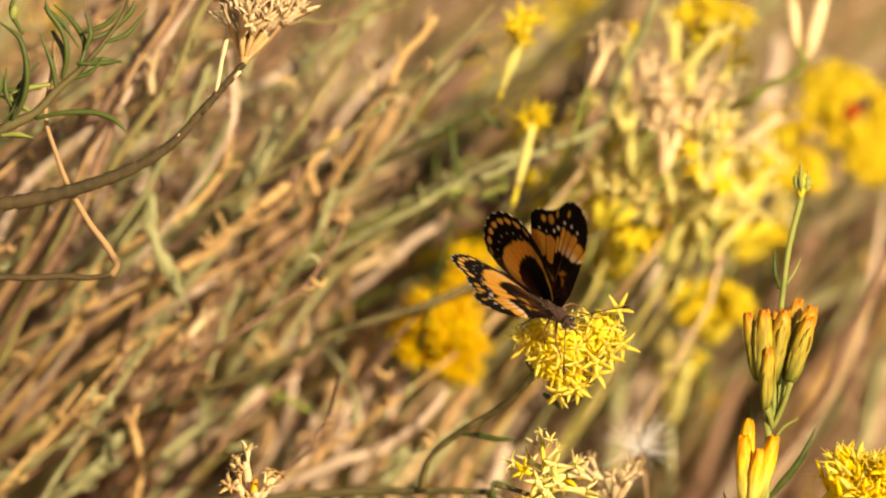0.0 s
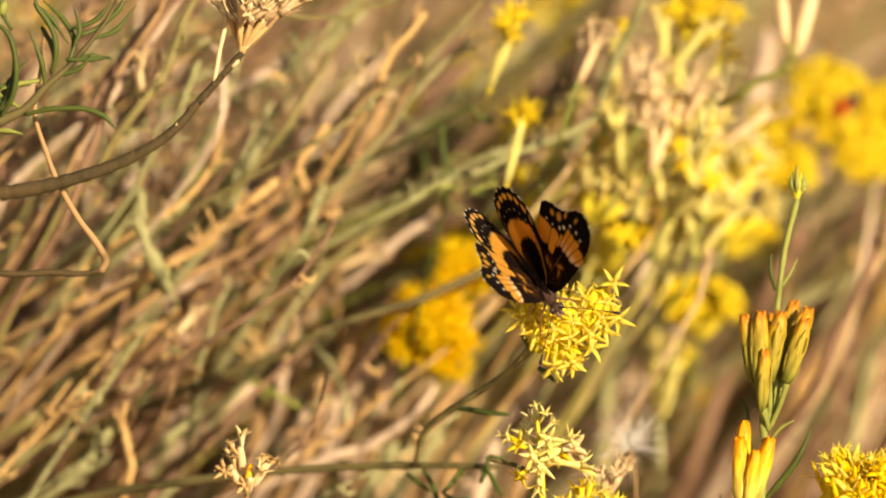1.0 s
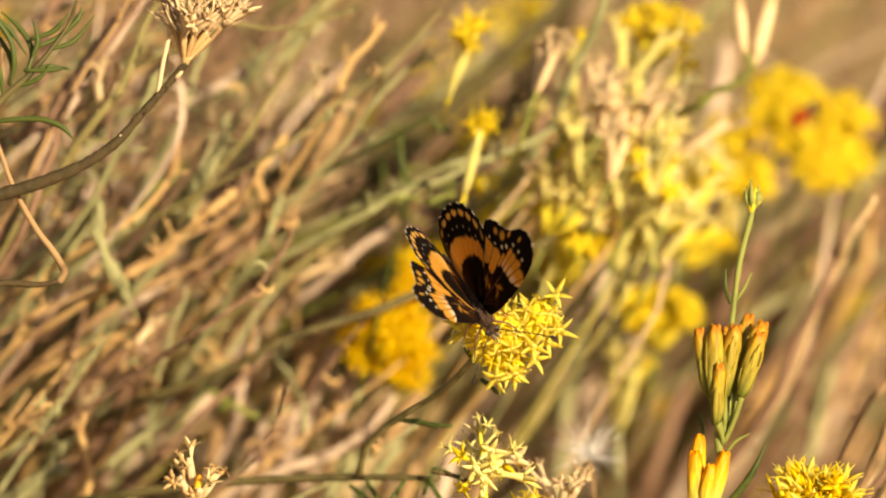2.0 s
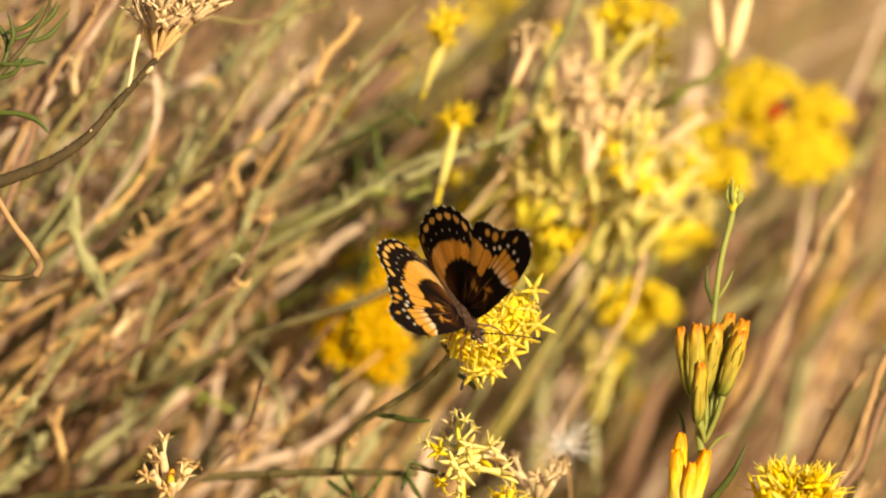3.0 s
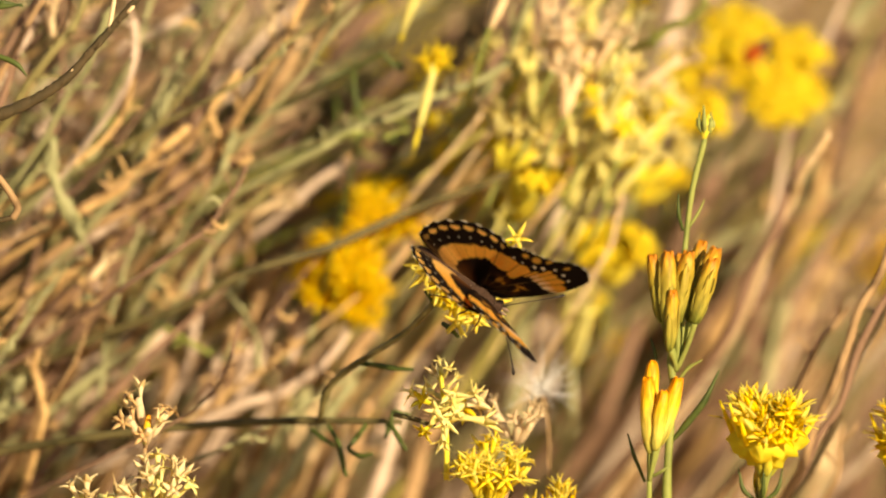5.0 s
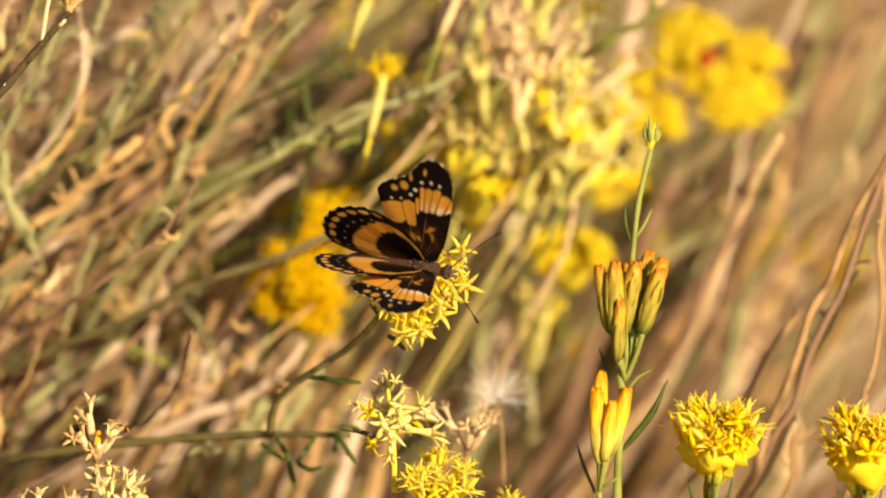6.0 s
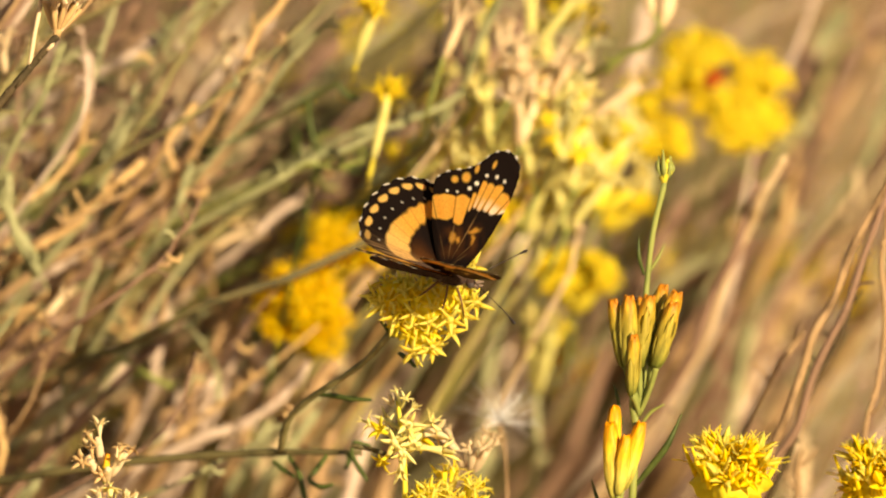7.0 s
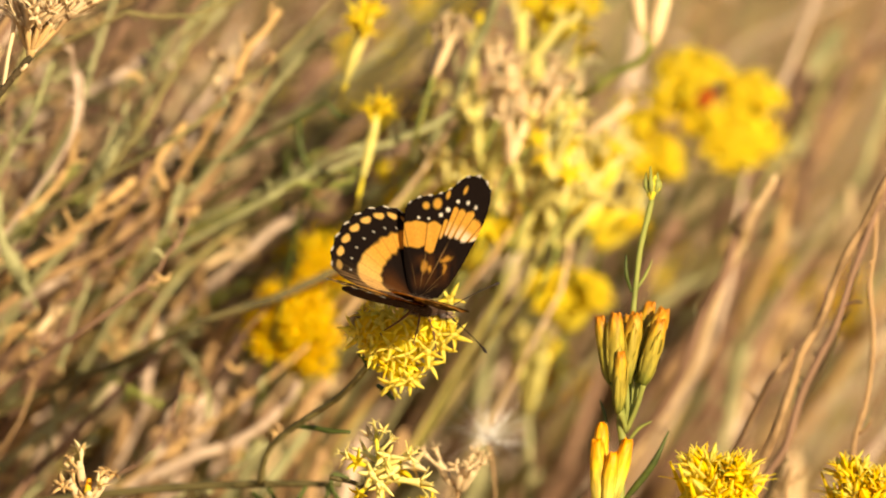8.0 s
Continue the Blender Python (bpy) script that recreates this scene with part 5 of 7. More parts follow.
        for k in range(46):
            out = way + 0.5 * Vector((rng.uniform(-1, 1), rng.uniform(-1, 1), rng.uniform(-1, 1)))
            hairs.tube([cup, cup + out.normalized() * rng.uniform(2.5, 6.5) * MM], [0.055 * MM, 0.03 * MM], 3, 1)
    tagged(part("bristles", hairs, PAPPUS, head), kind="stuff")
    return ob


twig = dry_twig()


def crooked_twig():
    pts = [at(-122.81, -20.29, -0.5), at(-95.19, -6.01, -1.5), at(-79.86, -5.09, -2), at(-73.75, -5.19, -2), at(-68.66, -4.89, -2), at(-63.57, -5.19, -2), at(-59.90, -4.58, -2)]
    low = to_soil(pts)
    ob = thing("crooked_twig", low[0], "thin crooked twig with a pale side shoot", "plant")
    part("stem", Geo().tube(low + pts, [1.5 * MM, 1.2 * MM, 1.0 * MM, 0.8 * MM, 0.62 * MM, 0.6 * MM, 0.6 * MM, 0.55 * MM, 0.5 * MM], 8, 6, 0.1, 5), TWIG, ob)
    part("side_shoot", Geo().tube([at(-59.80, -4.78, -2), at(-58.88, -2.75, -2), at(-60.92, 0.92, -2), at(-63.57, 4.39, -2), at(-67.43, 11.10, -2), at(-69.68, 16.91, -2), at(-71.72, 24.04, -2), at(-70.49, 31.68, -2), at(-69.89, 38.61, -2)], [0.65 * MM, 0.7 * MM, 0.62 * MM, 0.55 * MM, 0.5 * MM, 0.45 * MM, 0.42 * MM, 0.42 * MM, 0.4 * MM], 8, 6, 0.06, 6), TAN, ob, "pale straw-coloured shoot")
    return ob


crooked_twig()


# ---- the shoot that carries the butterfly ----
def flowering_branch():
    main = [at(-112.7, -67.0, 70), at(-84.1, -57.0, 62), at(-64.1, -51.2, 56), at(-53.1, -49.3, 50), at(-37.9, -47.1, 45), at(-19.7, -45.5, 40), at(-3.8, -44.9, 35), at(10.9, -45.0, 30)]
    low = to_soil(main)
    ob = thing("flowering_branch", low[0], "olive branch with yellow star-shaped flower clusters", "plant")
    part("stem", Geo().tube(low + main, [2.0 * MM, 1.6 * MM, 1.2 * MM, 1.05 * MM, 0.95 * MM, 0.9 * MM, 0.85 * MM, 0.8 * MM, 0.72 * MM, 0.6 * MM], 9, 6, 0.12, 9), DARK_OLIVE, ob)
    part("side_stem", Geo().tube([at(-4.1, -44.6, 35), at(-2.7, -39.1, 29), at(0.6, -35.5, 23), at(5.3, -32.2, 17), at(10.4, -28.9, 11), at(13.7, -25.9, 5), at(16.4, -22.8, 0)], [0.7 * MM, 0.68 * MM, 0.64 * MM, 0.6 * MM, 0.58 * MM, 0.56 * MM, 0.6 * MM], 8, 6, 0.1, 10), OLIVE, ob)
    rng = random.Random(5)
    for leaf in (
            [at(17.1, -23.0, 2), at(16.3, -21.8, 0), at(15.1, -20.4, -1)],
            [at(18.3, -26.3, 3), at(19.8, -27.3, 1), at(21.1, -28.7, 0)],
            [at(2.8, -33.8, 20), at(6.5, -34.2, 18), at(9.3, -34.7, 16), at(13.0, -34.9, 14)],
            [at(4.4, -45.5, 32), at(2.5, -48.1, 30), at(0.9, -49.9, 29)],
            [at(1.2, -50.1, 29), at(3.3, -51.2, 28), at(5.6, -50.7, 27)],
            [at(-2.6, -45.7, 34), at(-0.7, -49.0, 32), at(0.1, -52.6, 31), at(0.8, -55.2, 31)],
            [at(8.2, -45.1, 31), at(8.6, -46.4, 30), at(7.9, -48.0, 29)],
            [at(12.5, -43.9, 29), at(9.7, -43.2, 28), at(9.1, -44.8, 27)],
            [at(8.8, -44.9, 30), at(10.5, -48.0, 28), at(11.9, -50.2, 27)],
            [at(-5.7, -46.4, 34), at(-3.6, -48.1, 33), at(-1.5, -49.5, 32)]):
        part("leaf", Geo().tube(leaf, [0.4 * MM] + [0.55 * MM] * (len(leaf) - 2) + [0.3 * MM], 7, 5, 0.1), LEAF, ob)
    # the cluster below the butterfly: four heads of star-shaped florets that lean up, to the sun and to the viewer
    # the GOLD head has the orange glow of shaded florets put into its colour
    heads = ((at(22.0, -18.0, -3.0), 5.0, 24, YELLOW), (at(28.1, -15.6, -3.5), 3.6, 14, YELLOW), (at(17.6, -15.9, -2.5), 3.4, 9, GOLD), (at(22.6, -23.3, -3.0), 3.2, 9, YELLOW))
    foot = at(16.7, -22.6, 0)
    loose = ((at(31.6, -10.7, -6), 1), (at(20.6, -26.0, -5), 3), (at(24.2, -25.2, -6), 3), (at(27.8, -22.3, -6), 3), (at(14.9, -17.6, -4), 2), (at(17.6, -19.7, -6), 2), (at(32.4, -17.4, -6), 1), (at(30.0, -19.4, -6), 1), (at(27.4, -20.2, -8), 1))
    for h, (c, r, count, mat) in enumerate(heads):
        head = part("flower_head", Geo().blob(turned(c, UP + 0.5 * RIGHT - 0.5 * BEHIND) @ Matrix.Diagonal((r * 0.9 * MM, r * 0.9 * MM, r * 0.85 * MM, 1)), 14, 20, 0.45, 4 + h), mat, ob)
        part("pedicel", Geo().tube([foot, foot.lerp(c, 0.5) - UP * 0.4 * MM, c], [0.4 * MM, 0.45 * MM, 0.8 * MM], 7, 4), BRACT, head)
        for k in range(count):
            z = 1 - 1.25 * (k + 0.5) / count
            a = 2.4 * k + h
            ring = math.sqrt(max(0.0, 1 - z * z))
            toward = (-BEHIND + 0.35 * UP + 0.15 * RIGHT).normalized()
            across = toward.cross(UP).normalized()
            way = toward * z + (across * math.cos(a) + toward.cross(across) * math.sin(a)) * ring
            size = rng.uniform(0.78, 0.98)
            tip = c + way * r * rng.uniform(0.9, 1.15) * MM
            face = (way + toward * 0.5 + 0.25 * Vector((rng.uniform(-1, 1), rng.uniform(-1, 1), rng.uniform(-1, 1)))).normalized()
            piece("floret", FLORETS["fresh"][k % 4], turned(tip - face * 5.0 * size * MM, face, rng.uniform(0, 6.3), size), head)
        for tip in [p for p, n in loose if n == h]:
            face = ((tip - c).normalized() - BEHIND * 1.1).normalized()
            root = tip - face * 5.2 * MM
            part("floret_stalk", Geo().tube([c, root, root + face * 1.0 * MM], [0.35 * MM, 0.3 * MM, 0.3 * MM], 6, 4), BRACT, head)
            piece("floret", FLORETS["fresh"][1 + h % 3], turned(root, face, rng.uniform(0, 6.3), 1.04), head)
    # faded cluster and two more below it
    spire = [at(18.8, -54.4, -2), at(18.8, -46.8, -2), at(18.3, -40.2, -2), at(17.8, -34.6, -2)]
    faded = part("faded_head", Geo().tube(spire, [0.55 * MM, 0.5 * MM, 0.45 * MM, 0.35 * MM], 7, 4), BRACT, ob, "faded pale yellow flower spire")
    for k, (root, tip) in enumerate((
            (at(18.2, -35.3, -2), at(17.3, -32.2, -3)),
            (at(18.4, -35.9, -2), at(19.5, -33.8, -5)),
            (at(18.2, -37.1, -2), at(16.3, -34.7, 0)),
            (at(17.6, -40.8, -2), at(11.1, -38.1, -2)),
            (at(17.8, -41.4, -2), at(13.5, -39.4, -6)),
            (at(18.6, -38.1, -2), at(21.1, -35.5, -2)),
            (at(18.8, -40.8, -2), at(25.2, -38.1, -4)),
            (at(19.0, -41.6, -2), at(26.1, -40.1, 2)),
            (at(19.2, -42.7, -2), at(27.4, -44.0, -3)),
            (at(17.8, -42.7, -2), at(13.9, -46.4, -5)),
            (at(18.4, -41.4, -2), at(18.9, -44.8, -8)),
            (at(18.0, -39.7, -2), at(15.5, -38.1, 3)),
            (at(18.6, -40.4, -2), at(21.4, -42.9, -7)),
            (at(18.4, -43.7, -2), at(18.0, -48.4, -6)),
            (at(18.8, -40.4, -2), at(22.8, -41.6, 4)),
            (at(18.2, -40.4, -2), at(16.7, -42.5, -9)),
            (at(18.5, -38.1, -2), at(20.0, -39.1, -9)))):
        piece("floret", FLORETS[("pale", "pale", "cream", "pale", "yellow")[k % 5]][k % 3], turned(root, tip - root, 0.7 * k, (tip - root).length / 0.0062), faded)
        piece("involucre", CUPS["cream"], turned(root.lerp(tip, -0.1), tip - root, k, (tip - root).length / 0.0105), faded)
    part("leafy_spur", Geo().tube([at(9.29, -42.55, -0.00), at(13.37, -43.57, 0.00), at(16.94, -45.00, 0.00)], [0.5 * MM, 0.45 * MM, 0.45 * MM], 7, 4), DARK_OLIVE, ob)
    part("side_stem", Geo().tube([at(-8.64, -67.81, 10.00), at(9.84, -63.48, 6.00), at(22.08, -61.22, 2.00), at(25.61, -60.10, 0.00)], [1.0 * MM, 0.8 * MM, 0.6 * MM, 0.5 * MM], 8, 5), FRESH, ob)
    cluster(ob, at(26.12, -60.61, 0.00), UP * 1.0 + RIGHT * 0.1 - BEHIND * 0.35, 13.0, 0.75, 9, "fresh", 3, 1.0, 0.95, False, FRESH, 4, "flower_head", 0.4)
    cluster(ob, at(37.98, -67.47, 4.00), UP * 1.0 + RIGHT * 0.1 - BEHIND * 0.3, 12.0, 0.6, 5, "lemon", 4, 1.0, 0.9, False, FRESH, 4, "flower_head", 0.4)
    part("side_stem", Geo().tube([at(22.10, -61.79, 3.00), at(30.30, -66.45, 4.00), at(37.98, -67.67, 4.00)], [0.6 * MM, 0.5 * MM, 0.5 * MM], 8, 5), FRESH, ob)
    return ob


branch = flowering_branch()


def dry_cluster(foot, axis, heads, seed, label, reach=13.0, tone="dry", spread=0.9, size=0.85):
    return flower_plant("withered_flower", foot - UP * 0.02 - RIGHT * 0.004, foot, heads, tone, seed, label, axis, reach, spread, size, "withered flower heads", False, TAN, 0.45, 2, 0.6, 0.8)


dry_a = dry_cluster(at(-34.39, -47.35, 0.00), UP - 0.1 * RIGHT - 0.3 * BEHIND, 5, 51, "withered amber flower cluster beside the olive branch", 13.0, "amber")
dry_cluster(at(-33.10, -59.00, -7.92), UP - 0.3 * BEHIND, 6, 52, "withered cream flower cluster with an orange head", 14.0, "cream", 0.7, 1.0)
dry_cluster(at(-43.83, -64.66, -5.83), UP - 0.2 * RIGHT - 0.3 * BEHIND, 7, 53, "withered pale yellow flower cluster", 14.0, "cream", 0.8, 1.0)
piece("orange_bud", ORANGE_BUDS[0], turned(at(-34.51, -46.72, -3.00), UP + 0.15 * RIGHT, 0.5, 0.5), dry_a)
dry_cluster(at(31.35, -47.29, 25.00), UP + 0.1 * RIGHT - 0.2 * BEHIND, 4, 54, "brown withered flower cluster behind the branch", 12.0)


# ---- budding shoot with the golden heads beside it ----
tip = Geo()
for k in range(4):
    tip.blob(Matrix.Translation((0.62 * MM * math.cos(k * 1.57), 0.62 * MM * math.sin(k * 1.57), (10.9 + 0.25 * (k % 2)) * MM)) @ Matrix.Diagonal((0.42 * MM, 0.42 * MM, 0.95 * MM, 1)), 6, 7)
BUD_TIP, ORANGE_TIP = tip.mesh("tip_lobe", BUD), tip.mesh("tip_lobe", ORANGE_BUD)


def budding_shoot():
    s = [at(51.91, -91.94, 6.62), at(57.00, -71.04, 0.74), at(57.77, -50.51, -1.09), at(58.82, -35.21, -0.97), at(58.43, -30.11, -0.92), at(59.98, -20.97, 1.15), at(61.29, -9.74, 2.23), at(62.64, 0.49, 2.30), at(64.91, 9.49, 2.36), at(65.02, 11.74, 2.38)]
    low = to_soil(s)
    ob = thing("budding_shoot", low[0], "green shoot with tight yellow and orange flower buds", "plant")
    part("stem", Geo().tube(low + s, [1.8 * MM, 1.5 * MM, 1.2 * MM, 1.0 * MM, 0.85 * MM, 0.75 * MM, 0.7 * MM, 0.58 * MM, 0.55 * MM, 0.52 * MM, 0.5 * MM, 0.55 * MM], 9, 5, 0.14, 11), FRESH, ob)
    for i, (a, b) in enumerate([
            (at(56.96, -23.76, -1.84), at(55.01, -11.92, -2.71)), (at(57.48, -23.92, -3.85), at(57.86, -11.29, -4.74)), (at(59.36, -23.95, -2.87), at(61.58, -11.31, -3.79)),
            (at(58.07, -29.01, -3.90), at(58.61, -18.29, -5.81)), (at(61.65, -23.77, -1.90), at(66.64, -10.74, -0.85)), (at(62.51, -23.91, -4.91), at(65.94, -12.51, -5.85)),
            (at(60.64, -22.52, 2.12), at(64.41, -9.55, 3.19)), (at(59.47, -23.01, 1.14), at(60.26, -11.78, 2.23))]):
        mb = turned(a, b - a, i * 1.3, (b - a).length / 0.0115)
        ob2 = piece("bud", BUDS[i % 3], mb, ob)
        ORIGIN[ob2] = Vector((0, 0, 0))
        for k in range(7):
            br = piece("bract", BRACTS[k % 3], Matrix.Identity(4), ob2)
            br.matrix_local = Matrix.Rotation(k * 2.1 + i, 4, "Z") @ Matrix.Translation((0, 0, 0.6 * MM * (k % 4)))
        fork = at(59.4, -32.5, -1)
        part("stalk", Geo().tube([fork, fork.lerp(a, 0.55) + RIGHT * 0.0003, a + (b - a) * 0.04], [0.5 * MM, 0.45 * MM, 0.6 * MM], 7, 4, 0.06, i), FRESH, ob)
        piece("tip_lobe", BUD_TIP, mb, ob)
    for i, (a, b) in enumerate([
            (at(54.22, -42.78, -2.98), at(55.06, -31.07, -2.88)), (at(54.52, -47.28, -5.02), at(54.15, -34.06, -4.90)), (at(55.29, -46.73, -6.02), at(56.89, -36.24, -6.95)), (at(56.25, -45.84, -3.03), at(59.74, -34.13, -2.97))]):
        piece("orange_bud", ORANGE_BUDS[i % 2], turned(a, b - a, i * 1.7, (b - a).length / 0.0105), ob)
        piece("tip_lobe", ORANGE_TIP, turned(a, b - a, i * 1.7, (b - a).length / 0.0115), ob)
        part("stalk", Geo().tube([at(54.40, -52.46, -3.06), (at(54.40, -52.46, -3.06) + a) / 2, a + (b - a) * 0.04], [0.4 * MM, 0.36 * MM, 0.4 * MM], 6, 3), FRESH, ob)
    part("side_stem", Geo().tube([at(55.23, -65.87, -0.19), at(54.44, -58.62, -2.12), at(54.40, -51.95, -3.06)], [0.6 * MM, 0.5 * MM, 0.5 * MM], 7, 4), FRESH, ob)
    for i, (leaf, w) in enumerate([
            ([at(58.39, -45.41, -1.05), at(61.00, -42.32, -2.06), at(64.32, -38.01, -3.06), at(67.08, -32.32, -3.04)], 0.65), ([at(59.85, -34.19, -0.97), at(61.64, -31.92, -1.97), at(64.03, -30.58, -2.99)], 0.35),
            ([at(60.89, -7.18, 2.26), at(60.02, -4.10, 1.30), at(60.03, -0.53, 1.33)], 0.4), ([at(61.91, -6.67, 2.25), at(63.55, -4.12, 2.25), at(64.79, -1.56, 2.26)], 0.3),
            ([at(56.33, -34.22, 0.07), at(55.62, -29.11, 0.13), at(54.81, -26.55, 0.16)], 0.35), ([at(55.12, -51.44, -3.06), at(56.80, -50.38, -4.08), at(58.23, -49.37, -4.09)], 0.3),
            ([at(53.73, -52.59, -0.06), at(51.65, -47.44, -0.98), at(50.64, -43.87, -0.94)], 0.4)]):
        n = len(leaf)
        part("leaf", Geo().tube(leaf, [0.3 * MM] + [w * MM] * (n - 2) + [0.12 * MM], 6, 5), LEAF if i % 2 == 0 else FRESH, ob)
    top = at(65.02, 11.43, 2.37)
    part("tip_bud", Geo().blob(turned(top, UP + 0.2 * RIGHT) @ Matrix.Diagonal((1.2 * MM, 1.1 * MM, 2.1 * MM, 1)), 8, 10, 0.4, 3), BRACT, ob)
    for a in range(7):
        o = math.cos(a * 0.9) * RIGHT + math.sin(a * 0.9) * BEHIND
        tall = 1.8 + 1.1 * (a % 3)
        part("tip_leaf", Geo().tube([top + o * 0.5 * MM - UP * 1.2 * MM, top + o * 1.35 * MM + UP * 0.5 * MM, top + o * (1.2 + 0.5 * (a % 2)) * MM + UP * tall * MM], [0.3 * MM, 0.5 * MM, 0.1 * MM], 6, 3), FRESH, ob)
    return ob


buds = budding_shoot()


def golden_head(foot, axis, heads, seed, label, reach=14.0):
    low = to_soil([foot - UP * 0.03, foot])
    ob = thing("golden_flower", low[0], label, "flower", "golden flower heads")
    part("stem", Geo().tube(low + [foot - UP * 0.03, foot], [1.4 * MM, 1.2 * MM, 0.8 * MM, 0.7 * MM], 8, 5), FRESH, ob)
    head = cluster(ob, foot, axis, reach, 0.33, heads, "lemon", seed, 1.0, 1.12, False, FRESH, 5, "flower_head", 0.16, 1.05, 0.8)
    for cup in [c for c in head.children if c.name.startswith("involucre")]:
        for k in range(6):
            b = new("bract", GOLD_BRACTS[k % 3])
            b.parent = head
            b.matrix_local = cup.matrix_local @ Matrix.Rotation(k * 1.05, 4, "Z") @ Matrix.Translation((0, 0, (0.4 + 0.9 * (k % 3)) * MM))
    part("disc", Geo().blob(turned(foot + axis.normalized() * reach * 0.66 * MM, axis) @ Matrix.Diagonal((6.2 * MM, 6.2 * MM, 5.2 * MM, 1)), 14, 20, 0.5, seed), YELLOW, head)
    rng = random.Random(seed)
    for k in range(15):
        a = 2.4 * k
        way = (axis.normalized() + (0.12 + 0.035 * k) * (math.cos(a) * RIGHT - math.sin(a) * BEHIND)).normalized()
        root = foot + way * reach * 0.72 * MM
        part("unopened_floret", Geo().tube([root, root + way * 3.5 * MM, root + way * rng.uniform(4.8, 7.0) * MM], [0.5 * MM, 0.45 * MM, 0.2 * MM], 6, 3, 0.08, k), (GOLD, YELLOW)[k % 2], head)
    for k in range(26):
        a = 2.4 * k
        out = math.cos(a) * RIGHT - math.sin(a) * BEHIND
        way = (axis.normalized() * rng.uniform(0.1, 1.1) + out * rng.uniform(0.5, 1.0)).normalized()
        root = foot + axis.normalized() * reach * 0.68 * MM + way * 5.6 * MM
        part("petal", Geo().blade(root, root + way * rng.uniform(4.0, 6.0) * MM, rng.uniform(1.2, 1.7) * MM, way.cross(UP.cross(way) + 0.3 * BEHIND), 0.14 * MM, rng.uniform(0.1, 0.5) * MM, 4, 0.2, 0.8, True), (YELLOW, GOLD, LEMON)[k % 3], head)
    for k in range(4):
        o = math.cos(k * 1.6) * RIGHT + math.sin(k * 1.6) * BEHIND
        part("leaf", Geo().tube([foot + o * 0.5 * MM, foot + o * 3 * MM + UP * 2 * MM, foot + o * 4 * MM + UP * 6 * MM], [0.3 * MM, 0.5 * MM, 0.12 * MM], 6, 4), LEAF, ob)
    return ob


gold_a = golden_head(at(74.59, -56.16, -1.35), UP + 0.08 * RIGHT - 0.22 * BEHIND, 11, 15, "golden yellow spiky flower head", 18.5)
gold_b = golden_head(at(101.79, -58.90, 2.28), UP + 0.1 * RIGHT - 0.22 * BEHIND, 10, 16, "golden yellow spiky flower head low in the shrub", 18.5)


def down_tuft():
    c = at(37.34, -38.52, 54.77)
    rng = random.Random(8)
    g = Geo()
    for i in range(95):
        way = (UP * rng.uniform(-0.2, 1.2) + RIGHT * rng.uniform(-1, 1) + BEHIND * rng.uniform(-0.7, 0.7)).normalized()
        l = rng.uniform(3, 10) * MM
        g.tube([c, c + way * l * 0.5 + UP * 0.4 * MM, c + way * l], [0.06 * MM, 0.05 * MM, 0.03 * MM], 4, 2)
    ob = thing("seed_down", c, "white downy seed tuft caught on a stalk", "seed")
    part("bristles", g, FLUFF, ob)
    part("stalk", Geo().tube([c, c - UP * 0.006 + RIGHT * 0.001, c - UP * 0.03, to_soil([c - UP * 0.03, c])[0]], [0.3 * MM, 0.3 * MM, 0.4 * MM, 0.8 * MM], 6, 4), TAN, ob)


down_tuft()


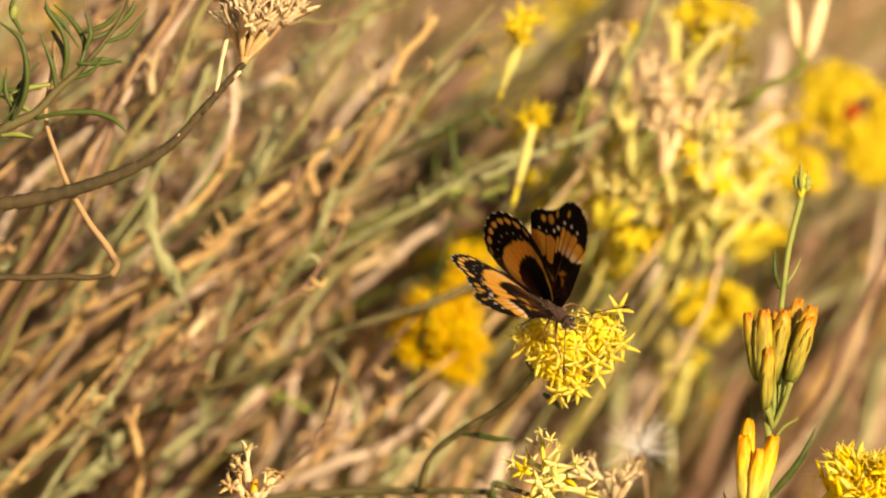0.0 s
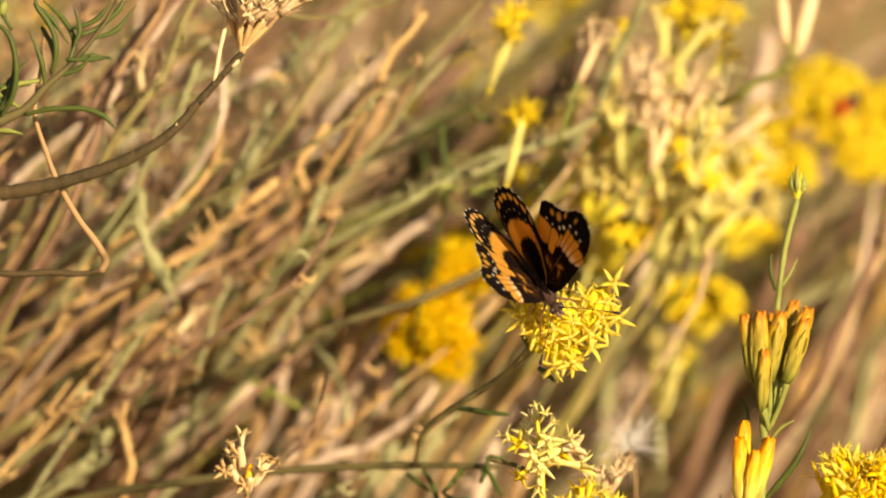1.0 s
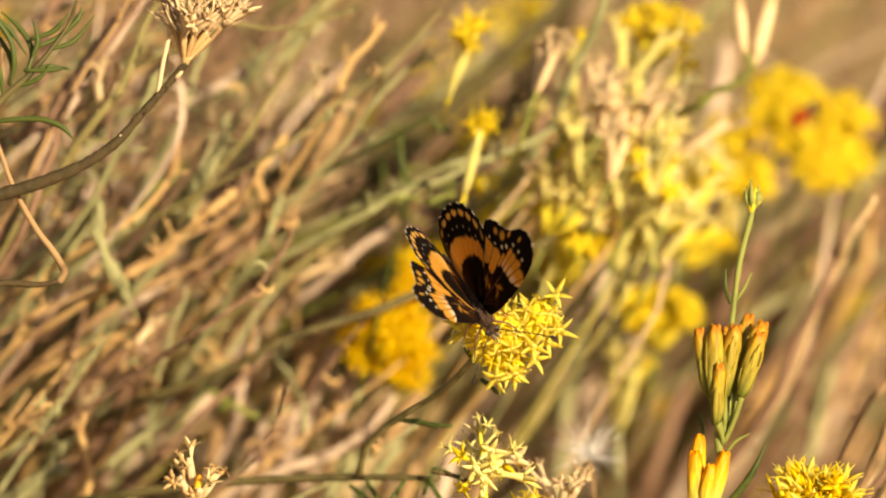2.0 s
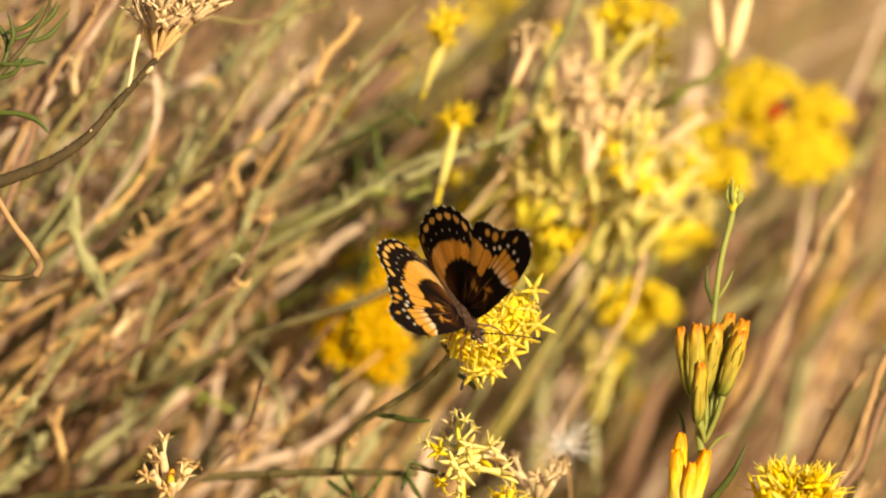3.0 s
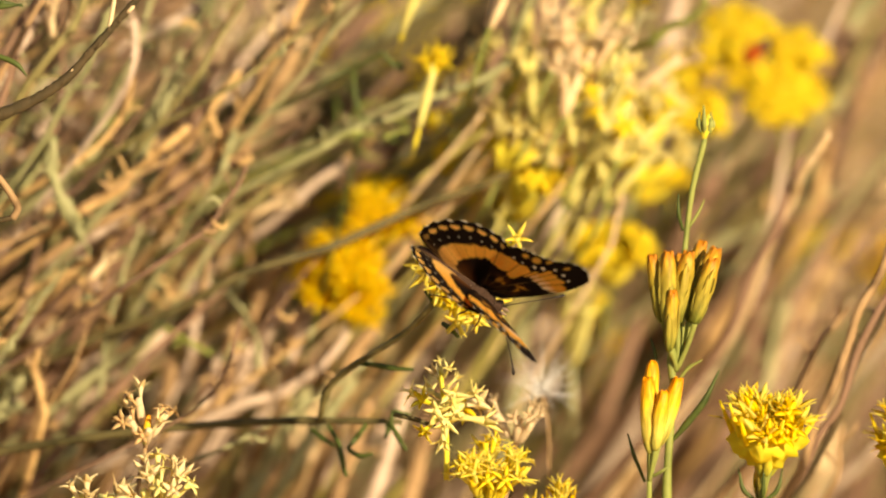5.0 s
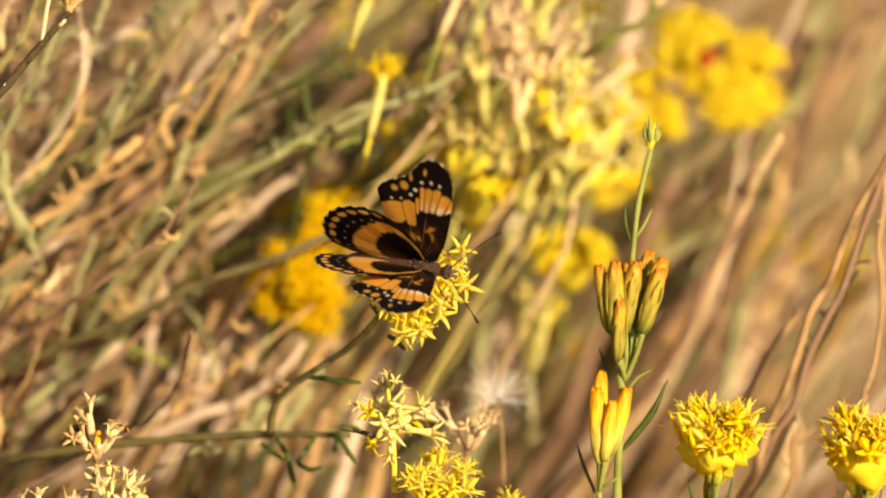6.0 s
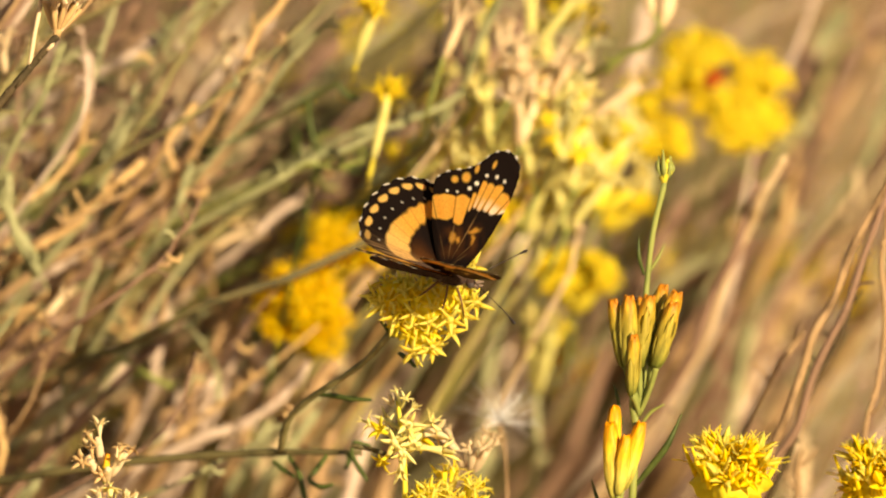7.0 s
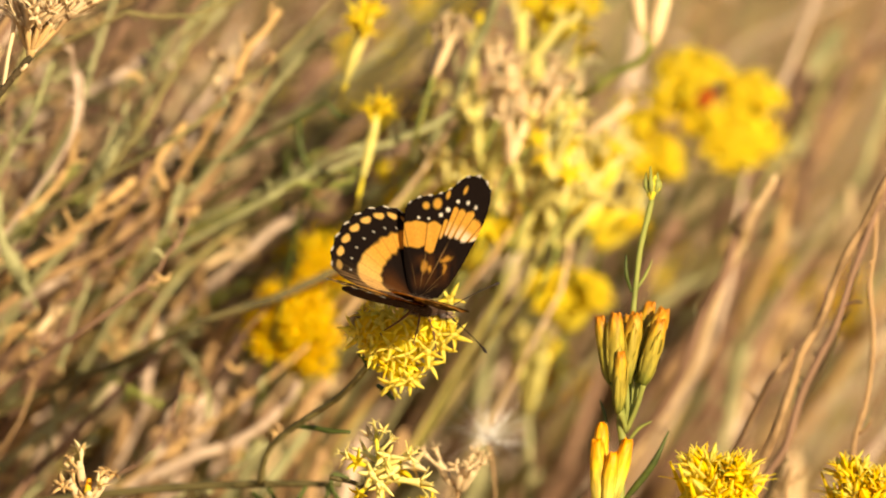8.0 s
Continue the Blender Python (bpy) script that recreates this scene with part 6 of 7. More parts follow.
# ---- the mass of stems behind ----
def thicket():
    rng = random.Random(12)
    kinds = {"dry_stem": (TAN, "tan dry stem crossing in the shrub"), "russet_stem": (RUSSET, "russet woody stem deep in the shrub"),
             "straw_stem": (STRAW, "bleached straw-coloured stem in the shrub"), "olive_stem": (OLIVE, "olive stem leaning in the shrub"), "grey_green_stem": (GREY_GREEN, "grey-green stem leaning in the shrub"),
             "sage_stem": (SAGE, "pale sage-green stem leaning in the shrub"), "bleached_stem": (BLEACHED, "pinkish bleached stem in the shrub")}
    shares = {"left": (("russet_stem", 0.50), ("dry_stem", 0.64), ("olive_stem", 0.76), ("grey_green_stem", 0.86), ("sage_stem", 0.93), ("bleached_stem", 1.0)),
              "right": (("russet_stem", 0.30), ("dry_stem", 0.52), ("straw_stem", 0.62), ("bleached_stem", 0.76), ("olive_stem", 0.88), ("sage_stem", 1.0))}
    geo = {k: Geo() for k in kinds}
    leaves = {"dry_leaves": Geo(), "green_leaves": Geo()}
    for i in range(1350):
        u0, w0 = rng.uniform(-130, 150), rng.uniform(-75, 62)
        left = 1 - max(0.0, min(1.0, (u0 + 30) / 50))
        near = (125 if rng.random() < 0.8 else 85) * left + rng.choice((190, 240, 290)) * (1 - left)
        if -30 < u0 < 25 and w0 > 8:
            near = 300
            left = max(left, 0.75)
        if -55 < u0 < 5 and w0 < 4:
            near, left = 200, 0.2
        d = near + (850 - near) * rng.random() ** (1.7 if i < 900 else 1.0)
        z = (1200 + d) / 1200
        u, w = u0 * z, w0 * z
        if w0 < -10:
            left *= 0.45
            if rng.random() < 0.2:
                continue
        if left < 0.5 and rng.random() < (0.62 if u0 > 20 and d < 520 else 0.48):
            continue
        r = rng.random() * (0.76 if -60 < u0 < 12 and w0 > 12 else 1.0)
        name = [k for k, top in shares["left" if rng.random() < left + 0.15 else "right"] if r <= top][0]
        mat, label = kinds[name]
        ang = radians(rng.gauss(37, 9) if rng.random() < 0.15 + 0.4 * left else rng.gauss(57, 10))
        way = (RIGHT * math.cos(ang) + UP * math.sin(ang) + BEHIND * rng.uniform(-0.35, 0.35)).normalized()
        c = at(u, w, d)
        c.z = max(c.z, 0.06)
        side = UP * math.cos(ang) - RIGHT * math.sin(ang)
        up_len, lo_len = rng.uniform(0.01, 0.08), rng.uniform(0.04, 0.10)
        bow = rng.uniform(-0.010, 0.010)
        pts = [c - way * lo_len - UP * 0.012, c - way * lo_len * 0.45 + side * bow, c, c + way * up_len * 0.5 + side * bow * 0.8, c + way * up_len + side * rng.uniform(-0.012, 0.018)]
        if pts[0].z > 0.04:
            pts = to_soil(pts, 0.4, 0.5) + pts
        rad = rng.choice((0.3, 0.45, 0.6, 0.75, 0.95)) * rng.uniform(0.85, 1.15) * MM * (1.3 if name == "russet_stem" else 1.0)
        n = len(pts)
        alone, single = d < 250, 250 <= d < 300
        own = Geo() if alone or single else geo[name]
        own.tube(pts, [rad * (1.35 - 0.75 * j / (n - 1)) for j in range(n - 1)] + [rad * 0.25], 6 if alone else 5, 4 if alone else 3, 0.1, i)
        ob = tagged(part("thicket_stem", own, mat, origin=pts[0]), label, "shrub", "stems of the thicket") if alone else None
        # side shoots and narrow leaves on the upper part
        for j in range(rng.choice((1, 2, 3, 4, 5, 6) if alone else (0, 1, 2, 3))):
            p = pts[-3].lerp(pts[-1], rng.random())
            out = (way + side * rng.choice((-1, 1)) * rng.uniform(0.4, 1.2) + BEHIND * rng.uniform(-0.6, 0.6)).normalized()
            l = rng.uniform(4, 14) * MM
            if rng.random() < 0.4:
                turn = side * rng.uniform(-1, 1) + BEHIND * rng.uniform(-0.6, 0.6)
                g = Geo() if alone else own
                g.tube([p, p + out * l * 0.4, p + (out * 0.8 + turn * 0.3) * l, p + (out + turn * rng.uniform(0.1, 0.5)) * l], [rad * 0.55, rad * 0.5, rad * 0.5, rad * 0.15], 6, 3, 0.08, j)
                if alone:
                    part("side_shoot", g, mat, ob)
            else:
                green = name in ("olive_stem", "grey_green_stem") and rng.random() < 0.8
                g = Geo() if alone else leaves["green_leaves" if green else "dry_leaves"]
                g.blade(p, p + (out + way * 0.3) * l, rng.uniform(0.9, 2.2) * MM, (-BEHIND + UP * rng.uniform(-0.5, 1)), 0.15 * MM, rng.uniform(-2.5, 2.5) * MM, 5)
                if alone:
                    part("leaf", g, rng.choice((LEAF, SAGE, FRESH)) if green else rng.choice((STRAW, AMBER_DRY, SAGE, TAN, DRY_PETAL)), ob)
        if single:
            tagged(part("thicket_stem", own, mat, origin=pts[0]), label, "shrub", "stems of the thicket")
    for k, (mat, label) in kinds.items():
        tagged(part(k + "s", geo[k], mat), label.replace("stem", "stems", 1), "stems", kind="stuff")
    tagged(part("dry_leaves", leaves["dry_leaves"], STRAW), "curled dry narrow leaves among the stems", "leaves", kind="stuff")
    tagged(part("green_leaves", leaves["green_leaves"], LEAF), "narrow green leaves among the stems", "leaves", kind="stuff")


thicket()


def far_brush():
    """Dry grass and low brush on the ground farther off."""
    rng = random.Random(31)
    for name, mat, label, n, seed in (("dry_grass", TAN, "bleached dry grass on the ground behind the shrub", 2600, 1), ("low_brush", OLIVE, "low olive brush behind the shrub", 2400, 2)):
        g = Geo()
        for i in range(n):
            y = 0.9 + 5.0 * rng.random() ** 1.3
            x = rng.uniform(-1, 1) * (0.35 + 0.16 * (y + 1.2))
            h = rng.uniform(0.08, 0.3)
            if seed == 2:
                y = 0.55 + 2.2 * rng.random()
                x, h = rng.uniform(-1, 0.15) * (0.3 + 0.16 * (y + 1.2)), rng.uniform(0.15, 0.42)
            p = Vector((x, y, -0.02))
            q = p + Vector((rng.uniform(-0.02, 0.16), rng.uniform(-0.06, 0.06), h))
            g.blade(p, q, rng.uniform(2, 5) * MM, Vector((rng.uniform(-1, 1), -1, 0.2)), 0.3 * MM, rng.uniform(-0.02, 0.02), 4)
        tagged(part(name, g, mat), label, "grass", kind="stuff")


far_brush()


# ---- butterfly, in its own space: y ahead, x to its right, z up ----
def wing_material():
    m = bpy.data.materials.new("wing_scales")
    m.use_nodes = True
    t = m.node_tree
    N, link = t.nodes, t.links.new
    bsdf = N["Principled BSDF"]
    col, co, fine = N.new("ShaderNodeAttribute"), N.new("ShaderNodeTexCoord"), N.new("ShaderNodeTexNoise")
    col.attribute_name = "pattern"
    fine.inputs["Scale"].default_value, fine.inputs["Detail"].default_value = 2600, 5
    link(co.outputs["Object"], fine.inputs["Vector"])
    hsv = N.new("ShaderNodeHueSaturation")
    mr = N.new("ShaderNodeMapRange")
    mr.inputs[3].default_value, mr.inputs[4].default_value = 0.72, 1.25
    link(fine.outputs[0], mr.inputs[0])
    link(mr.outputs[0], hsv.inputs["Value"])
    link(col.outputs["Color"], hsv.inputs["Color"])
    link(hsv.outputs[0], bsdf.inputs["Base Color"])
    bsdf.inputs["Roughness"].default_value = 0.8
    bsdf.inputs["Specular IOR Level"].default_value = 0.08
    b = N.new("ShaderNodeBump")
    b.inputs["Strength"].default_value, b.inputs["Distance"].default_value = 0.3, 0.0002
    link(fine.outputs[0], b.inputs["Height"])
    link(b.outputs[0], bsdf.inputs["Normal"])
    tr, mix = N.new("ShaderNodeBsdfTranslucent"), N.new("ShaderNodeMixShader")
    deep = N.new("ShaderNodeMix")
    deep.data_type, deep.blend_type = "RGBA", "MULTIPLY"
    deep.inputs[0].default_value = 1.0
    deep.inputs[7].default_value = (1.0, 0.9, 0.45, 1)
    link(hsv.outputs[0], deep.inputs[6])
    link(deep.outputs[2], tr.inputs["Color"])
    mix.inputs[0].default_value = 0.52
    link(bsdf.outputs[0], mix.inputs[1])
    link(tr.outputs[0], mix.inputs[2])
    link(mix.outputs[0], N["Material Output"].inputs["Surface"])
    return m


BLACK, ORANGE, AMBER, CREAM, WHITE, BROWN = (0.014, 0.008, 0.006), (0.80, 0.40, 0.06), (0.78, 0.44, 0.075), (0.92, 0.72, 0.34), (0.92, 0.86, 0.74), (0.30, 0.10, 0.02)


def blend(a, b, k):
    k = max(0.0, min(1.0, k))
    return tuple(x + (y - x) * k for x, y in zip(a, b))


def soft(lo, hi, x):
    k = max(0.0, min(1.0, (x - lo) / (hi - lo)))
    return k * k * (3 - 2 * k)


def window(x, a, b, edge=0.3):
    return soft(a - edge, a + edge, x) * (1 - soft(b - edge, b + edge, x))


def spot(x, y, cx, cy, rx, ry, edge=0.35):
    return 1 - soft(1 - edge, 1 + edge, math.hypot((x - cx) / rx, (y - cy) / ry))


# the forewing's pattern, by the degrees ahead of the hinge's side and the millimetres from the hinge
BAND_EDGES = (-24.0, -6.5, 4.5, 7.5, 11.0, 15.5, 20.5, 27.0)
BAND_INNER = (9.8, 9.1, 12.2, 12.9, 12.9, 13.3, 13.5)
BAND_OUTER = (14.0, 14.0, 15.2, 17.8, 17.9, 18.2, 17.4)
BAND_WHITE = (0.0, 0.0, 0.15, 0.45, 0.45, 0.6, 0.75)
FORE_SPOTS = [(-13.0, 15.0, 0.26), (-6.0, 14.9, 0.22), (1.5, 15.9, 0.36), (4.8, 17.2, 0.42), (8.6, 19.2, 0.32), (13.7, 19.7, 0.32), (18.5, 19.6, 0.30)]
FORE_MOONS = [(-8.5, 17.2, 0.60, 0.65), (-2.0, 17.8, 0.75, 0.95), (2.6, 19.8, 0.35, 0.8), (10.0, 21.6, 0.3, 0.8)]


def fore_colour(lat, fwd, s, c):
    x = 0.28 * lat / 1.167 + 0.96 * (fwd - 1.7)
    y = 0.96 * lat / 1.167 - 0.28 * (fwd - 1.7)
    wob = 0.35 * noise.noise(Vector((x * 0.9, y * 0.9, 2)))
    col = BLACK
    # rusty base
    col = blend(col, BROWN, 0.22 * window(y, 2.2, 7.2, 1.0) * window(x, -2.5, 4.8, 0.8) * (0.55 + 0.9 * noise.noise(Vector((x * 0.8, y * 0.5, 5)))))
    for cx, cy, rx, ry in ((-0.5, 5.6, 0.55, 0.75), (0.4, 5.0, 0.35, 0.5), (3.4, 6.4, 0.9, 0.38), (3.0, 5.0, 0.3, 0.7)):
        col = blend(col, ORANGE, 0.7 * spot(x + wob, y + 1.5 * wob, cx, cy, rx, ry, 0.6))
    # tan veins over the dark base
    for v in (0.13, 0.22, 0.45, 0.62, 0.78):
        col = blend(col, (0.42, 0.24, 0.09), 0.55 * (1 - soft(0.003, 0.008, abs(c - v))) * window(s, 0.12, 0.42, 0.08))
    # orange band of seven cells between dark veins, those near the leading edge farther out and white at their inner end
    r, a = math.hypot(lat, fwd), math.degrees(math.atan2(fwd, lat))
    n = max(0, min(6, sum(a > e for e in BAND_EDGES) - 1))
    mid = (a - BAND_EDGES[n]) / (BAND_EDGES[n + 1] - BAND_EDGES[n])
    bulge = 0.35 * (1 - 4 * (mid - 0.5) ** 2)
    inner, outer = BAND_INNER[n] - bulge, BAND_OUTER[n] + bulge
    near = min(abs(a - e) for e in BAND_EDGES) * r * 0.01745
    tone = blend(ORANGE, AMBER, 0.5 + 0.9 * noise.noise(Vector((x, y * 0.3, 9))))
    tone = blend(tone, WHITE, BAND_WHITE[n] * (1 - soft(0.15, 0.55, (r - inner) / (outer - inner))) * soft(0.1, 0.3, near))
    col = blend(col, tone, window(r + wob, inner, outer, 0.2) * (0.45 + 0.55 * soft(0.05, 0.2, near)))
    for ang, far, size in FORE_SPOTS:
        col = blend(col, WHITE, spot(r, (a - ang) * r * 0.01745, far, 0, size, size))
    for ang, far, wide, tall in FORE_MOONS:
        col = blend(col, AMBER, 0.9 * spot(r, (a - ang) * r * 0.01745, far, 0, tall, wide))
    col = blend(col, WHITE, 0.8 * soft(0.978, 0.988, s) * soft(0.2, 0.7, math.sin(c * 180)) * window(c, 0.40, 0.72, 0.01))
    return col


def hind_colour(lat, fwd, s, c):
    rim = c
    c = max(0.0, min(1.0, (c - 0.29) / 0.45))

    def along(a, b, e):
        return a + (b - a) * c / 0.4 if c < 0.4 else b + (e - b) * (c - 0.4) / 0.6

    wob = 0.02 * noise.noise(Vector((lat * 0.8, fwd * 0.8, 4)))
    cell = c * 7.5
    scallop = 0.008 * math.cos(2 * math.pi * cell)
    inner, outer = along(0.62, 0.49, 0.40), along(0.78, 0.67, 0.69)
    band = window(s + wob, inner + scallop, outer + scallop, 0.02)
    vein = 1 - 0.3 * (1 - soft(0.02, 0.07, abs(cell - round(cell)))) 
    col = blend(BLACK, BROWN, 0.35 * window(s, 0.1, 0.4, 0.1) * soft(0.4, 0.9, c))
    tone = blend(blend(ORANGE, AMBER, 0.3 + 0.9 * c), CREAM, 0.4 * soft(0.5, 1.0, c))
    col = blend(col, tone, band * vein)
    k = math.floor(c * 8.0)
    mc = (k + 0.5) / 8.0
    lat_r = (c - mc) * 8.0 * 1.1
    if 0.0 < c < 1.0:
        col = blend(col, blend(AMBER, CREAM, 0.25), spot(lat_r, (s - 0.905) / 0.040, 0, 0, 0.40, 0.85, 0.2) * (0.6 if k in (0, 7) else 1.0))
        col = blend(col, WHITE, 0.65 * spot(lat_r, (s - 0.775) / 0.012, 0, 0, 0.09, 1.0, 0.4))
    col = blend(col, WHITE, 0.8 * soft(0.976, 0.986, s) * soft(0.2, 0.7, math.sin(rim * 114 + 1.2)) * window(rim, 0.29, 0.76, 0.01))
    # tan hair along the body
    strand = 0.5 + 0.9 * noise.noise(Vector((rim * 70, s * 3, 8)))
    col = blend(col, (0.40, 0.24, 0.11), strand * soft(0.66, 0.80, rim) * window(s, 0.2, 0.95, 0.15))
    return col


FORE_LINE = [(0.8, 3.4), (4.5, 5.2), (10.0, 6.9), (16.5, 8.3), (21.2, 8.4), (23.6, 7.2), (24.4, 5.2), (23.4, 2.9), (21.0, 1.0), (19.5, -1.1), (18.6, -3.6), (17.3, -5.3), (15.3, -6.0), (8.0, -4.6), (1.0, -2.0)]
HIND_LINE = [(0.8, 1.8), (6.0, 0.8), (11.0, -1.6), (14.2, -4.8), (15.2, -8.2), (14.5, -11.6), (12.5, -14.4), (9.9, -16.2), (7.0, -17.1), (4.2, -17.0), (2.0, -15.8), (0.3, -11.5), (-0.2, -4.0)]


def wing_mesh(name, line, colour, sign, mat, ripple):
    """A wing as a thin, slightly cambered sheet with two sides, veins raised, in polar rows from its hinge."""
    fine = []
    n = len(line)
    P = [Vector(p) for p in line]
    for i in range(n - 1):
        a, b, p, q = P[i], P[i + 1], P[max(i - 1, 0)], P[min(i + 2, n - 1)]
        for k in range(24):
            s = k / 24
            fine.append(0.5 * (2 * a + (b - p) * s + (2 * p - 5 * a + 4 * b - q) * s * s + (3 * a - p - 3 * b + q) * s ** 3))
    fine.append(P[-1])
    fine = [p for p in fine if p.length > 2.4]
    total = [0.0]
    for a, b in zip(fine, fine[1:]):
        total.append(total[-1] + (b - a).length)
    nt, ns = 220, 84
    verts, cols, faces = [], [], []
    j = 0
    rim = []
    for i in range(nt + 1):
        want = total[-1] * i / nt
        while j < len(fine) - 2 and total[j + 1] < want:
            j += 1
        k = (want - total[j]) / max(1e-6, total[j + 1] - total[j])
        rim.append(fine[j].lerp(fine[j + 1], k))
    for face in (1, -1):
        for i, e in enumerate(rim):
            c = i / nt
            wave = 1 + ripple * math.sin(c * (180 if line is FORE_LINE else 114)) * window(c, 0.3, 0.75, 0.02)
            for k in range(ns + 1):
                s = k / ns
                p = e * wave * s
                z = 0.5 * math.sin(math.pi * s) * (0.6 - 0.8 * (c - 0.5) ** 2) + 0.05 * math.cos(c * 46) * s
                z += face * 0.045 * (1 - 0.7 * s)
                verts.append((sign * p.x * MM, p.y * MM, z * MM))
                q = colour(p.x, p.y, s, c)
                if face < 0:
                    q = blend(q, CREAM, 0.45) if sum(q) > 0.4 else blend(q, (0.40, 0.24, 0.12), 0.22)
                cols += [*q, 1.0]
    half = (nt + 1) * (ns + 1)
    for face in (0, 1):
        for i in range(nt):
            for k in range(ns):
                a = face * half + i * (ns + 1) + k
                f = (a, a + 1, a + ns + 2, a + ns + 1)
                faces.append(f if (face == 0) == (sign < 0) else f[::-1])
    edge = [i * (ns + 1) + ns for i in range(nt + 1)]
    for a, b in zip(edge, edge[1:]):
        faces.append((a, b, half + b, half + a) if sign > 0 else (half + a, half + b, b, a))
    me = bpy.data.meshes.new(name)
    me.from_pydata(verts, [], faces)
    attr = me.color_attributes.new("pattern", "FLOAT_COLOR", "POINT")
    attr.data.foreach_set("color", cols)
    me.materials.append(mat)
    me.polygons.foreach_set("use_smooth", [True] * len(me.polygons))
    me.update()
    return me


def butterfly():
    ob = thing("butterfly", (0, 0, 0), "black butterfly with orange bands and white-spotted wing edges", "butterfly")
    fur = material("dark_fur", (0.012, 0.007, 0.005), (0.06, 0.034, 0.022), 2500, 0.9, 0.0, 0.9)
    dark = material("dark_horn", (0.010, 0.008, 0.007), (0.03, 0.022, 0.018), 1500, 0.5)
    rust = material("greyish_scale", (0.05, 0.035, 0.028), (0.22, 0.15, 0.105), 2000, 0.8)
    horn = material("brown_leg", (0.05, 0.022, 0.01), (0.16, 0.075, 0.03), 1500, 0.5)
    eye_mat = material("brown_eye", (0.02, 0.014, 0.012), (0.06, 0.045, 0.04), 900, 0.2)
    m = lambda x, y, z, a, b, c: Matrix.Translation(Vector((x, y, z)) * MM) @ Matrix.Diagonal((a * MM, b * MM, c * MM, 1))
    fur.node_tree.nodes["Principled BSDF"].inputs["Specular IOR Level"].default_value = 0.05
    for m2 in (dark, rust):
        m2.node_tree.nodes["Principled BSDF"].inputs["Specular IOR Level"].default_value = 0.12
    part("thorax", Geo().blob(m(0, 1.0, -0.5, 1.7, 3.2, 1.7), 12, 16, 0.12, 1), fur, ob, "furry dark thorax")
    ab = Geo().tube([Vector(p) * MM for p in ((0, -1.2, -0.5), (0, -4, -0.8), (0, -8, -1.2), (0, -11.5, -1.7), (0, -13.6, -2.0))], [1.3 * MM, 1.35 * MM, 1.3 * MM, 0.95 * MM, 0.3 * MM], 14, 6, 0.05, 2)
    part("abdomen", ab, fur, ob, "slender dark abdomen")
    head = part("head", Geo().blob(m(0, 4.9, -0.6, 1.15, 1.0, 1.05), 10, 14, 0.1, 3), fur, ob)
    hair = Geo()
    rng = random.Random(77)
    for i in range(420):
        a, b = rng.uniform(0, 6.283), rng.uniform(-1, 1)
        n = Vector((math.cos(a) * math.sqrt(1 - b * b), b, math.sin(a) * math.sqrt(1 - b * b)))
        p = Vector((n.x * 1.7, 1.0 + n.y * 3.2, -0.5 + n.z * 1.7)) * MM
        hair.tube([p, p + (n + Vector((0, -0.6, 0))) * rng.uniform(0.35, 0.75) * MM], [0.04 * MM, 0.015 * MM], 3, 1)
    part("hair", hair, rust, ob, "short greyish hair on the thorax")
    for k in (-1, 1):
        part("eye", Geo().blob(m(0.85 * k, 5.1, -0.55, 0.6, 0.7, 0.75), 8, 12), eye_mat, head)
        part("palp", Geo().tube([Vector((0.35 * k, 5.6, -0.9)) * MM, Vector((0.45 * k, 6.5, -0.6)) * MM, Vector((0.4 * k, 7.3, -0.1)) * MM], [0.35 * MM, 0.38 * MM, 0.1 * MM], 7, 4), rust, head)
        part("antenna", Geo().tube([Vector((0.4 * k, 5.5, 0.2)) * MM, Vector((2.9 * k, 7.9, 1.0)) * MM, Vector((5.4 * k, 10.5, 1.7)) * MM, Vector((7.3 * k, 12.5, 2.0)) * MM, Vector((8.2 * k, 13.4, 2.0)) * MM, Vector((8.6 * k, 13.8, 2.0)) * MM], [0.11 * MM, 0.085 * MM, 0.085 * MM, 0.12 * MM, 0.34 * MM, 0.14 * MM], 8, 6), dark, ob)
        for j in range(3):
            s = Vector((1.0 * k, 2.8 - 1.7 * j, -1.6)) * MM
            kn = s + Vector((2.4 * k, (1.6, 0.3, -1.8)[j], -1.1)) * MM
            f = kn + Vector((1.2 * k, (1.4, 0.2, -2.2)[j], -2.7)) * MM
            part("leg", Geo().tube([s, kn, f, f + Vector((0.6 * k, 0.4, -0.2)) * MM], [0.24 * MM, 0.18 * MM, 0.12 * MM, 0.08 * MM], 6, 4), horn, ob)
    part("proboscis", Geo().tube([Vector(p) * MM for p in ((0, 5.6, -1.2), (0, 6.3, -2.4), (0, 6.0, -4.2), (0, 5.2, -5.4))], [0.14 * MM, 0.12 * MM, 0.1 * MM, 0.07 * MM], 6, 4), dark, head)
    scales = wing_material()
    wings = {}
    for side, k in (("left", -1), ("right", 1)):
        for kind, line, colour, rip in (("forewing", FORE_LINE, fore_colour, 0.008), ("hindwing", HIND_LINE, hind_colour, 0.008)):
            w = new(kind, wing_mesh(kind, line, colour, k, scales, rip))
            w.parent = ob
            wings[side, kind] = w
    return ob, wings


fly, wings = butterfly()
HINGE = {"forewing": 0.55, "hindwing": 0.25}


# ---- what moves ----
def sway(ob, rows):
    """Wind: the plant shifts by millimetres to the right and up."""
    walk(ob, [(t, Matrix.Translation(ORIGIN[ob] + 0.001 * (u * RIGHT + w * UP))) for t, u, w in rows])


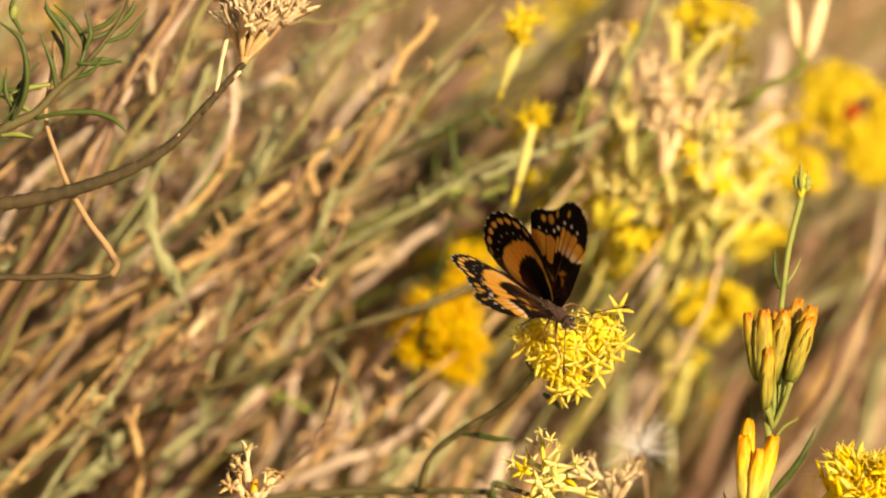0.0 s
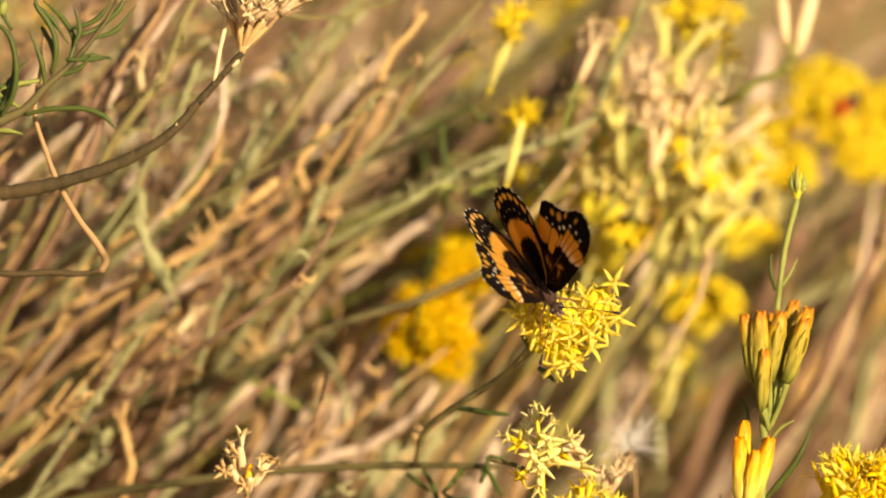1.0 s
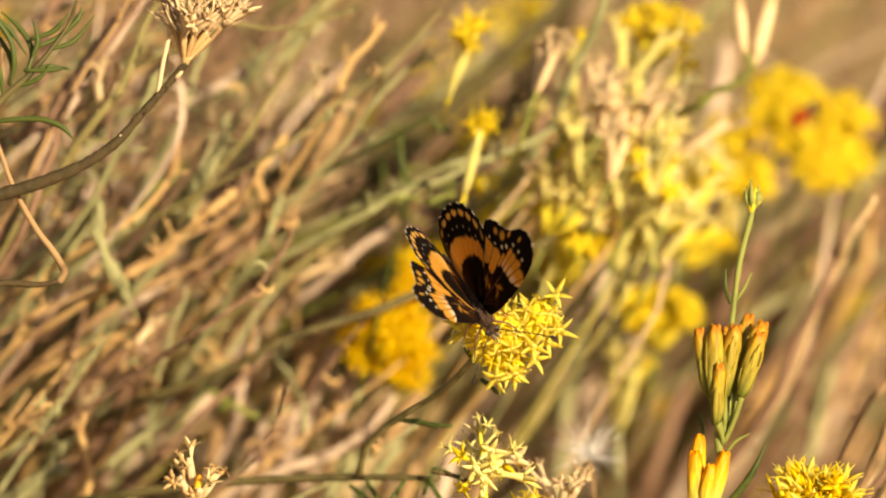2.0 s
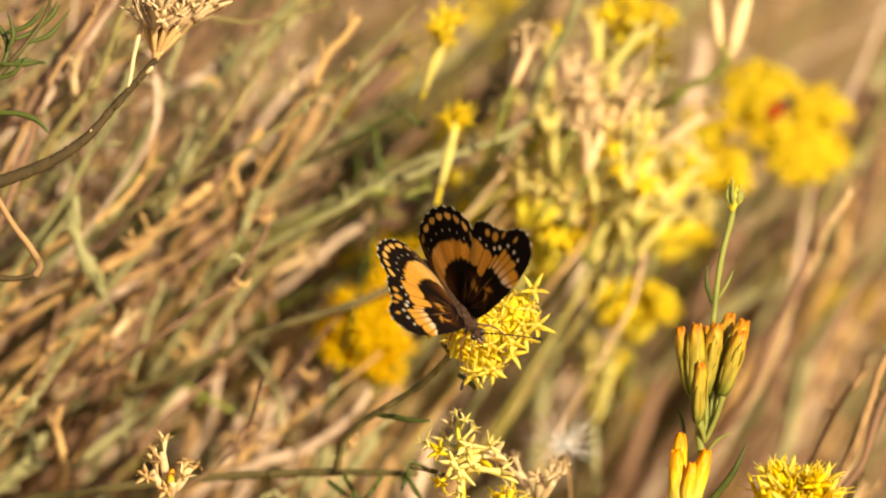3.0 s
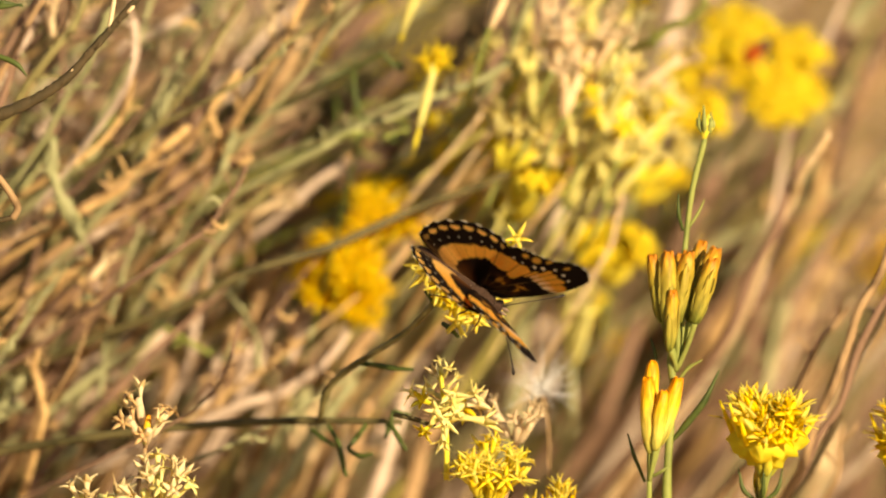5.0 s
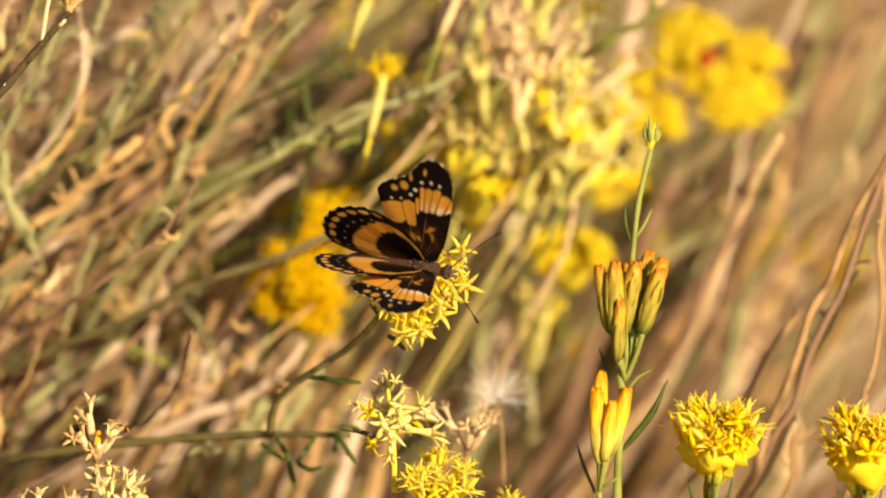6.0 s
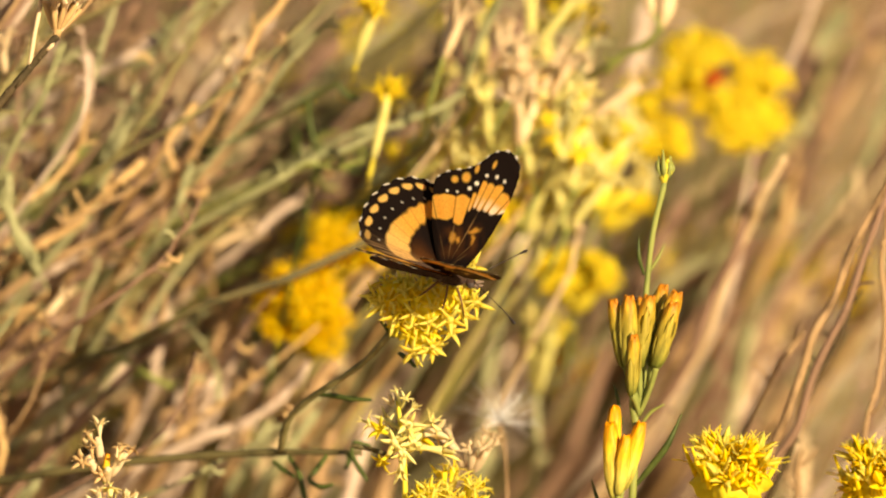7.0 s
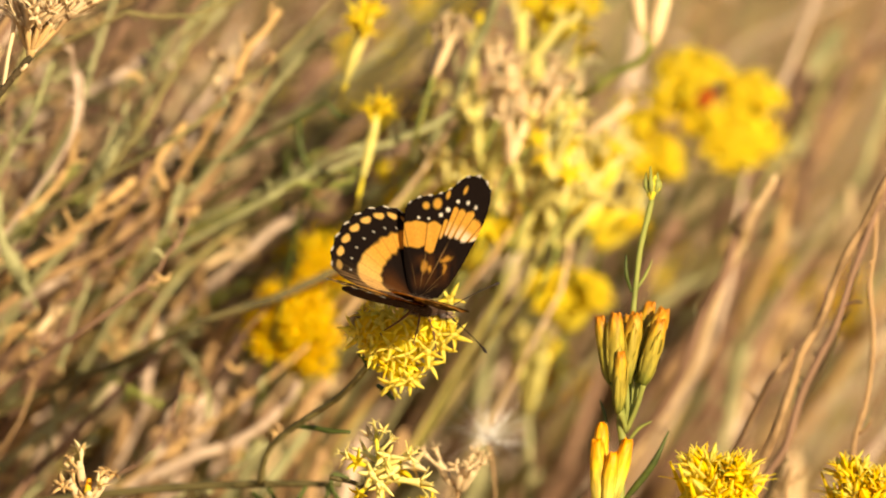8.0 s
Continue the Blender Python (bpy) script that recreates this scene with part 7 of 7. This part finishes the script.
def flap(rows):
    """Degrees by which the left forewing and hindwing and the right ones stand above the level."""
    for n, (side, kind) in enumerate((("left", "forewing"), ("left", "hindwing"), ("right", "forewing"), ("right", "hindwing"))):
        k = -1 if side == "left" else 1
        walk(wings[side, kind], [(row[0], pose(0.0006 * k, 0, 0.001 * HINGE[kind], 0, -k * row[1 + n], 0) @ pose(0, 0, 0, 0, 0, -4.4 * k)) for row in rows])


def motions():
    sway(branch, [(0.0, 0.00, 0.00), (0.1, 0.89, 1.95), (0.2, -0.12, 5.10), (0.3, -0.02, 6.54), (0.4, -0.13, 4.49), (0.5, 0.46, 2.24), (1.0, 1.01, 3.98), (1.2, -1.87, 3.06), (2.3, -1.81, 3.88), (2.5, -0.69, 3.57), (3.0, -1.53, 3.47), (3.5, -0.88, 3.06), (4.0, -1.65, 3.36), (4.5, -1.03, 3.98), (5.0, -0.55, 2.35), (5.2, -1.78, 1.74), (6.3, -0.65, 1.42), (6.5, -0.24, 1.10), (7.0, 0.45, 2.32), (7.5, -1.16, 2.76), (8.0, -1.15, 0.00)])
    sway(buds, [(0.0, 0.00, 0.00), (0.5, 1.70, -1.67), (1.0, 1.21, -1.03), (1.2, 0.08, -1.15), (2.3, 0.66, -1.79), (2.5, 0.04, -1.90), (3.0, 1.55, -2.64), (3.5, 0.67, -2.19), (4.0, 0.73, -0.91), (4.5, 2.77, -2.03), (5.0, 0.41, 0.00), (5.2, -0.06, -0.81), (6.3, 0.57, -0.98), (6.5, 0.97, -1.69), (7.0, 2.32, -3.22), (7.5, 3.85, -4.04), (8.0, 2.40, -2.78)])
    sway(gold_a, [(0.0, 0.00, 0.00), (0.5, 1.70, -1.67), (1.0, 1.21, -1.03), (1.2, 0.08, -1.15), (2.3, 0.66, -1.79), (2.5, 0.04, -1.90), (3.0, 1.55, -2.64), (3.5, 0.67, -2.19), (4.0, 0.73, -0.91), (4.5, 2.77, -2.03), (5.0, 0.41, 0.00), (5.2, -0.06, -0.81), (6.3, 0.57, -0.98), (6.5, 0.97, -1.69), (7.0, 2.32, -3.22), (7.5, 3.85, -4.04), (8.0, 2.40, -2.78)])
    sway(gold_b, [(0.0, 0.00, 0.00), (0.5, 1.70, -1.67), (1.0, 1.21, -1.03), (1.2, 0.08, -1.15), (2.3, 0.66, -1.79), (2.5, 0.04, -1.90), (3.0, 1.55, -2.64), (3.5, 0.67, -2.19), (4.0, 0.73, -0.91), (4.5, 2.77, -2.03), (5.0, 0.41, 0.00), (5.2, -0.06, -0.81), (6.3, 0.57, -0.98), (6.5, 0.97, -1.69), (7.0, 2.32, -3.22), (7.5, 3.85, -4.04), (8.0, 2.40, -2.78)])
    sway(twig, [(0.0, 0.00, 0.00), (0.5, 0.51, 1.13), (1.0, 1.58, 1.20), (1.2, 0.70, 1.31), (2.3, -1.07, 0.96), (2.5, -0.77, 0.87), (3.0, -1.94, 0.89), (3.5, -0.97, 0.65), (4.0, -0.86, 0.71), (4.5, -0.55, 1.50), (5.0, -1.34, 1.42)])
    sway(dry_a, [(0.0, 0.00, 0.00), (0.5, 0.05, 1.48), (1.0, 0.90, 1.95), (1.2, -0.24, 1.97), (6.3, -1.68, 0.35), (6.5, -1.07, 0.22), (7.0, -0.39, 0.39), (7.5, -1.39, 0.18), (8.0, -1.35, -0.55)])
    walk(fly, [
        (0.0, pose(0.01872, -0.01357, 0.49203, -33.4, 41.9, -156.9)),
        (0.1, pose(0.02132, -0.01337, 0.49272, -26.2, 46.8, -153.7)),
        (0.2, pose(0.02021, -0.01251, 0.49709, -17.3, 52.5, -148.8)),
        (0.3, pose(0.01909, -0.01206, 0.49924, -19.6, 44.1, -155.5)),
        (0.4, pose(0.01983, -0.01291, 0.49389, -19.0, 38.3, -159.2)),
        (0.5, pose(0.01779, -0.01254, 0.49550, -18.5, 30.5, -163.2)),
        (0.7, pose(0.01546, -0.01302, 0.49411, -21.4, 27.5, -161.6)),
        (0.8, pose(0.01568, -0.01343, 0.49250, -21.7, 29.2, -159.3)),
        (0.9, pose(0.01897, -0.01289, 0.49260, -35.3, 32.8, -162.7)),
        (1.0, pose(0.01947, -0.01199, 0.49470, -50.3, 30.7, -167.7)),
        (1.2, pose(0.01547, -0.01271, 0.49330, -44.7, 28.2, -165.8)),
        (2.3, pose(0.01590, -0.01323, 0.49246, -53.5, 26.9, -168.6)),
        (2.5, pose(0.01754, -0.01357, 0.49179, -60.8, 27.8, -170.4)),
        (3.0, pose(0.01708, -0.01378, 0.49101, -48.9, 29.6, -166.0)),
        (3.5, pose(0.02233, -0.02475, 0.48905, -76.1, 46.3, -157.9)),
        (4.0, pose(0.02205, -0.02594, 0.48835, -110.5, 51.8, -170.3)),
        (4.5, pose(0.02328, -0.02541, 0.48928, -110.9, 54.4, -169.2)),
        (5.0, pose(0.02380, -0.02501, 0.48646, -83.0, 50.8, -148.5)),
        (5.2, pose(0.02249, -0.02508, 0.48556, -78.7, 41.7, -155.0)),
        (6.3, pose(0.02303, -0.01102, 0.49161, 8.8, 61.7, -97.6)),
        (6.5, pose(0.02797, -0.00996, 0.49007, -15.3, 53.3, -101.3)),
        (7.0, pose(0.02715, -0.00958, 0.49227, -24.1, 40.1, -101.5)),
        (7.5, pose(0.02479, -0.00918, 0.49356, -24.7, 38.0, -100.6)),
        (8.0, pose(0.02452, -0.01018, 0.49035, -23.1, 36.7, -100.9)),
    ])
    flap([
        (0.0, 59.5, 66.9, 63.4, 62.7),
        (0.1, 33.3, 37.1, 35.2, 34.6),
        (0.2, 23.0, 26.2, 24.5, 23.7),
        (0.3, 28.6, 31.3, 29.8, 28.7),
        (0.4, 52.3, 54.4, 53.1, 51.8),
        (0.5, 59.5, 61.9, 60.1, 57.5),
        (0.6, 45.4, 47.5, 45.5, 45.0),
        (0.7, 32.8, 35.5, 32.7, 33.2),
        (0.8, 25.8, 31.2, 25.1, 27.6),
        (0.9, 41.5, 45.8, 41.7, 42.6),
        (1.0, 65.8, 75.0, 67.1, 67.6),
        (1.1, 64.2, 67.9, 63.1, 67.0),
        (1.2, 55.2, 58.2, 50.2, 62.6),
        (1.4, 35.4, 37.1, 33.1, 39.5),
        (1.6, 63.1, 64.6, 61.4, 66.7),
        (1.8, 36.7, 38.1, 35.7, 39.9),
        (2.0, 64.3, 65.6, 64.0, 67.2),
        (2.2, 54.0, 55.1, 54.3, 56.4),
        (2.3, 56.1, 57.9, 57.1, 59.8),
        (2.4, 63.4, 65.8, 63.6, 65.2),
        (2.5, 70.7, 76.8, 70.2, 72.9),
        (2.6, 61.1, 64.1, 61.0, 62.1),
        (2.7, 57.1, 59.5, 57.3, 57.8),
        (2.8, 67.0, 68.9, 67.6, 67.6),
        (2.9, 67.0, 68.2, 67.8, 67.3),
        (3.0, 56.0, 57.0, 57.8, 56.0),
        (3.1, 67.2, 67.2, 68.2, 66.9),
        (3.2, 61.3, 60.7, 62.3, 60.8),
        (3.3, 43.5, 42.3, 44.3, 42.7),
        (3.4, 51.6, 49.9, 52.4, 50.6),
        (3.5, 63.3, 59.4, 64.5, 61.2),
        (3.6, 55.7, 53.9, 56.5, 54.7),
        (3.7, 69.6, 68.4, 70.6, 68.9),
        (3.8, 67.5, 66.9, 68.6, 67.1),
        (4.0, 67.0, 68.0, 69.3, 67.5),
        (4.1, 69.1, 69.6, 70.7, 69.2),
        (4.2, 69.0, 69.4, 70.8, 68.9),
        (4.3, 72.8, 73.2, 74.9, 72.5),
        (4.4, 66.7, 66.9, 69.0, 66.2),
        (4.5, 70.2, 70.5, 74.5, 69.0),
        (4.6, 72.7, 72.2, 74.9, 71.6),
        (4.7, 68.8, 67.6, 70.7, 67.3),
        (4.8, 59.0, 57.0, 60.5, 57.0),
        (4.9, 55.1, 52.5, 56.3, 52.7),
        (5.0, 68.6, 63.0, 69.9, 63.7),
        (5.1, 73.5, 72.8, 73.9, 71.5),
        (5.2, 65.4, 68.7, 65.5, 63.7),
        (6.3, 55.0, 70.4, 57.8, 65.2),
        (6.5, 69.7, 63.5, 68.6, 63.3),
        (7.0, 59.9, 47.9, 56.2, 49.3),
        (7.5, 53.3, 42.6, 50.9, 43.4),
        (8.0, 54.9, 45.6, 51.4, 46.4),
    ])


motions()
